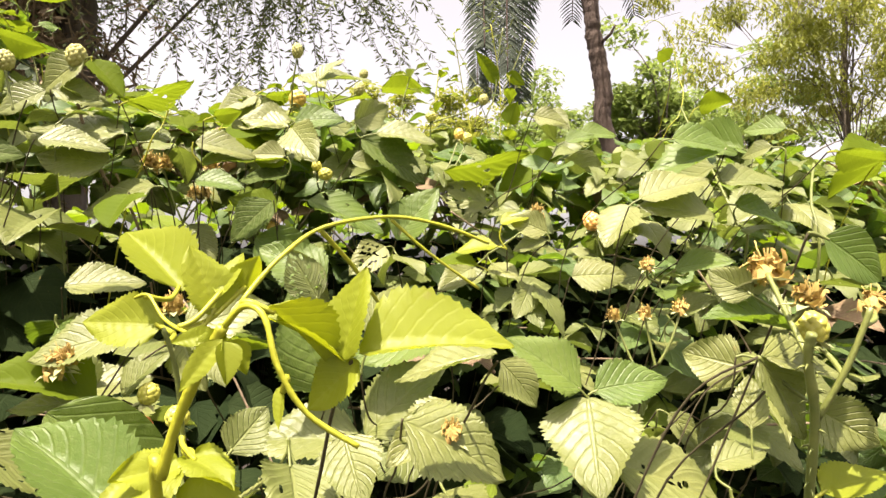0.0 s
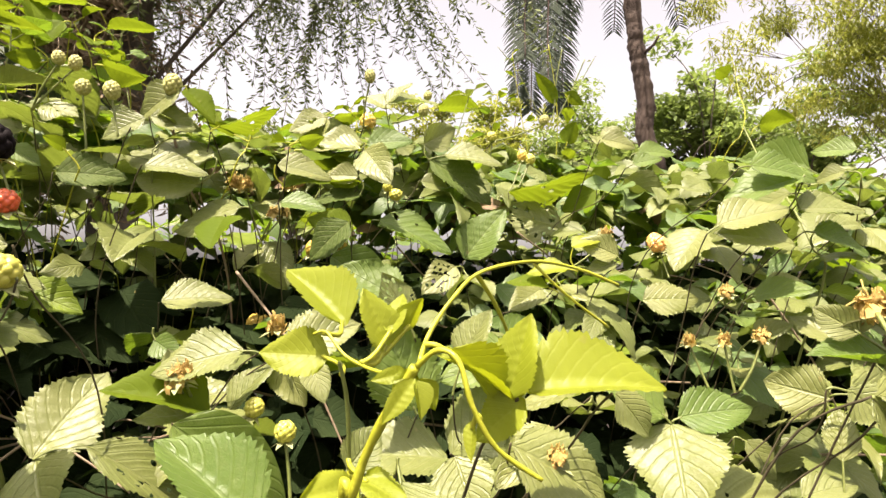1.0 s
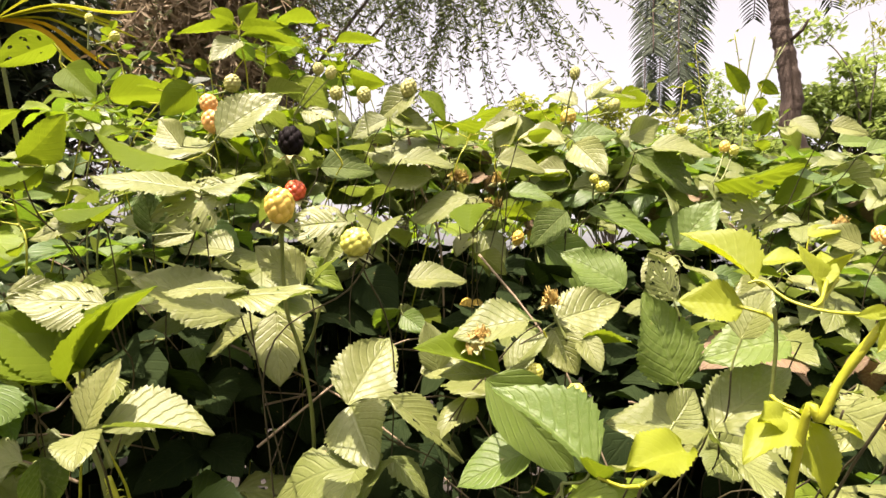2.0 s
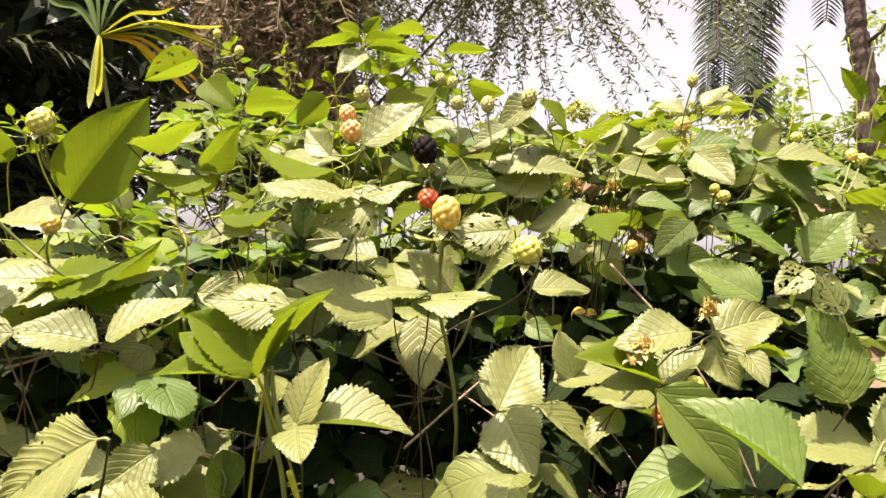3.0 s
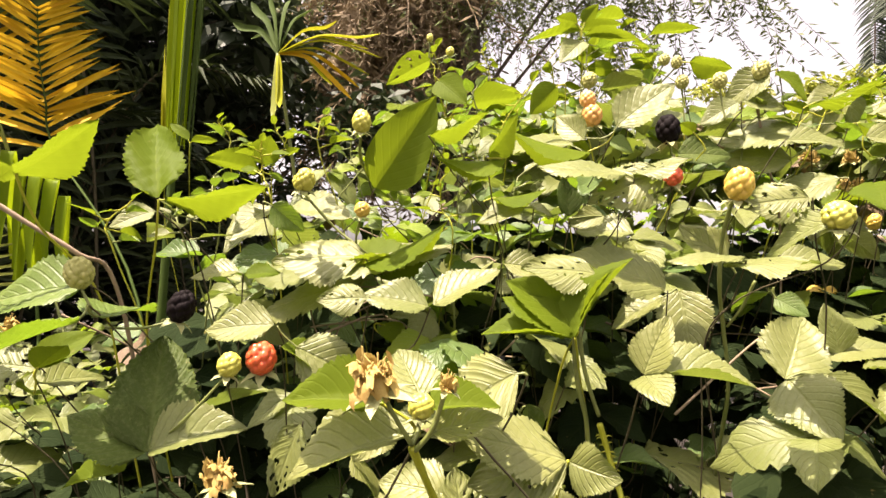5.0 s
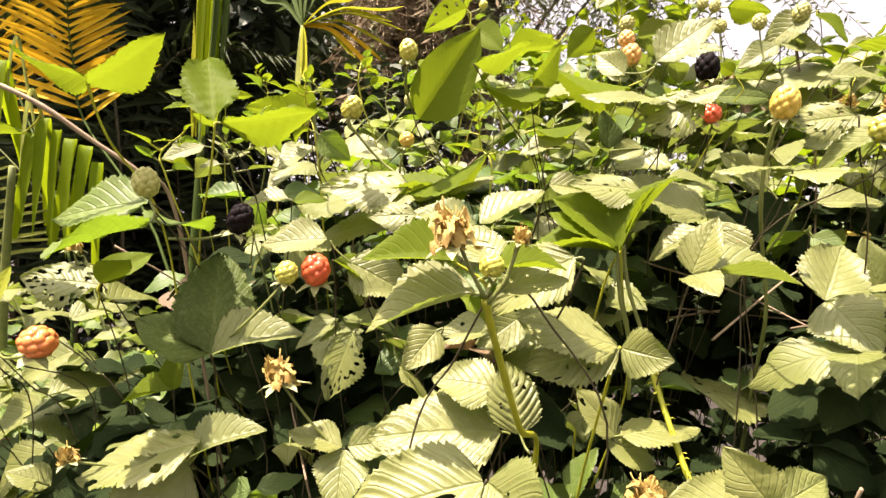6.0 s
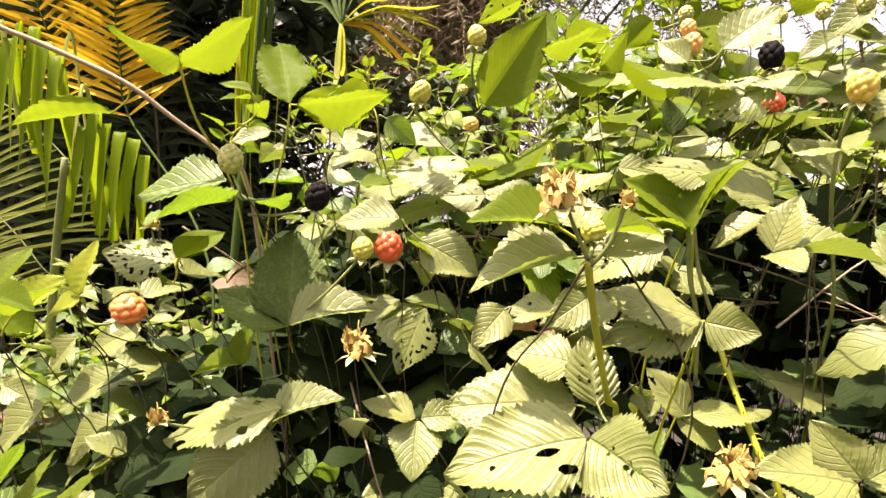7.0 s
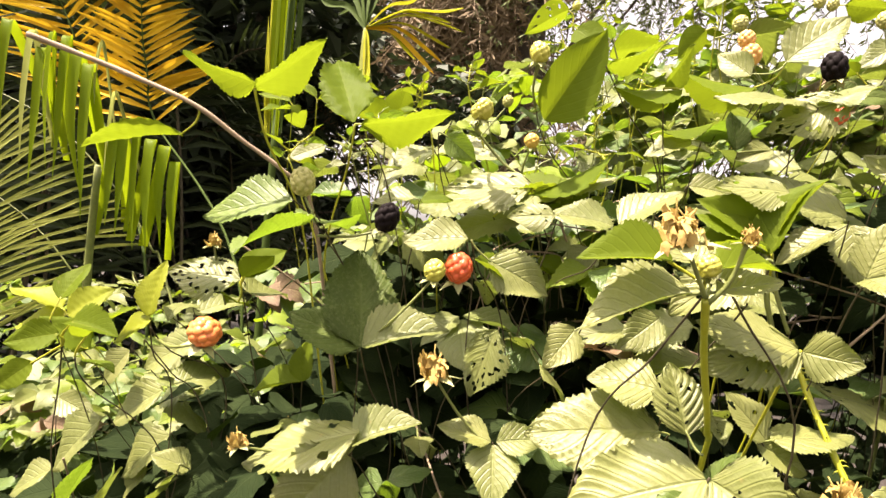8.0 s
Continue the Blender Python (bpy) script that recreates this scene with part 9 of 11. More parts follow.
leaf(c, (-0.4174, 0.1955, 1.1308), (-0.4159, 0.1983, 1.0932), 0.0271, -77, 'smooth', 'dark', (-0.4222, 0.1938, 1.1243))
leaf(c, (-0.4144, 0.1983, 1.1043), (-0.4846, 0.1697, 1.0870), 0.0560, 11, 'oval', 'pale', (-0.4222, 0.1938, 1.1243))
c = shoot('bramble shoot with pale dusty-green leaf', 'cane', 0.5, [(-0.3460, 0.2709, 1.2097), (-0.3499, 0.2894, 1.1906), (-0.3661, 0.3652, 1.1284)], False)
leaf(c, (-0.3475, 0.2703, 1.2104), (-0.4082, 0.2431, 1.2380), 0.0518, 42, 'broad', 'pale', (-0.3460, 0.2709, 1.2097))
c = shoot('bramble shoot with pale dusty-green leaf', 'cane', 0.5, [(-0.3044, 0.2875, 1.2244), (-0.3133, 0.3116, 1.2062), (-0.3278, 0.3512, 1.1493)], False)
leaf(c, (-0.3100, 0.2848, 1.2324), (-0.3386, 0.2713, 1.2584), 0.0295, 67, 'oval', 'pale', (-0.3044, 0.2875, 1.2244))
c = shoot('bramble shoot with insect-eaten pale dusty-green toothed leaves', 'cane', 0.5, [(-0.2920, 0.1964, 1.2303), (-0.3001, 0.2149, 1.2061), (-0.3196, 0.2596, 1.1671)], False)
leaf(c, (-0.2929, 0.1959, 1.2317), (-0.3308, 0.1801, 1.2297), 0.0296, 10, 'flat', 'pale', (-0.2920, 0.1964, 1.2303))
leaf(c, (-0.3029, 0.1920, 1.2262), (-0.2577, 0.2107, 1.2330), 0.0355, -17, 'flat_holes', 'pale', (-0.2920, 0.1964, 1.2303))
c = shoot('bramble shoot with pale dusty-green toothed leaves', 'cane', 0.5, [(-0.3474, 0.3150, 1.2113), (-0.3500, 0.3347, 1.1923), (-0.3570, 0.3878, 1.1346)], False)
leaf(c, (-0.3462, 0.3156, 1.2101), (-0.3308, 0.2964, 1.1619), 0.0430, -22, 'oval', 'pale', (-0.3474, 0.3150, 1.2113))
leaf(c, (-0.3563, 0.3117, 1.2043), (-0.3946, 0.2970, 1.1793), 0.0346, 31, 'oval', 'pale', (-0.3474, 0.3150, 1.2113))
c = shoot('bramble shoot with insect-eaten pale dusty-green toothed leaves', 'cane', 0.5, [(-0.2728, 0.2867, 1.1552), (-0.2514, 0.3065, 1.1311), (-0.2110, 0.3438, 1.0920)], False)
leaf(c, (-0.2735, 0.2864, 1.1558), (-0.2621, 0.3284, 1.2003), 0.0446, -28, 'broad', 'pale', (-0.2728, 0.2867, 1.1552))
leaf(c, (-0.2717, 0.2872, 1.1552), (-0.2447, 0.2582, 1.1292), 0.0431, -42, 'broad', 'pale', (-0.2728, 0.2867, 1.1552))
leaf(c, (-0.2496, 0.2962, 1.1605), (-0.1973, 0.3204, 1.1225), 0.0380, -29, 'narrow_holes', 'pale', (-0.2728, 0.2867, 1.1552))
c = shoot('bramble shoot with pale dusty-green toothed leaves', 'cane', 0.5, [(-0.2505, 0.3753, 1.1631), (-0.2669, 0.3863, 1.1343), (-0.3165, 0.4196, 1.0644)], False)
leaf(c, (-0.2518, 0.3747, 1.1648), (-0.2022, 0.3948, 1.1789), 0.0399, -30, 'oval', 'pale', (-0.2505, 0.3753, 1.1631))
leaf(c, (-0.2383, 0.3803, 1.1666), (-0.2481, 0.3739, 1.2055), 0.0292, 93, 'oval', 'pale', (-0.2505, 0.3753, 1.1631))
c = shoot('bramble shoot with pale dusty-green toothed leaves', 'cane', 0.5, [(-0.1745, 0.2876, 1.1831), (-0.1717, 0.3108, 1.1648), (-0.1684, 0.3389, 1.0769)], False)
leaf(c, (-0.1751, 0.2873, 1.1837), (-0.2215, 0.2666, 1.2039), 0.0394, 30, 'folded', 'fresh', (-0.1745, 0.2876, 1.1831))
leaf(c, (-0.1757, 0.2871, 1.1830), (-0.2093, 0.2728, 1.1853), 0.0264, 25, 'oval', 'pale', (-0.1745, 0.2876, 1.1831))
c = shoot('bramble shoot with pale dusty-green leaf', 'cane', 0.5, [(-0.1518, 0.2952, 1.2155), (-0.1763, 0.3061, 1.1930), (-0.2391, 0.3340, 1.0956)], False)
leaf(c, (-0.1590, 0.2922, 1.2171), (-0.2028, 0.2742, 1.2086), 0.0346, 40, 'oval', 'pale', (-0.1518, 0.2952, 1.2155))
c = shoot('bramble shoot with pale dusty-green leaf', 'cane', 0.5, [(-0.1726, 0.3070, 1.1792), (-0.1699, 0.3324, 1.1594), (-0.1626, 0.4008, 1.0723)], False)
leaf(c, (-0.1727, 0.3068, 1.1813), (-0.1510, 0.3143, 1.2097), 0.0263, -30, 'oval', 'pale', (-0.1726, 0.3070, 1.1792))
c = shoot('bramble shoot with pale dusty-green toothed leaves', 'cane', 0.5, [(-0.1516, 0.3139, 1.2091), (-0.1811, 0.3180, 1.1860), (-0.2117, 0.3223, 1.1328)], False)
leaf(c, (-0.1447, 0.3166, 1.2151), (-0.1030, 0.3332, 1.2328), 0.0347, -52, 'broad', 'pale', (-0.1516, 0.3139, 1.2091))
leaf(c, (-0.1452, 0.3166, 1.2115), (-0.1307, 0.3076, 1.1839), 0.0282, -69, 'broad', 'pale', (-0.1516, 0.3139, 1.2091))
leaf(c, (-0.1381, 0.3205, 1.1961), (-0.0975, 0.3368, 1.2096), 0.0329, -1, 'folded', 'fresh', (-0.1516, 0.3139, 1.2091))
c = shoot('bramble shoot with mid-green leaf', 'cane', 0.5, [(-0.1708, 0.5062, 1.2790), (-0.1668, 0.5262, 1.2530), (-0.1583, 0.5691, 1.2116)], False)
leaf(c, (-0.1683, 0.5073, 1.2781), (-0.1105, 0.5342, 1.2324), 0.0565, -76, 'smooth', 'green', (-0.1708, 0.5062, 1.2790))
c = shoot('bramble shoot with pale dusty-green leaf', 'cane', 0.5, [(-0.1375, 0.5222, 1.2414), (-0.1392, 0.5354, 1.2126), (-0.1462, 0.5905, 1.1283)], False)
leaf(c, (-0.1327, 0.5245, 1.2384), (-0.1065, 0.5375, 1.2057), 0.0316, -82, 'oval', 'pale', (-0.1375, 0.5222, 1.2414))
c = shoot('bramble shoot with mid-green leaf', 'cane', 0.5, [(-0.1780, 0.2553, 1.1861), (-0.1770, 0.2708, 1.1582), (-0.1747, 0.3060, 1.0685)], False)
leaf(c, (-0.1777, 0.2555, 1.1852), (-0.1242, 0.2811, 1.1324), 0.0437, -68, 'smooth', 'green', (-0.1780, 0.2553, 1.1861))
c = shoot('bramble shoot with mid-green leaf', 'cane', 0.5, [(-0.1463, 0.2708, 1.1459), (-0.1550, 0.2845, 1.1166), (-0.1978, 0.3515, 1.0840)], False)
leaf(c, (-0.1531, 0.2681, 1.1457), (-0.1928, 0.2525, 1.1275), 0.0334, 29, 'smooth', 'green', (-0.1463, 0.2708, 1.1459))
c = shoot('bramble shoot with pale dusty-green leaf', 'cane', 0.5, [(-0.2830, 0.4197, 1.2358), (-0.2905, 0.4330, 1.2146), (-0.3179, 0.4818, 1.1306)], False)
leaf(c, (-0.2812, 0.4204, 1.2369), (-0.2318, 0.4408, 1.2429), 0.0388, -39, 'oval', 'pale', (-0.2830, 0.4197, 1.2358))
c = shoot('bramble shoot with insect-eaten pale dusty-green toothed leaves', 'cane', 0.5, [(-0.3674, 0.2517, 1.2877), (-0.3790, 0.2607, 1.2580), (-0.4273, 0.2980, 1.1856)], False)
leaf(c, (-0.3496, 0.2589, 1.2927), (-0.3969, 0.2402, 1.2707), 0.0399, 62, 'flat_lace', 'pale', (-0.3674, 0.2517, 1.2877))
leaf(c, (-0.3686, 0.2510, 1.2910), (-0.3316, 0.2658, 1.3043), 0.0303, -32, 'flat_holes', 'pale', (-0.3674, 0.2517, 1.2877))
leaf(c, (-0.3722, 0.2495, 1.2908), (-0.4298, 0.2247, 1.2986), 0.0455, 23, 'flat', 'pale', (-0.3674, 0.2517, 1.2877))
c = shoot('bramble shoot with insect-eaten pale dusty-green leaf', 'cane', 0.5, [(-0.2612, 0.2511, 1.2716), (-0.2587, 0.2644, 1.2459), (-0.2509, 0.3055, 1.1891)], False)
leaf(c, (-0.2631, 0.2503, 1.2715), (-0.3007, 0.2348, 1.2661), 0.0295, 61, 'flat_lace', 'pale', (-0.2612, 0.2511, 1.2716))
c = shoot('bramble shoot with pale dusty-green toothed leaves', 'cane', 0.5, [(-0.3964, 0.2989, 1.3353), (-0.4111, 0.3158, 1.3144), (-0.4608, 0.3728, 1.2412)], False)
leaf(c, (-0.3946, 0.2994, 1.3394), (-0.3546, 0.3141, 1.3779), 0.0413, -64, 'oval', 'pale', (-0.3964, 0.2989, 1.3353))
leaf(c, (-0.4178, 0.2903, 1.3290), (-0.4457, 0.2939, 1.3542), 0.0247, 75, 'oval', 'pale', (-0.3964, 0.2989, 1.3353))
leaf(c, (-0.4133, 0.2928, 1.3187), (-0.4755, 0.2661, 1.3267), 0.0490, 177, 'folded', 'fresh', (-0.3964, 0.2989, 1.3353))
c = shoot('bramble shoot with pale dusty-green toothed leaves', 'cane', 0.5, [(-0.3176, 0.4517, 1.3948), (-0.3175, 0.4684, 1.3680), (-0.3170, 0.5288, 1.3268)], False)
leaf(c, (-0.3201, 0.4507, 1.3935), (-0.3526, 0.4382, 1.3735), 0.0289, 63, 'oval', 'pale', (-0.3176, 0.4517, 1.3948))
leaf(c, (-0.3161, 0.4523, 1.3949), (-0.2780, 0.4687, 1.3898), 0.0300, -60, 'oval', 'pale', (-0.3176, 0.4517, 1.3948))
c = shoot('bramble shoot with dark green leaf', 'cane', 0.5, [(-0.3689, 0.4097, 1.3377), (-0.3795, 0.4155, 1.3147), (-0.4463, 0.4522, 1.2475)], False)
leaf(c, (-0.3669, 0.4105, 1.3378), (-0.3208, 0.4298, 1.3400), 0.0360, -61, 'oval', 'dark', (-0.3689, 0.4097, 1.3377))
c = shoot('bramble shoot with pale dusty-green toothed leaves', 'cane', 0.5, [(0.0188, 0.1968, 1.2179), (0.0123, 0.2188, 1.1992), (-0.0064, 0.2826, 1.1279)], False)
leaf(c, (0.0188, 0.1967, 1.2207), (-0.0176, 0.1969, 1.2144), 0.0266, 12, 'oval', 'pale', (0.0188, 0.1968, 1.2179))
leaf(c, (0.0199, 0.1968, 1.2179), (0.0340, 0.1973, 1.2027), 0.0149, -56, 'broad', 'pale', (0.0188, 0.1968, 1.2179))
c = shoot('bramble shoot with mid-green leaf', 'cane', 0.5, [(0.0856, 0.3280, 1.1724), (0.0867, 0.3461, 1.1508), (0.0888, 0.3788, 1.0854)], False)
leaf(c, (0.0794, 0.3279, 1.1804), (0.0384, 0.3267, 1.2129), 0.0377, 48, 'oval', 'green', (0.0856, 0.3280, 1.1724))
c = shoot('bramble shoot with pale dusty-green toothed leaves', 'cane', 0.5, [(0.0839, 0.3280, 1.1772), (0.0777, 0.3509, 1.1548), (0.0589, 0.4207, 1.0854)], False)
leaf(c, (0.0872, 0.3279, 1.1798), (0.1301, 0.3276, 1.1889), 0.0316, -48, 'oval', 'green', (0.0839, 0.3280, 1.1772))
leaf(c, (0.0833, 0.3280, 1.1759), (0.0774, 0.2825, 1.1398), 0.0520, -9, 'broad', 'pale', (0.0839, 0.3280, 1.1772))
c = shoot('bramble shoot with insect-eaten pale dusty-green leaf', 'cane', 0.5, [(0.0853, 0.3292, 1.1377), (0.0686, 0.3529, 1.1161), (0.0283, 0.4103, 1.0677)], False)
leaf(c, (0.0930, 0.3293, 1.1388), (0.1652, 0.3299, 1.1212), 0.0535, -27, 'broad_holes', 'pale', (0.0853, 0.3292, 1.1377))
c = shoot('bramble shoot with pale dusty-green leaf', 'cane', 0.5, [(0.1829, 0.3423, 1.1908), (0.1546, 0.3472, 1.1674), (0.1300, 0.3514, 1.0866)], False)
leaf(c, (0.1809, 0.3423, 1.1908), (0.1519, 0.3638, 1.1972), 0.0323, 80, 'broad', 'pale', (0.1829, 0.3423, 1.1908))
c = shoot('bramble shoot with pale dusty-green toothed leaves', 'cane', 0.5, [(0.1091, 0.1967, 1.2195), (0.0884, 0.2164, 1.1949), (0.0622, 0.2414, 1.1097)], False)
leaf(c, (0.1091, 0.1967, 1.2191), (0.1287, 0.1977, 1.1910), 0.0247, -62, 'oval', 'pale', (0.1091, 0.1967, 1.2195))
leaf(c, (0.1107, 0.1967, 1.2199), (0.1453, 0.1970, 1.2117), 0.0256, -26, 'oval', 'pale', (0.1091, 0.1967, 1.2195))
leaf(c, (0.1287, 0.1973, 1.2019), (0.1454, 0.1890, 1.1910), 0.0205, -83, 'oval', 'pale', (0.1091, 0.1967, 1.2195))
c = shoot('bramble shoot with bright yellow-green leaf', 'cane', 0.5, [(0.1238, 0.1985, 1.1667), (0.1175, 0.2115, 1.1428), (0.0945, 0.2592, 1.0727)], False)
leaf(c, (0.1312, 0.1984, 1.1726), (0.1537, 0.1981, 1.1812), 0.0173, -22, 'oval', 'young', (0.1238, 0.1985, 1.1667))
c = shoot('bramble shoot with pale dusty-green leaf', 'cane', 0.5, [(-0.0160, 0.2246, 1.1909), (-0.0191, 0.2373, 1.1688), (-0.0288, 0.2773, 1.1223)], False)
leaf(c, (-0.0156, 0.2246, 1.1900), (0.0271, 0.2253, 1.1695), 0.0341, -40, 'broad', 'pale', (-0.0160, 0.2246, 1.1909))
c = shoot('bramble shoot with pale dusty-green leaf', 'cane', 0.5, [(-0.0409, 0.2248, 1.1857), (-0.0377, 0.2540, 1.1644), (-0.0341, 0.2874, 1.0787)], False)
leaf(c, (-0.0391, 0.2248, 1.1846), (-0.0289, 0.2065, 1.1654), 0.0245, -21, 'broad', 'pale', (-0.0409, 0.2248, 1.1857))
c = shoot('bramble shoot with pale dusty-green leaf', 'cane', 0.5, [(-0.0885, 0.2211, 1.1690), (-0.0987, 0.2459, 1.1463), (-0.1192, 0.2961, 1.0713)], False)
leaf(c, (-0.0843, 0.2251, 1.1775), (-0.0722, 0.2364, 1.1933), 0.0196, -62, 'oval', 'pale', (-0.0885, 0.2211, 1.1690))
c = shoot('bramble shoot with pale dusty-green toothed leaves', 'cane', 0.5, [(0.1385, 0.2187, 1.2256), (0.1277, 0.2310, 1.1971), (0.0970, 0.2661, 1.1393)], False)
leaf(c, (0.1346, 0.2187, 1.2263), (0.1010, 0.2184, 1.2350), 0.0249, 21, 'folded', 'green', (0.1385, 0.2187, 1.2256))
leaf(c, (0.1193, 0.2182, 1.2400), (0.1053, 0.2252, 1.2495), 0.0152, 89, 'oval', 'pale', (0.1385, 0.2187, 1.2256))
c = shoot('bramble shoot with mid-green leaf', 'cane', 0.5, [(0.1406, 0.2173, 1.2637), (0.1385, 0.2316, 1.2368), (0.1330, 0.2692, 1.1700)], False)
leaf(c, (0.1472, 0.2174, 1.2622), (0.1716, 0.2180, 1.2452), 0.0214, -81, 'smooth', 'green', (0.1406, 0.2173, 1.2637))
c = shoot('bramble shoot with pale dusty-green leaf', 'cane', 0.5, [(0.1044, 0.4665, 1.2425), (0.0982, 0.4769, 1.2146), (0.0777, 0.5112, 1.1528)], False)
leaf(c, (0.1063, 0.4665, 1.2434), (0.1529, 0.4664, 1.2481), 0.0337, -57, 'pleated', 'pale', (0.1044, 0.4665, 1.2425))
c = shoot('bramble shoot with insect-eaten pale dusty-green toothed leaves', 'cane', 0.5, [(-0.0831, 0.5647, 1.3813), (-0.0893, 0.5864, 1.3546), (-0.0985, 0.6182, 1.2846)], False)
leaf(c, (-0.0819, 0.5647, 1.3807), (-0.0154, 0.5661, 1.3409), 0.0559, -48, 'oval_bitten', 'dark', (-0.0831, 0.5647, 1.3813))
leaf(c, (-0.0893, 0.5641, 1.3978), (-0.0543, 0.5843, 1.4209), 0.0330, -93, 'oval', 'pale', (-0.0831, 0.5647, 1.3813))
leaf(c, (-0.0671, 0.5645, 1.3864), (-0.0068, 0.5646, 1.3819), 0.0435, -38, 'oval', 'pale', (-0.0831, 0.5647, 1.3813))
c = shoot('bramble shoot with pale dusty-green leaf', 'cane', 0.5, [(-0.1461, 0.5326, 1.3863), (-0.1563, 0.5531, 1.3569), (-0.1733, 0.5871, 1.3196)], False)
leaf(c, (-0.1440, 0.5327, 1.3842), (-0.1137, 0.4954, 1.3486), 0.0376, -49, 'oval', 'pale', (-0.1461, 0.5326, 1.3863))
c = shoot('bramble shoot with insect-eaten fresh light-green leaf', 'cane', 0.5, [(0.0006, 0.5999, 1.3530), (0.0041, 0.6131, 1.3295), (0.0142, 0.6513, 1.2541)], False)
leaf(c, (0.0012, 0.5998, 1.3548), (0.0953, 0.5994, 1.3657), 0.0682, -164, 'oval_holes', 'fresh', (0.0006, 0.5999, 1.3530))
c = shoot('bramble shoot with insect-eaten pale dusty-green leaf', 'cane', 0.5, [(0.0667, 0.6013, 1.3096), (0.0639, 0.6291, 1.2908), (0.0580, 0.6867, 1.2110)], False)
leaf(c, (0.0591, 0.6012, 1.3151), (-0.0097, 0.6005, 1.3368), 0.0519, 60, 'flat_lace', 'pale', (0.0667, 0.6013, 1.3096))
c = shoot('bramble shoot with mid-green leaf', 'cane', 0.5, [(-0.0455, 0.5405, 1.2759), (-0.0516, 0.5653, 1.2543), (-0.0606, 0.6014, 1.2158)], False)
leaf(c, (-0.0444, 0.5405, 1.2781), (-0.0065, 0.5386, 1.3300), 0.0463, -68, 'oval', 'green', (-0.0455, 0.5405, 1.2759))
c = shoot('bramble shoot with insect-eaten mid-green leaf', 'cane', 0.5, [(-0.1364, 0.5391, 1.3150), (-0.1500, 0.5608, 1.2862), (-0.1765, 0.6032, 1.2271)], False)
leaf(c, (-0.1288, 0.5391, 1.3154), (-0.0552, 0.5400, 1.2900), 0.0561, -31, 'oval_holes', 'green', (-0.1364, 0.5391, 1.3150))
c = shoot('bramble shoot with pale dusty-green leaf', 'cane', 0.5, [(0.1880, 0.3921, 1.2857), (0.1848, 0.4085, 1.2652), (0.1693, 0.4874, 1.2204)], False)
leaf(c, (0.1887, 0.3921, 1.2861), (0.1360, 0.3917, 1.2979), 0.0389, 43, 'oval', 'pale', (0.1880, 0.3921, 1.2857))
c = shoot('bramble shoot with pale dusty-green leaf', 'cane', 0.5, [(0.1293, 0.3918, 1.2930), (0.1273, 0.4100, 1.2699), (0.1234, 0.4453, 1.1957)], False)
leaf(c, (0.1368, 0.3917, 1.2987), (0.1856, 0.3911, 1.3160), 0.0372, -40, 'oval', 'pale', (0.1293, 0.3918, 1.2930))
c = shoot('bramble shoot with pale dusty-green toothed leaves', 'cane', 0.5, [(0.2118, 0.4197, 1.3404), (0.2045, 0.4322, 1.3142), (0.1741, 0.4838, 1.2536)], False)
leaf(c, (0.2097, 0.4198, 1.3387), (0.1496, 0.4204, 1.3226), 0.0447, 30, 'oval', 'green', (0.2118, 0.4197, 1.3404))
leaf(c, (0.2063, 0.4206, 1.3150), (0.2570, 0.4205, 1.3184), 0.0366, -36, 'oval', 'pale', (0.2118, 0.4197, 1.3404))
c = shoot('bramble shoot with mid-green leaf', 'cane', 0.5, [(0.1637, 0.4195, 1.3452), (0.1512, 0.4379, 1.3255), (0.1102, 0.4984, 1.2691)], False)
leaf(c, (0.1716, 0.4195, 1.3471), (0.2232, 0.4197, 1.3404), 0.0374, -46, 'oval', 'green', (0.1637, 0.4195, 1.3452))
c = shoot('bramble shoot with mid-green leaf', 'cane', 0.5, [(0.2105, 0.4211, 1.2975), (0.1880, 0.4380, 1.2716), (0.1485, 0.4677, 1.2123)], False)
leaf(c, (0.2181, 0.4212, 1.2981), (0.2612, 0.4217, 1.2846), 0.0325, -43, 'oval', 'green', (0.2105, 0.4211, 1.2975))
c = shoot('bramble shoot with fresh light-green leaf', 'cane', 0.5, [(0.2873, 0.4197, 1.3369), (0.2784, 0.4442, 1.3154), (0.2561, 0.5058, 1.2704)], False)
leaf(c, (0.2950, 0.4198, 1.3378), (0.3331, 0.4202, 1.3277), 0.0283, -153, 'oval', 'fresh', (0.2873, 0.4197, 1.3369))
c = shoot('bramble shoot with bright yellow-green toothed leaves', 'cane', 0.5, [(-0.0203, 0.1258, 1.2295), (-0.0310, 0.1516, 1.2039), (-0.0445, 0.1840, 1.1311)], False)
leaf(c, (-0.0185, 0.1257, 1.2312), (0.0153, 0.1255, 1.2367), 0.0246, -30, 'folded', 'young', (-0.0203, 0.1258, 1.2295))
leaf(c, (-0.0223, 0.1258, 1.2295), (-0.0185, 0.1251, 1.2505), 0.0154, -60, 'oval', 'young', (-0.0203, 0.1258, 1.2295))
leaf(c, (-0.0215, 0.1258, 1.2292), (-0.0390, 0.1254, 1.2420), 0.0156, 16, 'folded', 'young', (-0.0203, 0.1258, 1.2295))
leaf(c, (-0.0185, 0.1258, 1.2295), (-0.0310, 0.1262, 1.2190), 0.0118, 63, 'oval', 'young', (-0.0203, 0.1258, 1.2295))
c = shoot('bramble shoot with pale dusty-green toothed leaves', 'cane', 0.5, [(-0.2598, 0.4611, 1.3596), (-0.2582, 0.4902, 1.3324), (-0.2568, 0.5167, 1.2794)], False)
leaf(c, (-0.2630, 0.4611, 1.3614), (-0.3476, 0.4608, 1.3679), 0.0611, 39, 'flat', 'pale', (-0.2598, 0.4611, 1.3596))
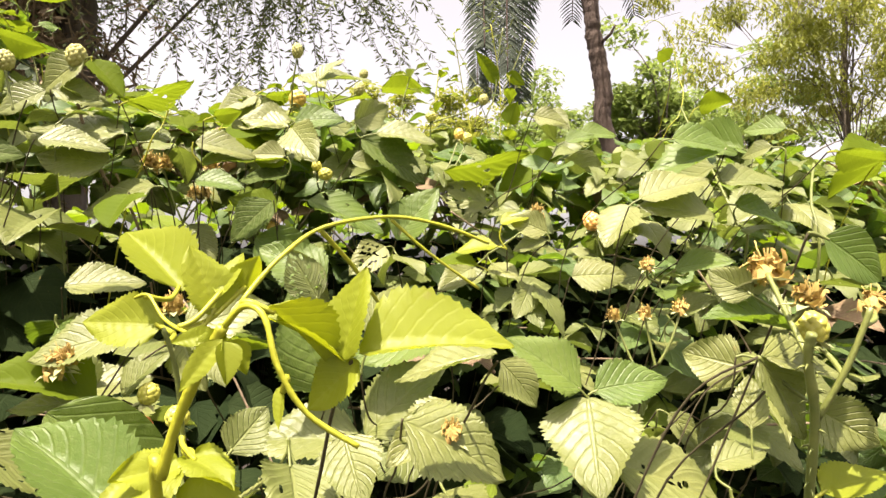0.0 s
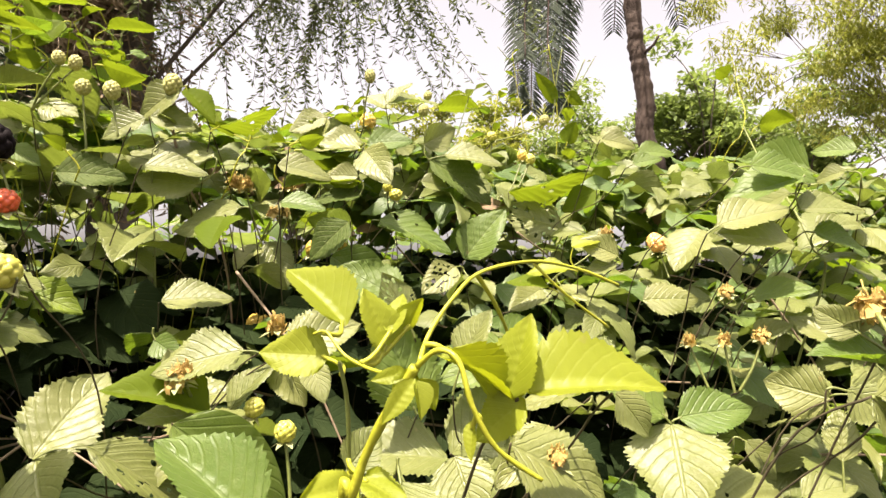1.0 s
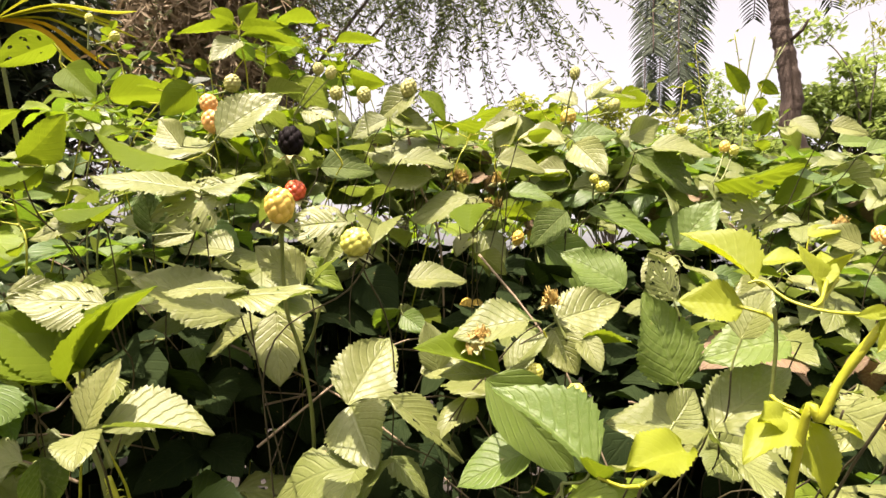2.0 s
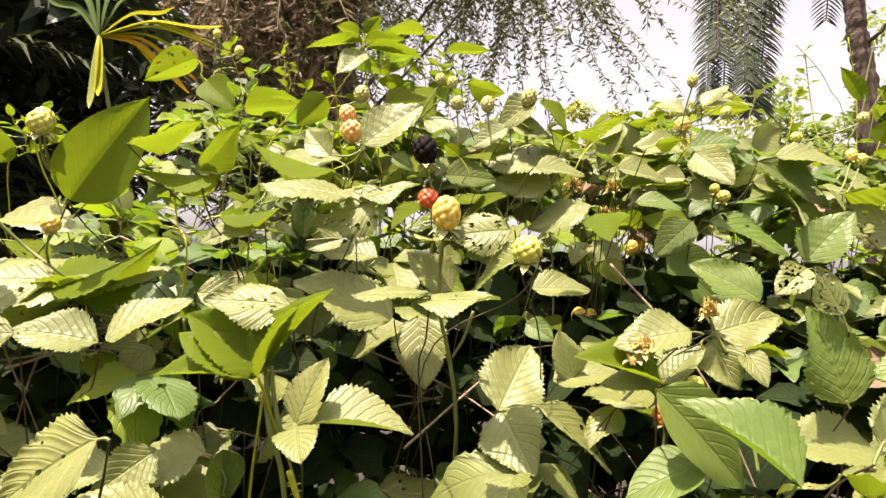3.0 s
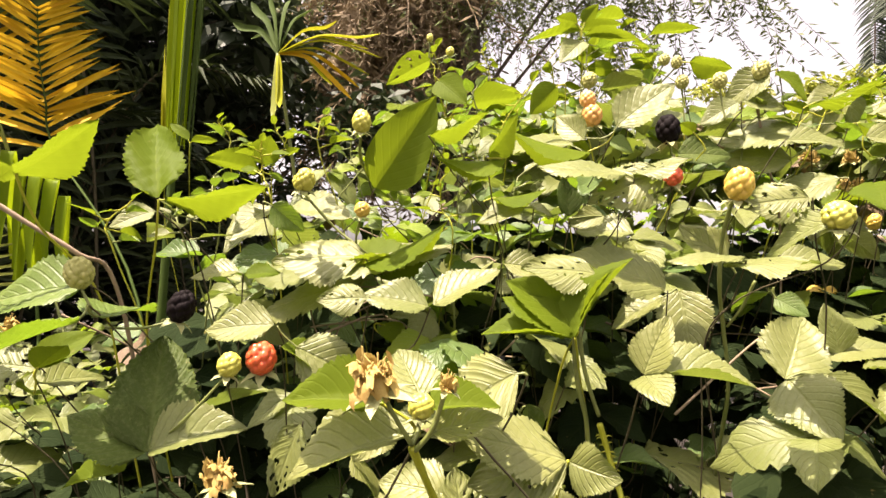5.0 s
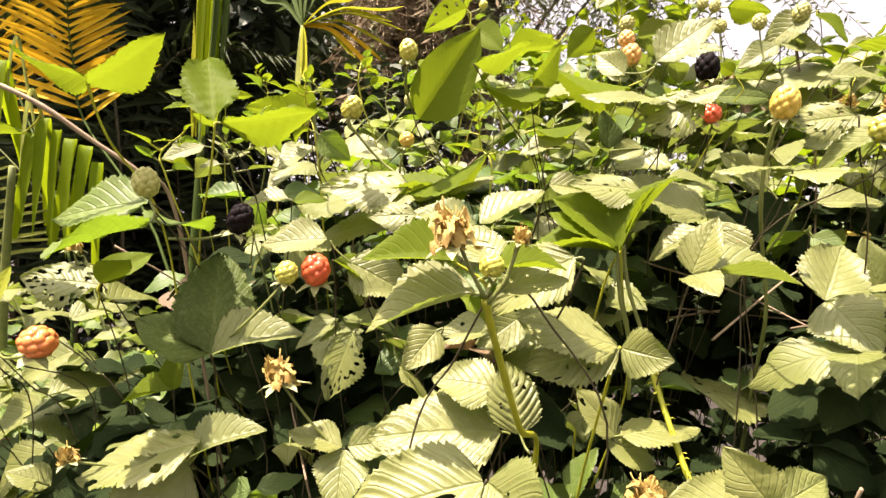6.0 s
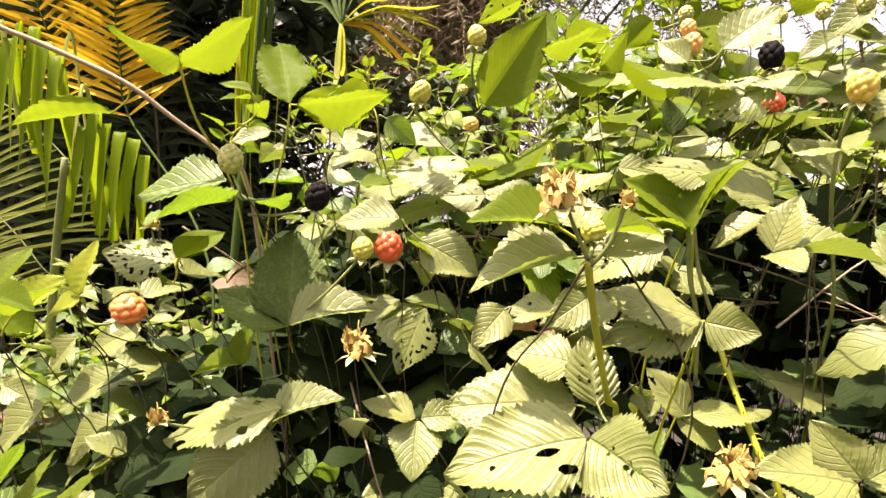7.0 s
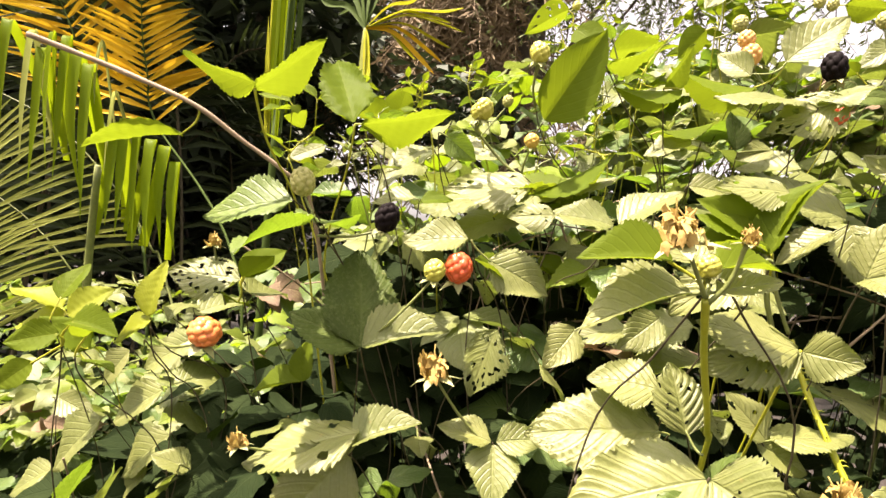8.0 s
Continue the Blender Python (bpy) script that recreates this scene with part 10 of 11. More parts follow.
leaf(c, (-0.2751, 0.4619, 1.3363), (-0.3365, 0.4616, 1.3466), 0.0448, 52, 'flat', 'pale', (-0.2598, 0.4611, 1.3596))
c = shoot('bramble shoot with pale dusty-green toothed leaves', 'cane', 0.5, [(-0.2879, 0.4588, 1.4241), (-0.2842, 0.4857, 1.4055), (-0.2770, 0.5370, 1.3058)], False)
leaf(c, (-0.2946, 0.4589, 1.4227), (-0.3365, 0.4599, 1.3958), 0.0358, 77, 'oval', 'pale', (-0.2879, 0.4588, 1.4241))
leaf(c, (-0.2900, 0.4590, 1.4218), (-0.2612, 0.4599, 1.3939), 0.0289, -34, 'oval', 'fresh', (-0.2879, 0.4588, 1.4241))
c = shoot('bramble shoot with fresh light-green leaf', 'cane', 0.5, [(-0.3737, 0.4581, 1.4431), (-0.3734, 0.4770, 1.4164), (-0.3725, 0.5397, 1.3675)], False)
leaf(c, (-0.3662, 0.4582, 1.4432), (-0.3281, 0.4587, 1.4283), 0.0295, -145, 'oval', 'fresh', (-0.3737, 0.4581, 1.4431))
c = shoot('bramble shoot with insect-eaten fresh light-green leaf', 'cane', 0.5, [(-0.2662, 0.4602, 1.3838), (-0.2751, 0.4706, 1.3572), (-0.3007, 0.5006, 1.2992)], False)
leaf(c, (-0.2584, 0.4601, 1.3884), (-0.2036, 0.4598, 1.3991), 0.0402, -179, 'oval_holes', 'fresh', (-0.2662, 0.4602, 1.3838))
c = shoot('bramble shoot with pale dusty-green leaf', 'cane', 0.5, [(-0.2303, 0.4625, 1.3172), (-0.2344, 0.4898, 1.2956), (-0.2382, 0.5149, 1.2464)], False)
leaf(c, (-0.2379, 0.4626, 1.3178), (-0.2993, 0.4633, 1.2983), 0.0464, 44, 'flat', 'pale', (-0.2303, 0.4625, 1.3172))
c = shoot('bramble shoot with pale dusty-green leaf', 'cane', 0.5, [(-0.3832, 0.0189, 1.1678), (-0.3729, 0.0450, 1.1485), (-0.3556, 0.0887, 1.0828)], False)
leaf(c, (-0.3839, 0.0185, 1.1683), (-0.4034, 0.0271, 1.1857), 0.0202, 27, 'broad', 'pale', (-0.3832, 0.0189, 1.1678))
c = shoot('bramble shoot with mid-green leaf', 'cane', 0.5, [(-0.0661, 0.3311, 1.1762), (-0.0758, 0.3439, 1.1514), (-0.0969, 0.3720, 1.0988)], False)
leaf(c, (-0.0679, 0.3305, 1.1790), (-0.0867, 0.3224, 1.2368), 0.0442, 92, 'broad', 'green', (-0.0661, 0.3311, 1.1762))
c = shoot('bramble shoot with pale dusty-green toothed leaves', 'cane', 0.5, [(-0.0401, 0.3397, 1.1442), (-0.0387, 0.3684, 1.1206), (-0.0352, 0.4366, 1.0780)], False)
leaf(c, (-0.0477, 0.3375, 1.1484), (-0.1109, 0.3200, 1.1582), 0.0478, 30, 'oval', 'pale', (-0.0401, 0.3397, 1.1442))
leaf(c, (-0.0457, 0.3379, 1.1513), (-0.0019, 0.3473, 1.1968), 0.0459, -36, 'broad', 'pale', (-0.0401, 0.3397, 1.1442))
c = shoot('bramble shoot with mid-green leaf', 'cane', 0.5, [(0.0067, 0.3488, 1.2089), (0.0059, 0.3746, 1.1845), (0.0049, 0.4044, 1.1439)], False)
leaf(c, (-0.0009, 0.3469, 1.2104), (-0.0546, 0.3330, 1.1996), 0.0407, 40, 'oval', 'green', (0.0067, 0.3488, 1.2089))
c = shoot('bramble shoot with insect-eaten pale dusty-green leaf', 'cane', 0.5, [(-0.0684, 0.3279, 1.2224), (-0.0646, 0.3474, 1.1978), (-0.0563, 0.3902, 1.1040)], False)
leaf(c, (-0.0721, 0.3266, 1.2324), (-0.0874, 0.3209, 1.2618), 0.0242, 77, 'flat_lace', 'pale', (-0.0684, 0.3279, 1.2224))
c = shoot('bramble shoot with pale dusty-green leaf', 'cane', 0.5, [(0.0062, 0.2430, 1.1921), (-0.0017, 0.2610, 1.1679), (-0.0181, 0.2982, 1.0770)], False)
leaf(c, (0.0057, 0.2429, 1.1908), (-0.0214, 0.2202, 1.1759), 0.0235, 43, 'broad', 'pale', (0.0062, 0.2430, 1.1921))
c = shoot('bramble shoot with mid-green leaf', 'cane', 0.5, [(-0.0931, 0.4571, 1.2381), (-0.1143, 0.4761, 1.2104), (-0.1423, 0.5013, 1.1464)], False)
leaf(c, (-0.0949, 0.4571, 1.2390), (-0.1488, 0.4560, 1.2709), 0.0451, 62, 'broad', 'green', (-0.0931, 0.4571, 1.2381))
c = shoot('bramble shoot with pale dusty-green toothed leaves', 'cane', 0.5, [(-0.2207, 0.6796, 1.4610), (-0.2198, 0.6940, 1.4317), (-0.2174, 0.7320, 1.3730)], False)
leaf(c, (-0.2240, 0.6783, 1.4594), (-0.2534, 0.6692, 1.4026), 0.0465, 45, 'oval', 'pale', (-0.2207, 0.6796, 1.4610))
leaf(c, (-0.2199, 0.6800, 1.4596), (-0.2114, 0.6863, 1.4129), 0.0345, -87, 'oval', 'pale', (-0.2207, 0.6796, 1.4610))
leaf(c, (-0.2247, 0.6780, 1.4600), (-0.2683, 0.6608, 1.4395), 0.0369, 60, 'oval', 'pale', (-0.2207, 0.6796, 1.4610))
leaf(c, (-0.2166, 0.6813, 1.4606), (-0.1790, 0.6969, 1.4647), 0.0294, -155, 'oval', 'fresh', (-0.2207, 0.6796, 1.4610))
c = shoot('bramble shoot with pale dusty-green toothed leaves', 'cane', 0.5, [(-0.1536, 0.5792, 1.4024), (-0.1751, 0.5849, 1.3810), (-0.2259, 0.5984, 1.2978)], False)
leaf(c, (-0.1564, 0.5780, 1.4028), (-0.2047, 0.5577, 1.4025), 0.0377, 54, 'oval', 'pale', (-0.1536, 0.5792, 1.4024))
leaf(c, (-0.1579, 0.5785, 1.3839), (-0.2043, 0.5585, 1.3922), 0.0369, 179, 'folded', 'fresh', (-0.1536, 0.5792, 1.4024))
c = shoot('bramble shoot with pale dusty-green toothed leaves', 'cane', 0.5, [(-0.2185, 0.4901, 1.3608), (-0.2188, 0.5067, 1.3337), (-0.2198, 0.5634, 1.2645)], False)
leaf(c, (-0.2165, 0.4910, 1.3604), (-0.1696, 0.5110, 1.3554), 0.0368, -47, 'oval', 'pale', (-0.2185, 0.4901, 1.3608))
leaf(c, (-0.2132, 0.4935, 1.3414), (-0.1721, 0.5101, 1.3531), 0.0330, -29, 'oval', 'fresh', (-0.2185, 0.4901, 1.3608))
c = shoot('bramble shoot with fresh light-green leaf', 'cane', 0.5, [(-0.2183, 0.3909, 1.3030), (-0.2224, 0.4150, 1.2838), (-0.2327, 0.4759, 1.1831)], False)
leaf(c, (-0.2182, 0.3910, 1.3016), (-0.2147, 0.3565, 1.2805), 0.0341, -12, 'broad', 'fresh', (-0.2183, 0.3909, 1.3030))
c = shoot('bramble shoot with dark green leaf', 'cane', 0.5, [(-0.1464, 0.4865, 1.3094), (-0.1484, 0.5007, 1.2903), (-0.1547, 0.5441, 1.2226)], False)
leaf(c, (-0.1478, 0.4859, 1.3083), (-0.1807, 0.4741, 1.2741), 0.0352, 61, 'oval', 'dark', (-0.1464, 0.4865, 1.3094))
c = shoot('bramble shoot with pale dusty-green leaf', 'cane', 0.5, [(-0.0904, 0.5453, 1.3568), (-0.1031, 0.5531, 1.3375), (-0.1625, 0.5898, 1.2620)], False)
leaf(c, (-0.0893, 0.5458, 1.3558), (-0.0602, 0.5583, 1.3523), 0.0229, -63, 'oval', 'pale', (-0.0904, 0.5453, 1.3568))
c = shoot('bramble shoot with pale dusty-green leaf', 'cane', 0.5, [(-0.2782, 0.3819, 1.3382), (-0.2919, 0.3911, 1.3196), (-0.3342, 0.4198, 1.2350)], False)
leaf(c, (-0.2764, 0.3826, 1.3378), (-0.2364, 0.3994, 1.3383), 0.0313, -40, 'oval', 'pale', (-0.2782, 0.3819, 1.3382))
c = shoot('bramble shoot with pale dusty-green toothed leaves', 'cane', 0.5, [(-0.1355, 0.5954, 1.4492), (-0.1323, 0.6131, 1.4235), (-0.1212, 0.6735, 1.3599)], False)
leaf(c, (-0.1344, 0.5958, 1.4505), (-0.0795, 0.6181, 1.4636), 0.0437, -28, 'oval', 'pale', (-0.1355, 0.5954, 1.4492))
leaf(c, (-0.1333, 0.5962, 1.4512), (-0.1093, 0.6046, 1.4801), 0.0277, -31, 'oval', 'pale', (-0.1355, 0.5954, 1.4492))
c = shoot('bramble shoot with fresh light-green leaf', 'cane', 0.5, [(-0.4951, 0.1773, 1.3125), (-0.4906, 0.2046, 1.2911), (-0.4796, 0.2718, 1.2325)], False)
leaf(c, (-0.4944, 0.1777, 1.3134), (-0.4586, 0.2035, 1.3286), 0.0336, -171, 'oval', 'fresh', (-0.4951, 0.1773, 1.3125))
c = shoot('bramble shoot with fresh light-green toothed leaves', 'cane', 0.5, [(-0.4601, 0.2029, 1.2989), (-0.4639, 0.2220, 1.2692), (-0.4739, 0.2721, 1.2312)], False)
leaf(c, (-0.4595, 0.2033, 1.3002), (-0.4400, 0.2169, 1.3321), 0.0286, -145, 'oval', 'fresh', (-0.4601, 0.2029, 1.2989))
leaf(c, (-0.4492, 0.2109, 1.2991), (-0.4887, 0.1823, 1.2903), 0.0357, -177, 'folded', 'fresh', (-0.4601, 0.2029, 1.2989))
c = shoot('bramble shoot with dark green toothed leaves', 'cane', 0.5, [(-0.4199, 0.2699, 1.2618), (-0.4320, 0.2903, 1.2351), (-0.4647, 0.3452, 1.2017)], False)
leaf(c, (-0.4207, 0.2692, 1.2635), (-0.4243, 0.2661, 1.2948), 0.0228, 80, 'oval', 'dark', (-0.4199, 0.2699, 1.2618))
leaf(c, (-0.3981, 0.2856, 1.2656), (-0.4212, 0.2690, 1.2580), 0.0212, 57, 'oval', 'pale', (-0.4199, 0.2699, 1.2618))
c = shoot('bramble shoot with fresh light-green leaf', 'cane', 0.5, [(-0.4754, 0.2293, 1.2710), (-0.4755, 0.2566, 1.2480), (-0.4757, 0.3121, 1.1607)], False)
leaf(c, (-0.4690, 0.2340, 1.2747), (-0.4355, 0.2583, 1.2784), 0.0299, -178, 'folded', 'fresh', (-0.4754, 0.2293, 1.2710))
c = shoot('bramble shoot with pale dusty-green leaf', 'cane', 0.5, [(-0.4434, 0.2526, 1.2683), (-0.4550, 0.2737, 1.2415), (-0.4757, 0.3111, 1.1780)], False)
leaf(c, (-0.4496, 0.2482, 1.2689), (-0.4798, 0.2265, 1.2569), 0.0281, 42, 'oval', 'pale', (-0.4434, 0.2526, 1.2683))
c = shoot('bramble shoot with insect-eaten pale dusty-green leaf', 'cane', 0.5, [(-0.3728, 0.1912, 1.2193), (-0.3858, 0.2140, 1.1954), (-0.4014, 0.2414, 1.1592)], False)
leaf(c, (-0.3742, 0.1901, 1.2192), (-0.4114, 0.1631, 1.2218), 0.0332, 42, 'flat_holes', 'pale', (-0.3728, 0.1912, 1.2193))
c = shoot('bramble shoot with pale dusty-green toothed leaves', 'cane', 0.5, [(-0.4695, 0.1520, 1.1918), (-0.4911, 0.1667, 1.1638), (-0.5425, 0.2017, 1.1292)], False)
leaf(c, (-0.4707, 0.1510, 1.1925), (-0.5058, 0.1242, 1.2014), 0.0324, 42, 'oval', 'pale', (-0.4695, 0.1520, 1.1918))
leaf(c, (-0.4678, 0.1533, 1.1935), (-0.4356, 0.1774, 1.2224), 0.0357, -29, 'oval', 'pale', (-0.4695, 0.1520, 1.1918))
c = shoot('bramble shoot with pale dusty-green toothed leaves', 'cane', 0.5, [(-0.6194, 0.1233, 1.2057), (-0.6302, 0.1324, 1.1760), (-0.6652, 0.1619, 1.0945)], False)
leaf(c, (-0.6220, 0.1213, 1.2077), (-0.6505, 0.0997, 1.2046), 0.0258, 33, 'oval', 'pale', (-0.6194, 0.1233, 1.2057))
leaf(c, (-0.6183, 0.1241, 1.2058), (-0.5982, 0.1394, 1.2104), 0.0185, -41, 'oval', 'fresh', (-0.6194, 0.1233, 1.2057))
c = shoot('bramble shoot with mid-green leaf', 'cane', 0.5, [(-0.6102, 0.1298, 1.2611), (-0.6177, 0.1442, 1.2353), (-0.6525, 0.2106, 1.1780)], False)
leaf(c, (-0.6050, 0.1336, 1.2592), (-0.5850, 0.1481, 1.2402), 0.0224, -99, 'oval', 'green', (-0.6102, 0.1298, 1.2611))
c = shoot('bramble shoot with fresh light-green leaf', 'cane', 0.5, [(-0.5445, 0.0952, 1.1635), (-0.5536, 0.1094, 1.1376), (-0.5716, 0.1376, 1.0686)], False)
leaf(c, (-0.5439, 0.0957, 1.1628), (-0.5225, 0.1122, 1.1487), 0.0219, -24, 'folded', 'fresh', (-0.5445, 0.0952, 1.1635))
c = shoot('bramble shoot with pale dusty-green leaf', 'cane', 0.5, [(-0.4329, 0.1795, 1.2227), (-0.4477, 0.2000, 1.1995), (-0.4768, 0.2403, 1.1443)], False)
leaf(c, (-0.4317, 0.1804, 1.2228), (-0.4060, 0.1999, 1.2206), 0.0232, -56, 'oval', 'pale', (-0.4329, 0.1795, 1.2227))
c = shoot('bramble shoot with bright yellow-green toothed leaves', 'young', 0.8, [(-1.1410, 0.0654, 1.0570), (-1.1500, 0.0862, 1.0337), (-1.1759, 0.1458, 0.9558)], False)
leaf(c, (-1.1385, 0.0673, 1.0529), (-1.0971, 0.0983, 1.0927), 0.0470, -63, 'oval', 'young', (-1.1410, 0.0654, 1.0570))
leaf(c, (-1.1447, 0.0625, 1.0609), (-1.1976, 0.0219, 1.0890), 0.0522, 12, 'oval', 'young', (-1.1410, 0.0654, 1.0570))
leaf(c, (-1.1419, 0.0648, 1.0511), (-1.1949, 0.0246, 1.0376), 0.0489, 31, 'oval', 'young', (-1.1410, 0.0654, 1.0570))
c = shoot('bramble shoot with bright yellow-green toothed leaves', 'cane', 0.5, [(-0.7284, -0.0275, 1.1051), (-0.7378, -0.0184, 1.0770), (-0.7736, 0.0162, 1.0363)], False)
leaf(c, (-0.7298, -0.0286, 1.1066), (-0.7243, -0.0250, 1.1465), 0.0291, -64, 'oval', 'young', (-0.7284, -0.0275, 1.1051))
leaf(c, (-0.7271, -0.0266, 1.1045), (-0.7501, -0.0439, 1.0881), 0.0238, 39, 'oval', 'young', (-0.7284, -0.0275, 1.1051))
c = shoot('bramble shoot with pale dusty-green leaf', 'cane', 0.5, [(-0.9077, 0.0807, 1.0045), (-0.9152, 0.1053, 0.9810), (-0.9239, 0.1334, 0.9182)], False)
leaf(c, (-0.9090, 0.0797, 1.0032), (-0.9548, 0.0453, 0.9659), 0.0492, 44, 'oval', 'pale', (-0.9077, 0.0807, 1.0045))
c = shoot('bramble shoot with pale dusty-green leaf', 'cane', 0.5, [(-0.8759, 0.1046, 1.0227), (-0.8848, 0.1294, 0.9984), (-0.9006, 0.1740, 0.9612)], False)
leaf(c, (-0.8820, 0.1000, 1.0233), (-0.9141, 0.0757, 1.0109), 0.0304, 19, 'oval', 'pale', (-0.8759, 0.1046, 1.0227))
c = shoot('bramble shoot with pale dusty-green leaf', 'cane', 0.5, [(-0.9404, 0.0577, 1.0436), (-0.9439, 0.0806, 1.0182), (-0.9544, 0.1481, 0.9406)], False)
leaf(c, (-0.9412, 0.0571, 1.0411), (-0.9654, 0.0392, 1.0023), 0.0354, 61, 'oval', 'pale', (-0.9404, 0.0577, 1.0436))
c = shoot('bramble shoot with pale dusty-green leaf', 'cane', 0.5, [(-1.0045, 0.0119, 0.9855), (-1.0289, 0.0241, 0.9673), (-1.0766, 0.0480, 0.8724)], False)
leaf(c, (-0.9975, 0.0150, 0.9863), (-0.9575, 0.0324, 0.9735), 0.0295, -57, 'oval', 'pale', (-1.0045, 0.0119, 0.9855))
c = shoot('bramble shoot with pale dusty-green leaf', 'cane', 0.5, [(-0.8592, 0.0644, 0.9741), (-0.8601, 0.0775, 0.9549), (-0.8638, 0.1311, 0.8919)], False)
leaf(c, (-0.8604, 0.0635, 0.9718), (-0.8999, 0.0340, 0.9288), 0.0471, 46, 'oval', 'pale', (-0.8592, 0.0644, 0.9741))
c = shoot('bramble shoot with pale dusty-green leaf', 'cane', 0.5, [(-0.9087, 0.0265, 0.9861), (-0.9138, 0.0391, 0.9681), (-0.9318, 0.0828, 0.9004)], False)
leaf(c, (-0.9132, 0.0232, 0.9833), (-0.9546, -0.0077, 0.9292), 0.0539, 49, 'oval', 'pale', (-0.9087, 0.0265, 0.9861))
c = shoot('bramble shoot with pale dusty-green leaf', 'cane', 0.5, [(-0.9432, 0.0010, 0.9319), (-0.9538, 0.0167, 0.9025), (-0.9757, 0.0492, 0.8182)], False)
leaf(c, (-0.9486, -0.0031, 0.9308), (-0.9838, -0.0295, 0.9046), 0.0368, 37, 'oval', 'pale', (-0.9432, 0.0010, 0.9319))
c = shoot('bramble shoot with pale dusty-green leaf', 'cane', 0.5, [(-0.8705, 0.0562, 0.9403), (-0.8628, 0.0793, 0.9175), (-0.8513, 0.1138, 0.8532)], False)
leaf(c, (-0.8751, 0.0527, 0.9377), (-0.9013, 0.0333, 0.9058), 0.0328, 42, 'oval', 'pale', (-0.8705, 0.0562, 0.9403))
c = shoot('bramble shoot with pale dusty-green toothed leaves', 'cane', 0.5, [(-0.9343, 0.1562, 1.0015), (-0.9432, 0.1743, 0.9752), (-0.9732, 0.2353, 0.8899)], False)
leaf(c, (-0.9343, 0.1562, 1.0028), (-0.9210, 0.1804, 1.0199), 0.0265, -77, 'oval', 'pale', (-0.9343, 0.1562, 1.0015))
leaf(c, (-0.9347, 0.1559, 1.0001), (-0.9430, 0.1336, 0.9806), 0.0265, 73, 'broad', 'pale', (-0.9343, 0.1562, 1.0015))
c = shoot('bramble shoot with dark green leaf', 'cane', 0.5, [(-0.9140, 0.1717, 0.9926), (-0.9215, 0.1947, 0.9642), (-0.9411, 0.2553, 0.8776)], False)
leaf(c, (-0.9103, 0.1746, 0.9891), (-0.8916, 0.1893, 0.9563), 0.0292, -50, 'oval', 'dark', (-0.9140, 0.1717, 0.9926))
c = shoot('bramble shoot with pale dusty-green leaf', 'cane', 0.5, [(-0.8600, 0.2125, 1.0167), (-0.8658, 0.2356, 0.9881), (-0.8800, 0.2927, 0.9139)], False)
leaf(c, (-0.8639, 0.2096, 1.0134), (-0.8883, 0.1916, 0.9739), 0.0359, 55, 'oval', 'pale', (-0.8600, 0.2125, 1.0167))
c = shoot('bramble shoot with pale dusty-green toothed leaves', 'cane', 0.5, [(-0.1542, 0.5623, 1.3916), (-0.1688, 0.5759, 1.3697), (-0.1976, 0.6028, 1.3166)], False)
leaf(c, (-0.1553, 0.5622, 1.3922), (-0.2075, 0.5620, 1.3978), 0.0378, 39, 'oval', 'pale', (-0.1542, 0.5623, 1.3916))
leaf(c, (-0.1485, 0.5621, 1.3973), (-0.1003, 0.5618, 1.4041), 0.0350, -59, 'oval', 'green', (-0.1542, 0.5623, 1.3916))
c = shoot('bramble shoot with fresh light-green leaf', 'cane', 0.5, [(-0.2256, 0.5622, 1.3898), (-0.2354, 0.5741, 1.3617), (-0.2742, 0.6212, 1.3079)], False)
leaf(c, (-0.2177, 0.5623, 1.3916), (-0.1627, 0.5626, 1.3831), 0.0401, -176, 'folded', 'fresh', (-0.2256, 0.5622, 1.3898))
c = shoot('bramble shoot with dark green toothed leaves', 'cane', 0.5, [(-0.1506, 0.5421, 1.3585), (-0.1626, 0.5487, 1.3362), (-0.2209, 0.5805, 1.2899)], False)
leaf(c, (-0.1522, 0.5421, 1.3596), (-0.1888, 0.5420, 1.3623), 0.0264, 70, 'oval', 'pale', (-0.1506, 0.5421, 1.3585))
leaf(c, (-0.1484, 0.5427, 1.3405), (-0.1986, 0.5428, 1.3394), 0.0362, 43, 'oval', 'dark', (-0.1506, 0.5421, 1.3585))
c = shoot('bramble shoot with fresh light-green leaf', 'cane', 0.5, [(-0.1902, 0.5422, 1.3517), (-0.1957, 0.5558, 1.3324), (-0.2167, 0.6082, 1.2913)], False)
leaf(c, (-0.1822, 0.5423, 1.3541), (-0.1484, 0.5424, 1.3514), 0.0244, -157, 'oval', 'fresh', (-0.1902, 0.5422, 1.3517))
c = shoot('bramble shoot with fresh light-green leaf', 'cane', 0.5, [(-0.1479, 0.5051, 1.2996), (-0.1547, 0.5258, 1.2716), (-0.1784, 0.5978, 1.2200)], False)
leaf(c, (-0.1489, 0.5051, 1.3011), (-0.1925, 0.5045, 1.3168), 0.0333, 55, 'oval', 'fresh', (-0.1479, 0.5051, 1.2996))
c = shoot('bramble shoot with mid-green leaf', 'cane', 0.5, [(-0.1990, 0.4479, 1.3201), (-0.2020, 0.4623, 1.3014), (-0.2093, 0.4970, 1.2240)], False)
leaf(c, (-0.1972, 0.4479, 1.3201), (-0.1585, 0.4480, 1.3174), 0.0279, -40, 'oval', 'green', (-0.1990, 0.4479, 1.3201))
c = shoot('bramble shoot with fresh light-green leaf', 'cane', 0.5, [(-0.1907, 0.4462, 1.3675), (-0.2019, 0.4692, 1.3399), (-0.2230, 0.5124, 1.2804)], False)
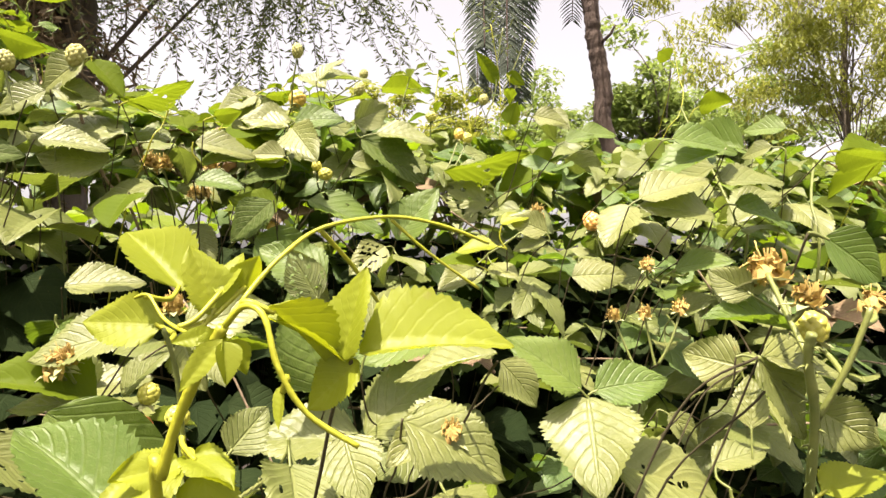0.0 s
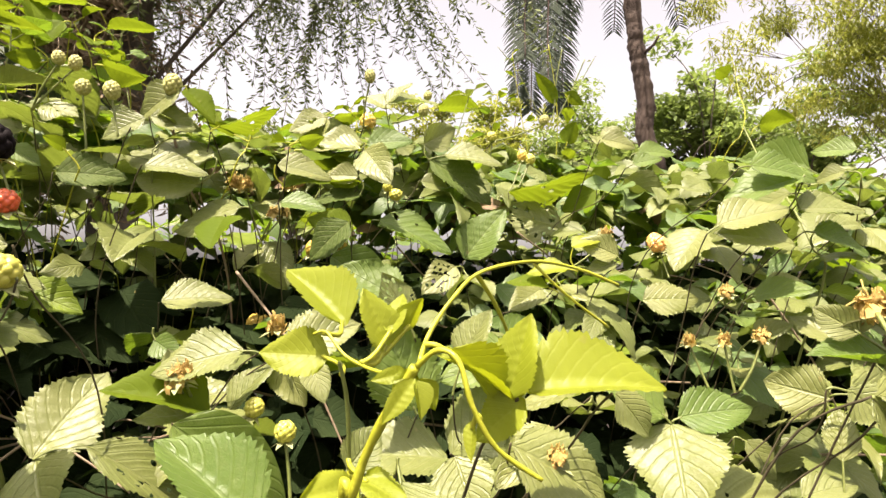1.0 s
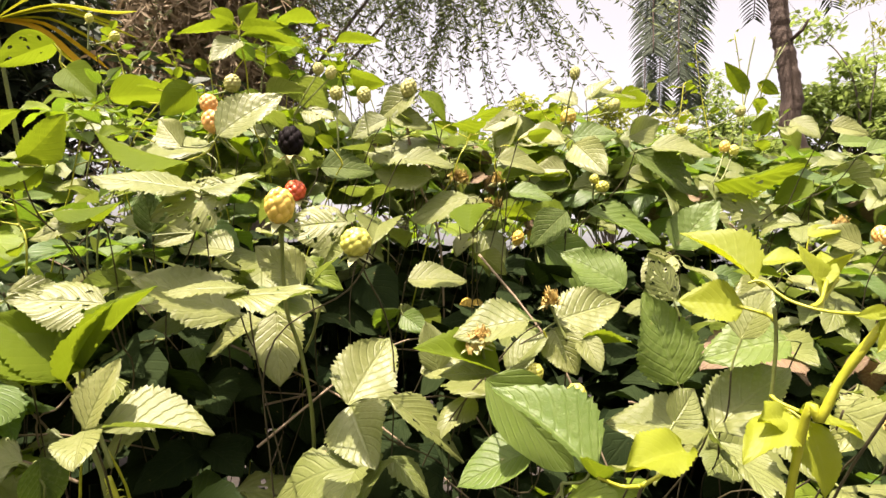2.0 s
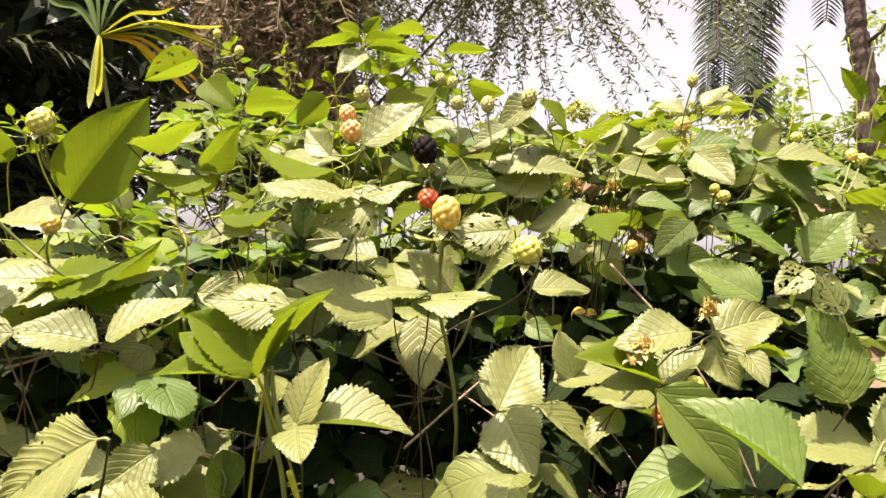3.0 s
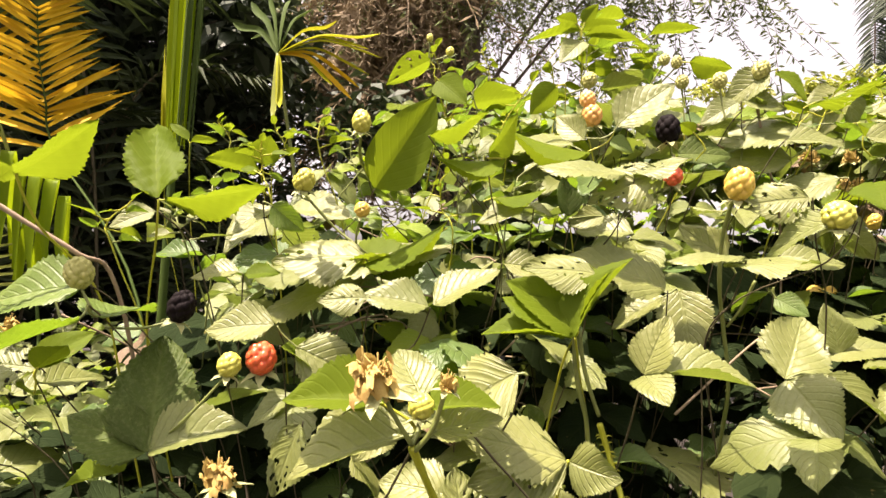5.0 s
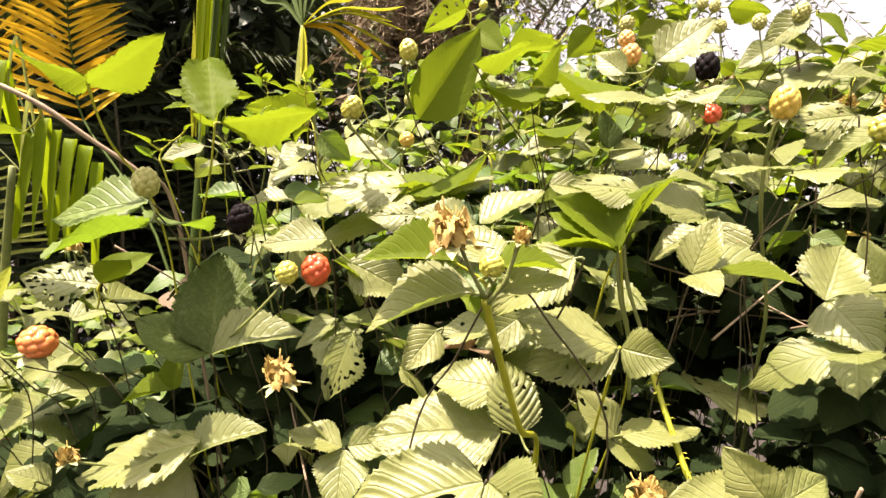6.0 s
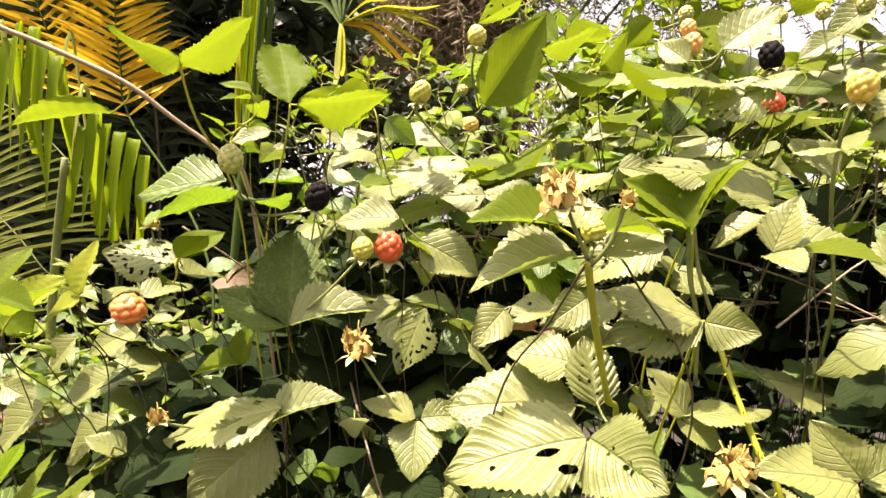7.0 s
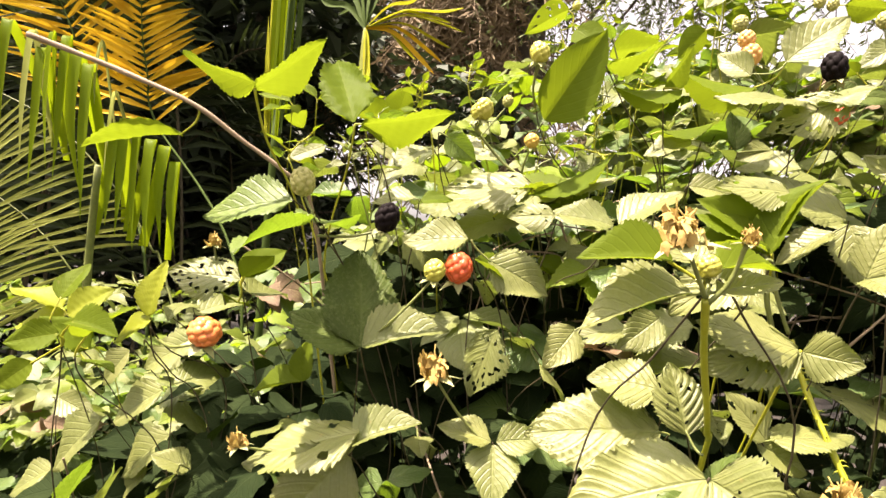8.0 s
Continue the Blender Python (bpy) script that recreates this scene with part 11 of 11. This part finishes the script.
leaf(c, (-0.1828, 0.4462, 1.3714), (-0.1603, 0.4461, 1.3741), 0.0163, -142, 'oval', 'fresh', (-0.1907, 0.4462, 1.3675))
c = shoot('bramble shoot with fresh light-green leaf', 'cane', 0.5, [(0.0953, 0.5997, 1.3573), (0.0989, 0.6210, 1.3342), (0.1051, 0.6573, 1.2709)], False)
leaf(c, (0.0941, 0.5998, 1.3560), (0.0579, 0.6005, 1.3343), 0.0304, 66, 'oval', 'fresh', (0.0953, 0.5997, 1.3573))
c = shoot('bramble shoot with pale dusty-green toothed leaves', 'cane', 0.5, [(0.0876, 0.4655, 1.2723), (0.0710, 0.4865, 1.2508), (0.0495, 0.5135, 1.1633)], False)
leaf(c, (0.0858, 0.4652, 1.2798), (0.0531, 0.4647, 1.2947), 0.0258, 73, 'oval', 'pale', (0.0876, 0.4655, 1.2723))
leaf(c, (0.0848, 0.4655, 1.2737), (0.0569, 0.4657, 1.2667), 0.0208, 43, 'oval', 'pale', (0.0876, 0.4655, 1.2723))
c = shoot('bramble shoot with bright yellow-green toothed leaves', 'cane', 0.5, [(0.0527, 0.4656, 1.2660), (0.0548, 0.4814, 1.2409), (0.0638, 0.5479, 1.2003)], False)
leaf(c, (0.0447, 0.4656, 1.2686), (0.0093, 0.4657, 1.2667), 0.0255, 33, 'oval', 'young', (0.0527, 0.4656, 1.2660))
leaf(c, (0.0471, 0.4650, 1.2872), (0.0713, 0.4647, 1.2951), 0.0184, -37, 'oval', 'young', (0.0527, 0.4656, 1.2660))
c = shoot('bramble shoot with fresh light-green leaf', 'cane', 0.5, [(0.0367, 0.4662, 1.2482), (0.0335, 0.4911, 1.2264), (0.0277, 0.5358, 1.1368)], False)
leaf(c, (0.0289, 0.4662, 1.2528), (-0.0070, 0.4659, 1.2597), 0.0263, 26, 'oval', 'fresh', (0.0367, 0.4662, 1.2482))
c = shoot('bramble shoot with pale dusty-green leaf', 'cane', 0.5, [(0.0851, 0.5339, 1.3953), (0.0780, 0.5570, 1.3711), (0.0686, 0.5874, 1.3303)], False)
leaf(c, (0.0867, 0.5339, 1.3959), (0.1201, 0.5341, 1.3899), 0.0244, -62, 'oval', 'pale', (0.0851, 0.5339, 1.3953))
c = shoot('bramble shoot with mid-green leaf', 'cane', 0.5, [(0.1087, 0.5348, 1.3664), (0.0927, 0.5520, 1.3408), (0.0436, 0.6047, 1.3040)], False)
leaf(c, (0.1164, 0.5348, 1.3716), (0.1444, 0.5345, 1.3797), 0.0210, -51, 'oval', 'green', (0.1087, 0.5348, 1.3664))
c = shoot('thin dead bramble twig in the hedge', 'wood', 0.8, [(-0.6213, 0.1956, 1.1850), (-0.5787, 0.2127, 1.1990), (-0.5453, 0.2269, 1.1971), (-0.5157, 0.2396, 1.1933)], False)
c = shoot('thin dead bramble twig in the hedge', 'wood', 0.8, [(-0.6204, 0.1973, 1.1622), (-0.5620, 0.2213, 1.1731), (-0.5413, 0.2304, 1.1652), (-0.5429, 0.2314, 1.1362)], False)
c = shoot('thin dead bramble twig in the hedge', 'wood', 0.8, [(-0.4899, 0.2550, 1.1153), (-0.4776, 0.2587, 1.1408), (-0.4596, 0.2650, 1.1633)], False)
c = shoot('thin dead bramble twig in the hedge', 'wood', 0.8, [(-0.6005, 0.2062, 1.1534), (-0.5780, 0.2141, 1.1804), (-0.5509, 0.2249, 1.1908)], False)
sprig('thin bramble sprig with small fresh light-green leaves', [(0.0162, 0.8410, 1.6056), (0.0307, 0.8593, 1.5253), (0.0453, 0.8577, 1.4370)], 12, 0.015, 'fresh', 300)
sprig('thin bramble sprig with small fresh light-green leaves', [(0.0732, 0.8553, 1.6250), (0.0885, 0.8676, 1.5316), (0.0865, 0.8691, 1.4303)], 9, 0.010, 'fresh', 301)
sprig('thin bramble sprig with small pale dusty leaves', [(0.1475, 0.8760, 1.6112), (0.1179, 0.8697, 1.5506), (0.1057, 0.8716, 1.4820)], 8, 0.008, 'pale', 302)
sprig('thin bramble sprig with small fresh light-green leaves', [(-0.0059, 0.7873, 1.5276), (-0.0119, 0.7787, 1.4754), (-0.0184, 0.7898, 1.4152)], 9, 0.024, 'fresh', 303)
sprig('thin bramble sprig with small fresh light-green leaves', [(-0.1969, 0.6869, 1.4720), (-0.1859, 0.6824, 1.4498), (-0.1919, 0.6910, 1.4197)], 7, 0.030, 'fresh', 304)
sprig('thin bramble sprig with small mid-green leaves', [(0.1267, 0.8252, 1.4853), (0.1071, 0.8266, 1.4608), (0.1050, 0.8224, 1.4284)], 7, 0.025, 'green', 305)
sprig('thin bramble sprig with small fresh light-green leaves', [(-0.7081, 0.4931, 1.5232), (-0.6992, 0.5087, 1.4847), (-0.6909, 0.5052, 1.4382)], 10, 0.025, 'fresh', 306)
sprig('thin bramble sprig with small fresh light-green leaves', [(-0.6458, 0.5193, 1.5238), (-0.6357, 0.5299, 1.4867), (-0.6426, 0.5254, 1.4416)], 12, 0.018, 'fresh', 307)
sprig('thin bramble sprig with small mid-green leaves', [(-0.6447, 0.4683, 1.4744), (-0.6529, 0.4705, 1.4189), (-0.6433, 0.4757, 1.3555)], 12, 0.025, 'green', 308)
sprig('thin bramble sprig with small fresh light-green leaves', [(-0.5550, 0.4551, 1.4156), (-0.5619, 0.4453, 1.3769), (-0.5697, 0.4538, 1.3302)], 10, 0.025, 'fresh', 309)
sprig('thin bramble sprig with small fresh light-green leaves', [(-0.6057, 0.3809, 1.3900), (-0.6042, 0.3717, 1.3576), (-0.6195, 0.3793, 1.3171)], 9, 0.024, 'fresh', 310)
sprig('thin bramble sprig with small mid-green leaves', [(-0.7103, 0.3378, 1.3737), (-0.7153, 0.3413, 1.3465), (-0.7024, 0.3447, 1.3113)], 9, 0.024, 'green', 311)
sprig('thin bramble sprig with small fresh light-green leaves', [(-0.8687, 0.2705, 1.3835), (-0.8602, 0.2836, 1.3641), (-0.8530, 0.2798, 1.3367)], 9, 0.026, 'fresh', 312)
sprig('thin bramble sprig with small fresh light-green leaves', [(-0.7990, 0.3004, 1.3734), (-0.7926, 0.3100, 1.3548), (-0.8028, 0.3014, 1.3282)], 9, 0.022, 'fresh', 313)
sprig('thin bramble sprig with small fresh light-green leaves', [(-0.2281, 0.6983, 1.4707), (-0.2599, 0.6921, 1.4394), (-0.2738, 0.6831, 1.4001)], 9, 0.028, 'fresh', 314)
sprig('thin bramble sprig with small pale dusty leaves', [(-0.0466, 0.8251, 1.5395), (-0.0618, 0.8142, 1.4824), (-0.0787, 0.8186, 1.4173)], 9, 0.030, 'pale', 315)
sprig('thin bramble sprig with small mid-green leaves', [(-0.1853, 0.7691, 1.4978), (-0.1794, 0.7606, 1.4657), (-0.1899, 0.7713, 1.4255)], 9, 0.026, 'green', 316)
sprig('thin bramble sprig with small fresh light-green leaves', [(-0.5120, 0.3859, 1.4137), (-0.5365, 0.3737, 1.3685), (-0.5429, 0.3670, 1.3154)], 11, 0.028, 'fresh', 317)
sprig('thin bramble sprig with small fresh light-green leaves', [(-0.5001, 0.4174, 1.4450), (-0.4970, 0.4261, 1.4010), (-0.4960, 0.4216, 1.3490)], 9, 0.028, 'fresh', 318)
sprig('thin bramble sprig with small mid-green leaves', [(-0.5617, 0.3531, 1.4042), (-0.5569, 0.3614, 1.3689), (-0.5684, 0.3499, 1.3256)], 10, 0.026, 'green', 319)
sprig('thin bramble sprig with small fresh light-green leaves', [(-0.6625, 0.1675, 1.3145), (-0.6664, 0.1755, 1.2914), (-0.6519, 0.1754, 1.2602)], 11, 0.020, 'fresh', 320)
sprig('thin bramble sprig with small fresh light-green leaves', [(-0.6561, 0.2311, 1.3542), (-0.6541, 0.2265, 1.3390), (-0.6545, 0.2328, 1.3158)], 9, 0.018, 'fresh', 321)
sprig('thin bramble sprig with small mid-green leaves', [(-0.6948, 0.1465, 1.2872), (-0.6838, 0.1388, 1.2689), (-0.6887, 0.1512, 1.2426)], 9, 0.018, 'green', 322)
sprig('thin bramble sprig with small pale dusty leaves', [(-0.2905, 0.4734, 1.3913), (-0.3125, 0.4599, 1.3723), (-0.3161, 0.4571, 1.3454)], 8, 0.028, 'pale', 323)
sprig('thin bramble sprig with small fresh light-green leaves', [(-0.2449, 0.5035, 1.4000), (-0.2517, 0.5027, 1.3786), (-0.2612, 0.4935, 1.3493)], 8, 0.028, 'fresh', 324)
sprig('thin bramble sprig with small mid-green leaves', [(-0.5693, 0.2299, 1.2811), (-0.5645, 0.2381, 1.2599), (-0.5755, 0.2266, 1.2306)], 10, 0.024, 'green', 325)
sprig('thin bramble sprig with small fresh light-green leaves', [(-0.5323, 0.2543, 1.2938), (-0.5363, 0.2647, 1.2706), (-0.5217, 0.2622, 1.2394)], 10, 0.024, 'fresh', 326)
sprig('thin bramble sprig with small pale dusty leaves', [(-0.4762, 0.2914, 1.3003), (-0.4788, 0.2862, 1.2777), (-0.4844, 0.2868, 1.2471)], 10, 0.024, 'pale', 327)
sprig('thin bramble sprig with small pale dusty leaves', [(-0.7011, 0.1188, 1.2568), (-0.6885, 0.1126, 1.2420), (-0.6915, 0.1257, 1.2191)], 9, 0.020, 'pale', 328)
sprig('thin bramble sprig with small fresh light-green leaves', [(-0.7143, 0.0860, 1.2556), (-0.7266, 0.0769, 1.2387), (-0.7202, 0.0827, 1.2138)], 9, 0.020, 'fresh', 329)
sprig('thin bramble sprig with small fresh light-green leaves', [(-0.5053, 0.5428, 1.5289), (-0.5029, 0.5471, 1.4820), (-0.5039, 0.5483, 1.4270)], 10, 0.034, 'fresh', 330)
sprig('thin bramble sprig with small fresh light-green leaves', [(-0.4777, 0.5645, 1.5324), (-0.4633, 0.5763, 1.4932), (-0.4641, 0.5699, 1.4460)], 9, 0.034, 'fresh', 331)
sprig('thin bramble sprig with small mid-green leaves', [(-0.4249, 0.5685, 1.5209), (-0.4291, 0.5794, 1.4817), (-0.4145, 0.5737, 1.4344)], 8, 0.026, 'green', 332)
sprig('thin bramble sprig with small mid-green leaves', [(-0.4877, 0.4947, 1.5115), (-0.4881, 0.4964, 1.4770), (-0.4921, 0.4985, 1.4345)], 9, 0.034, 'green', 333)


# the mass of small leaves between and beneath the shoots
hedge()
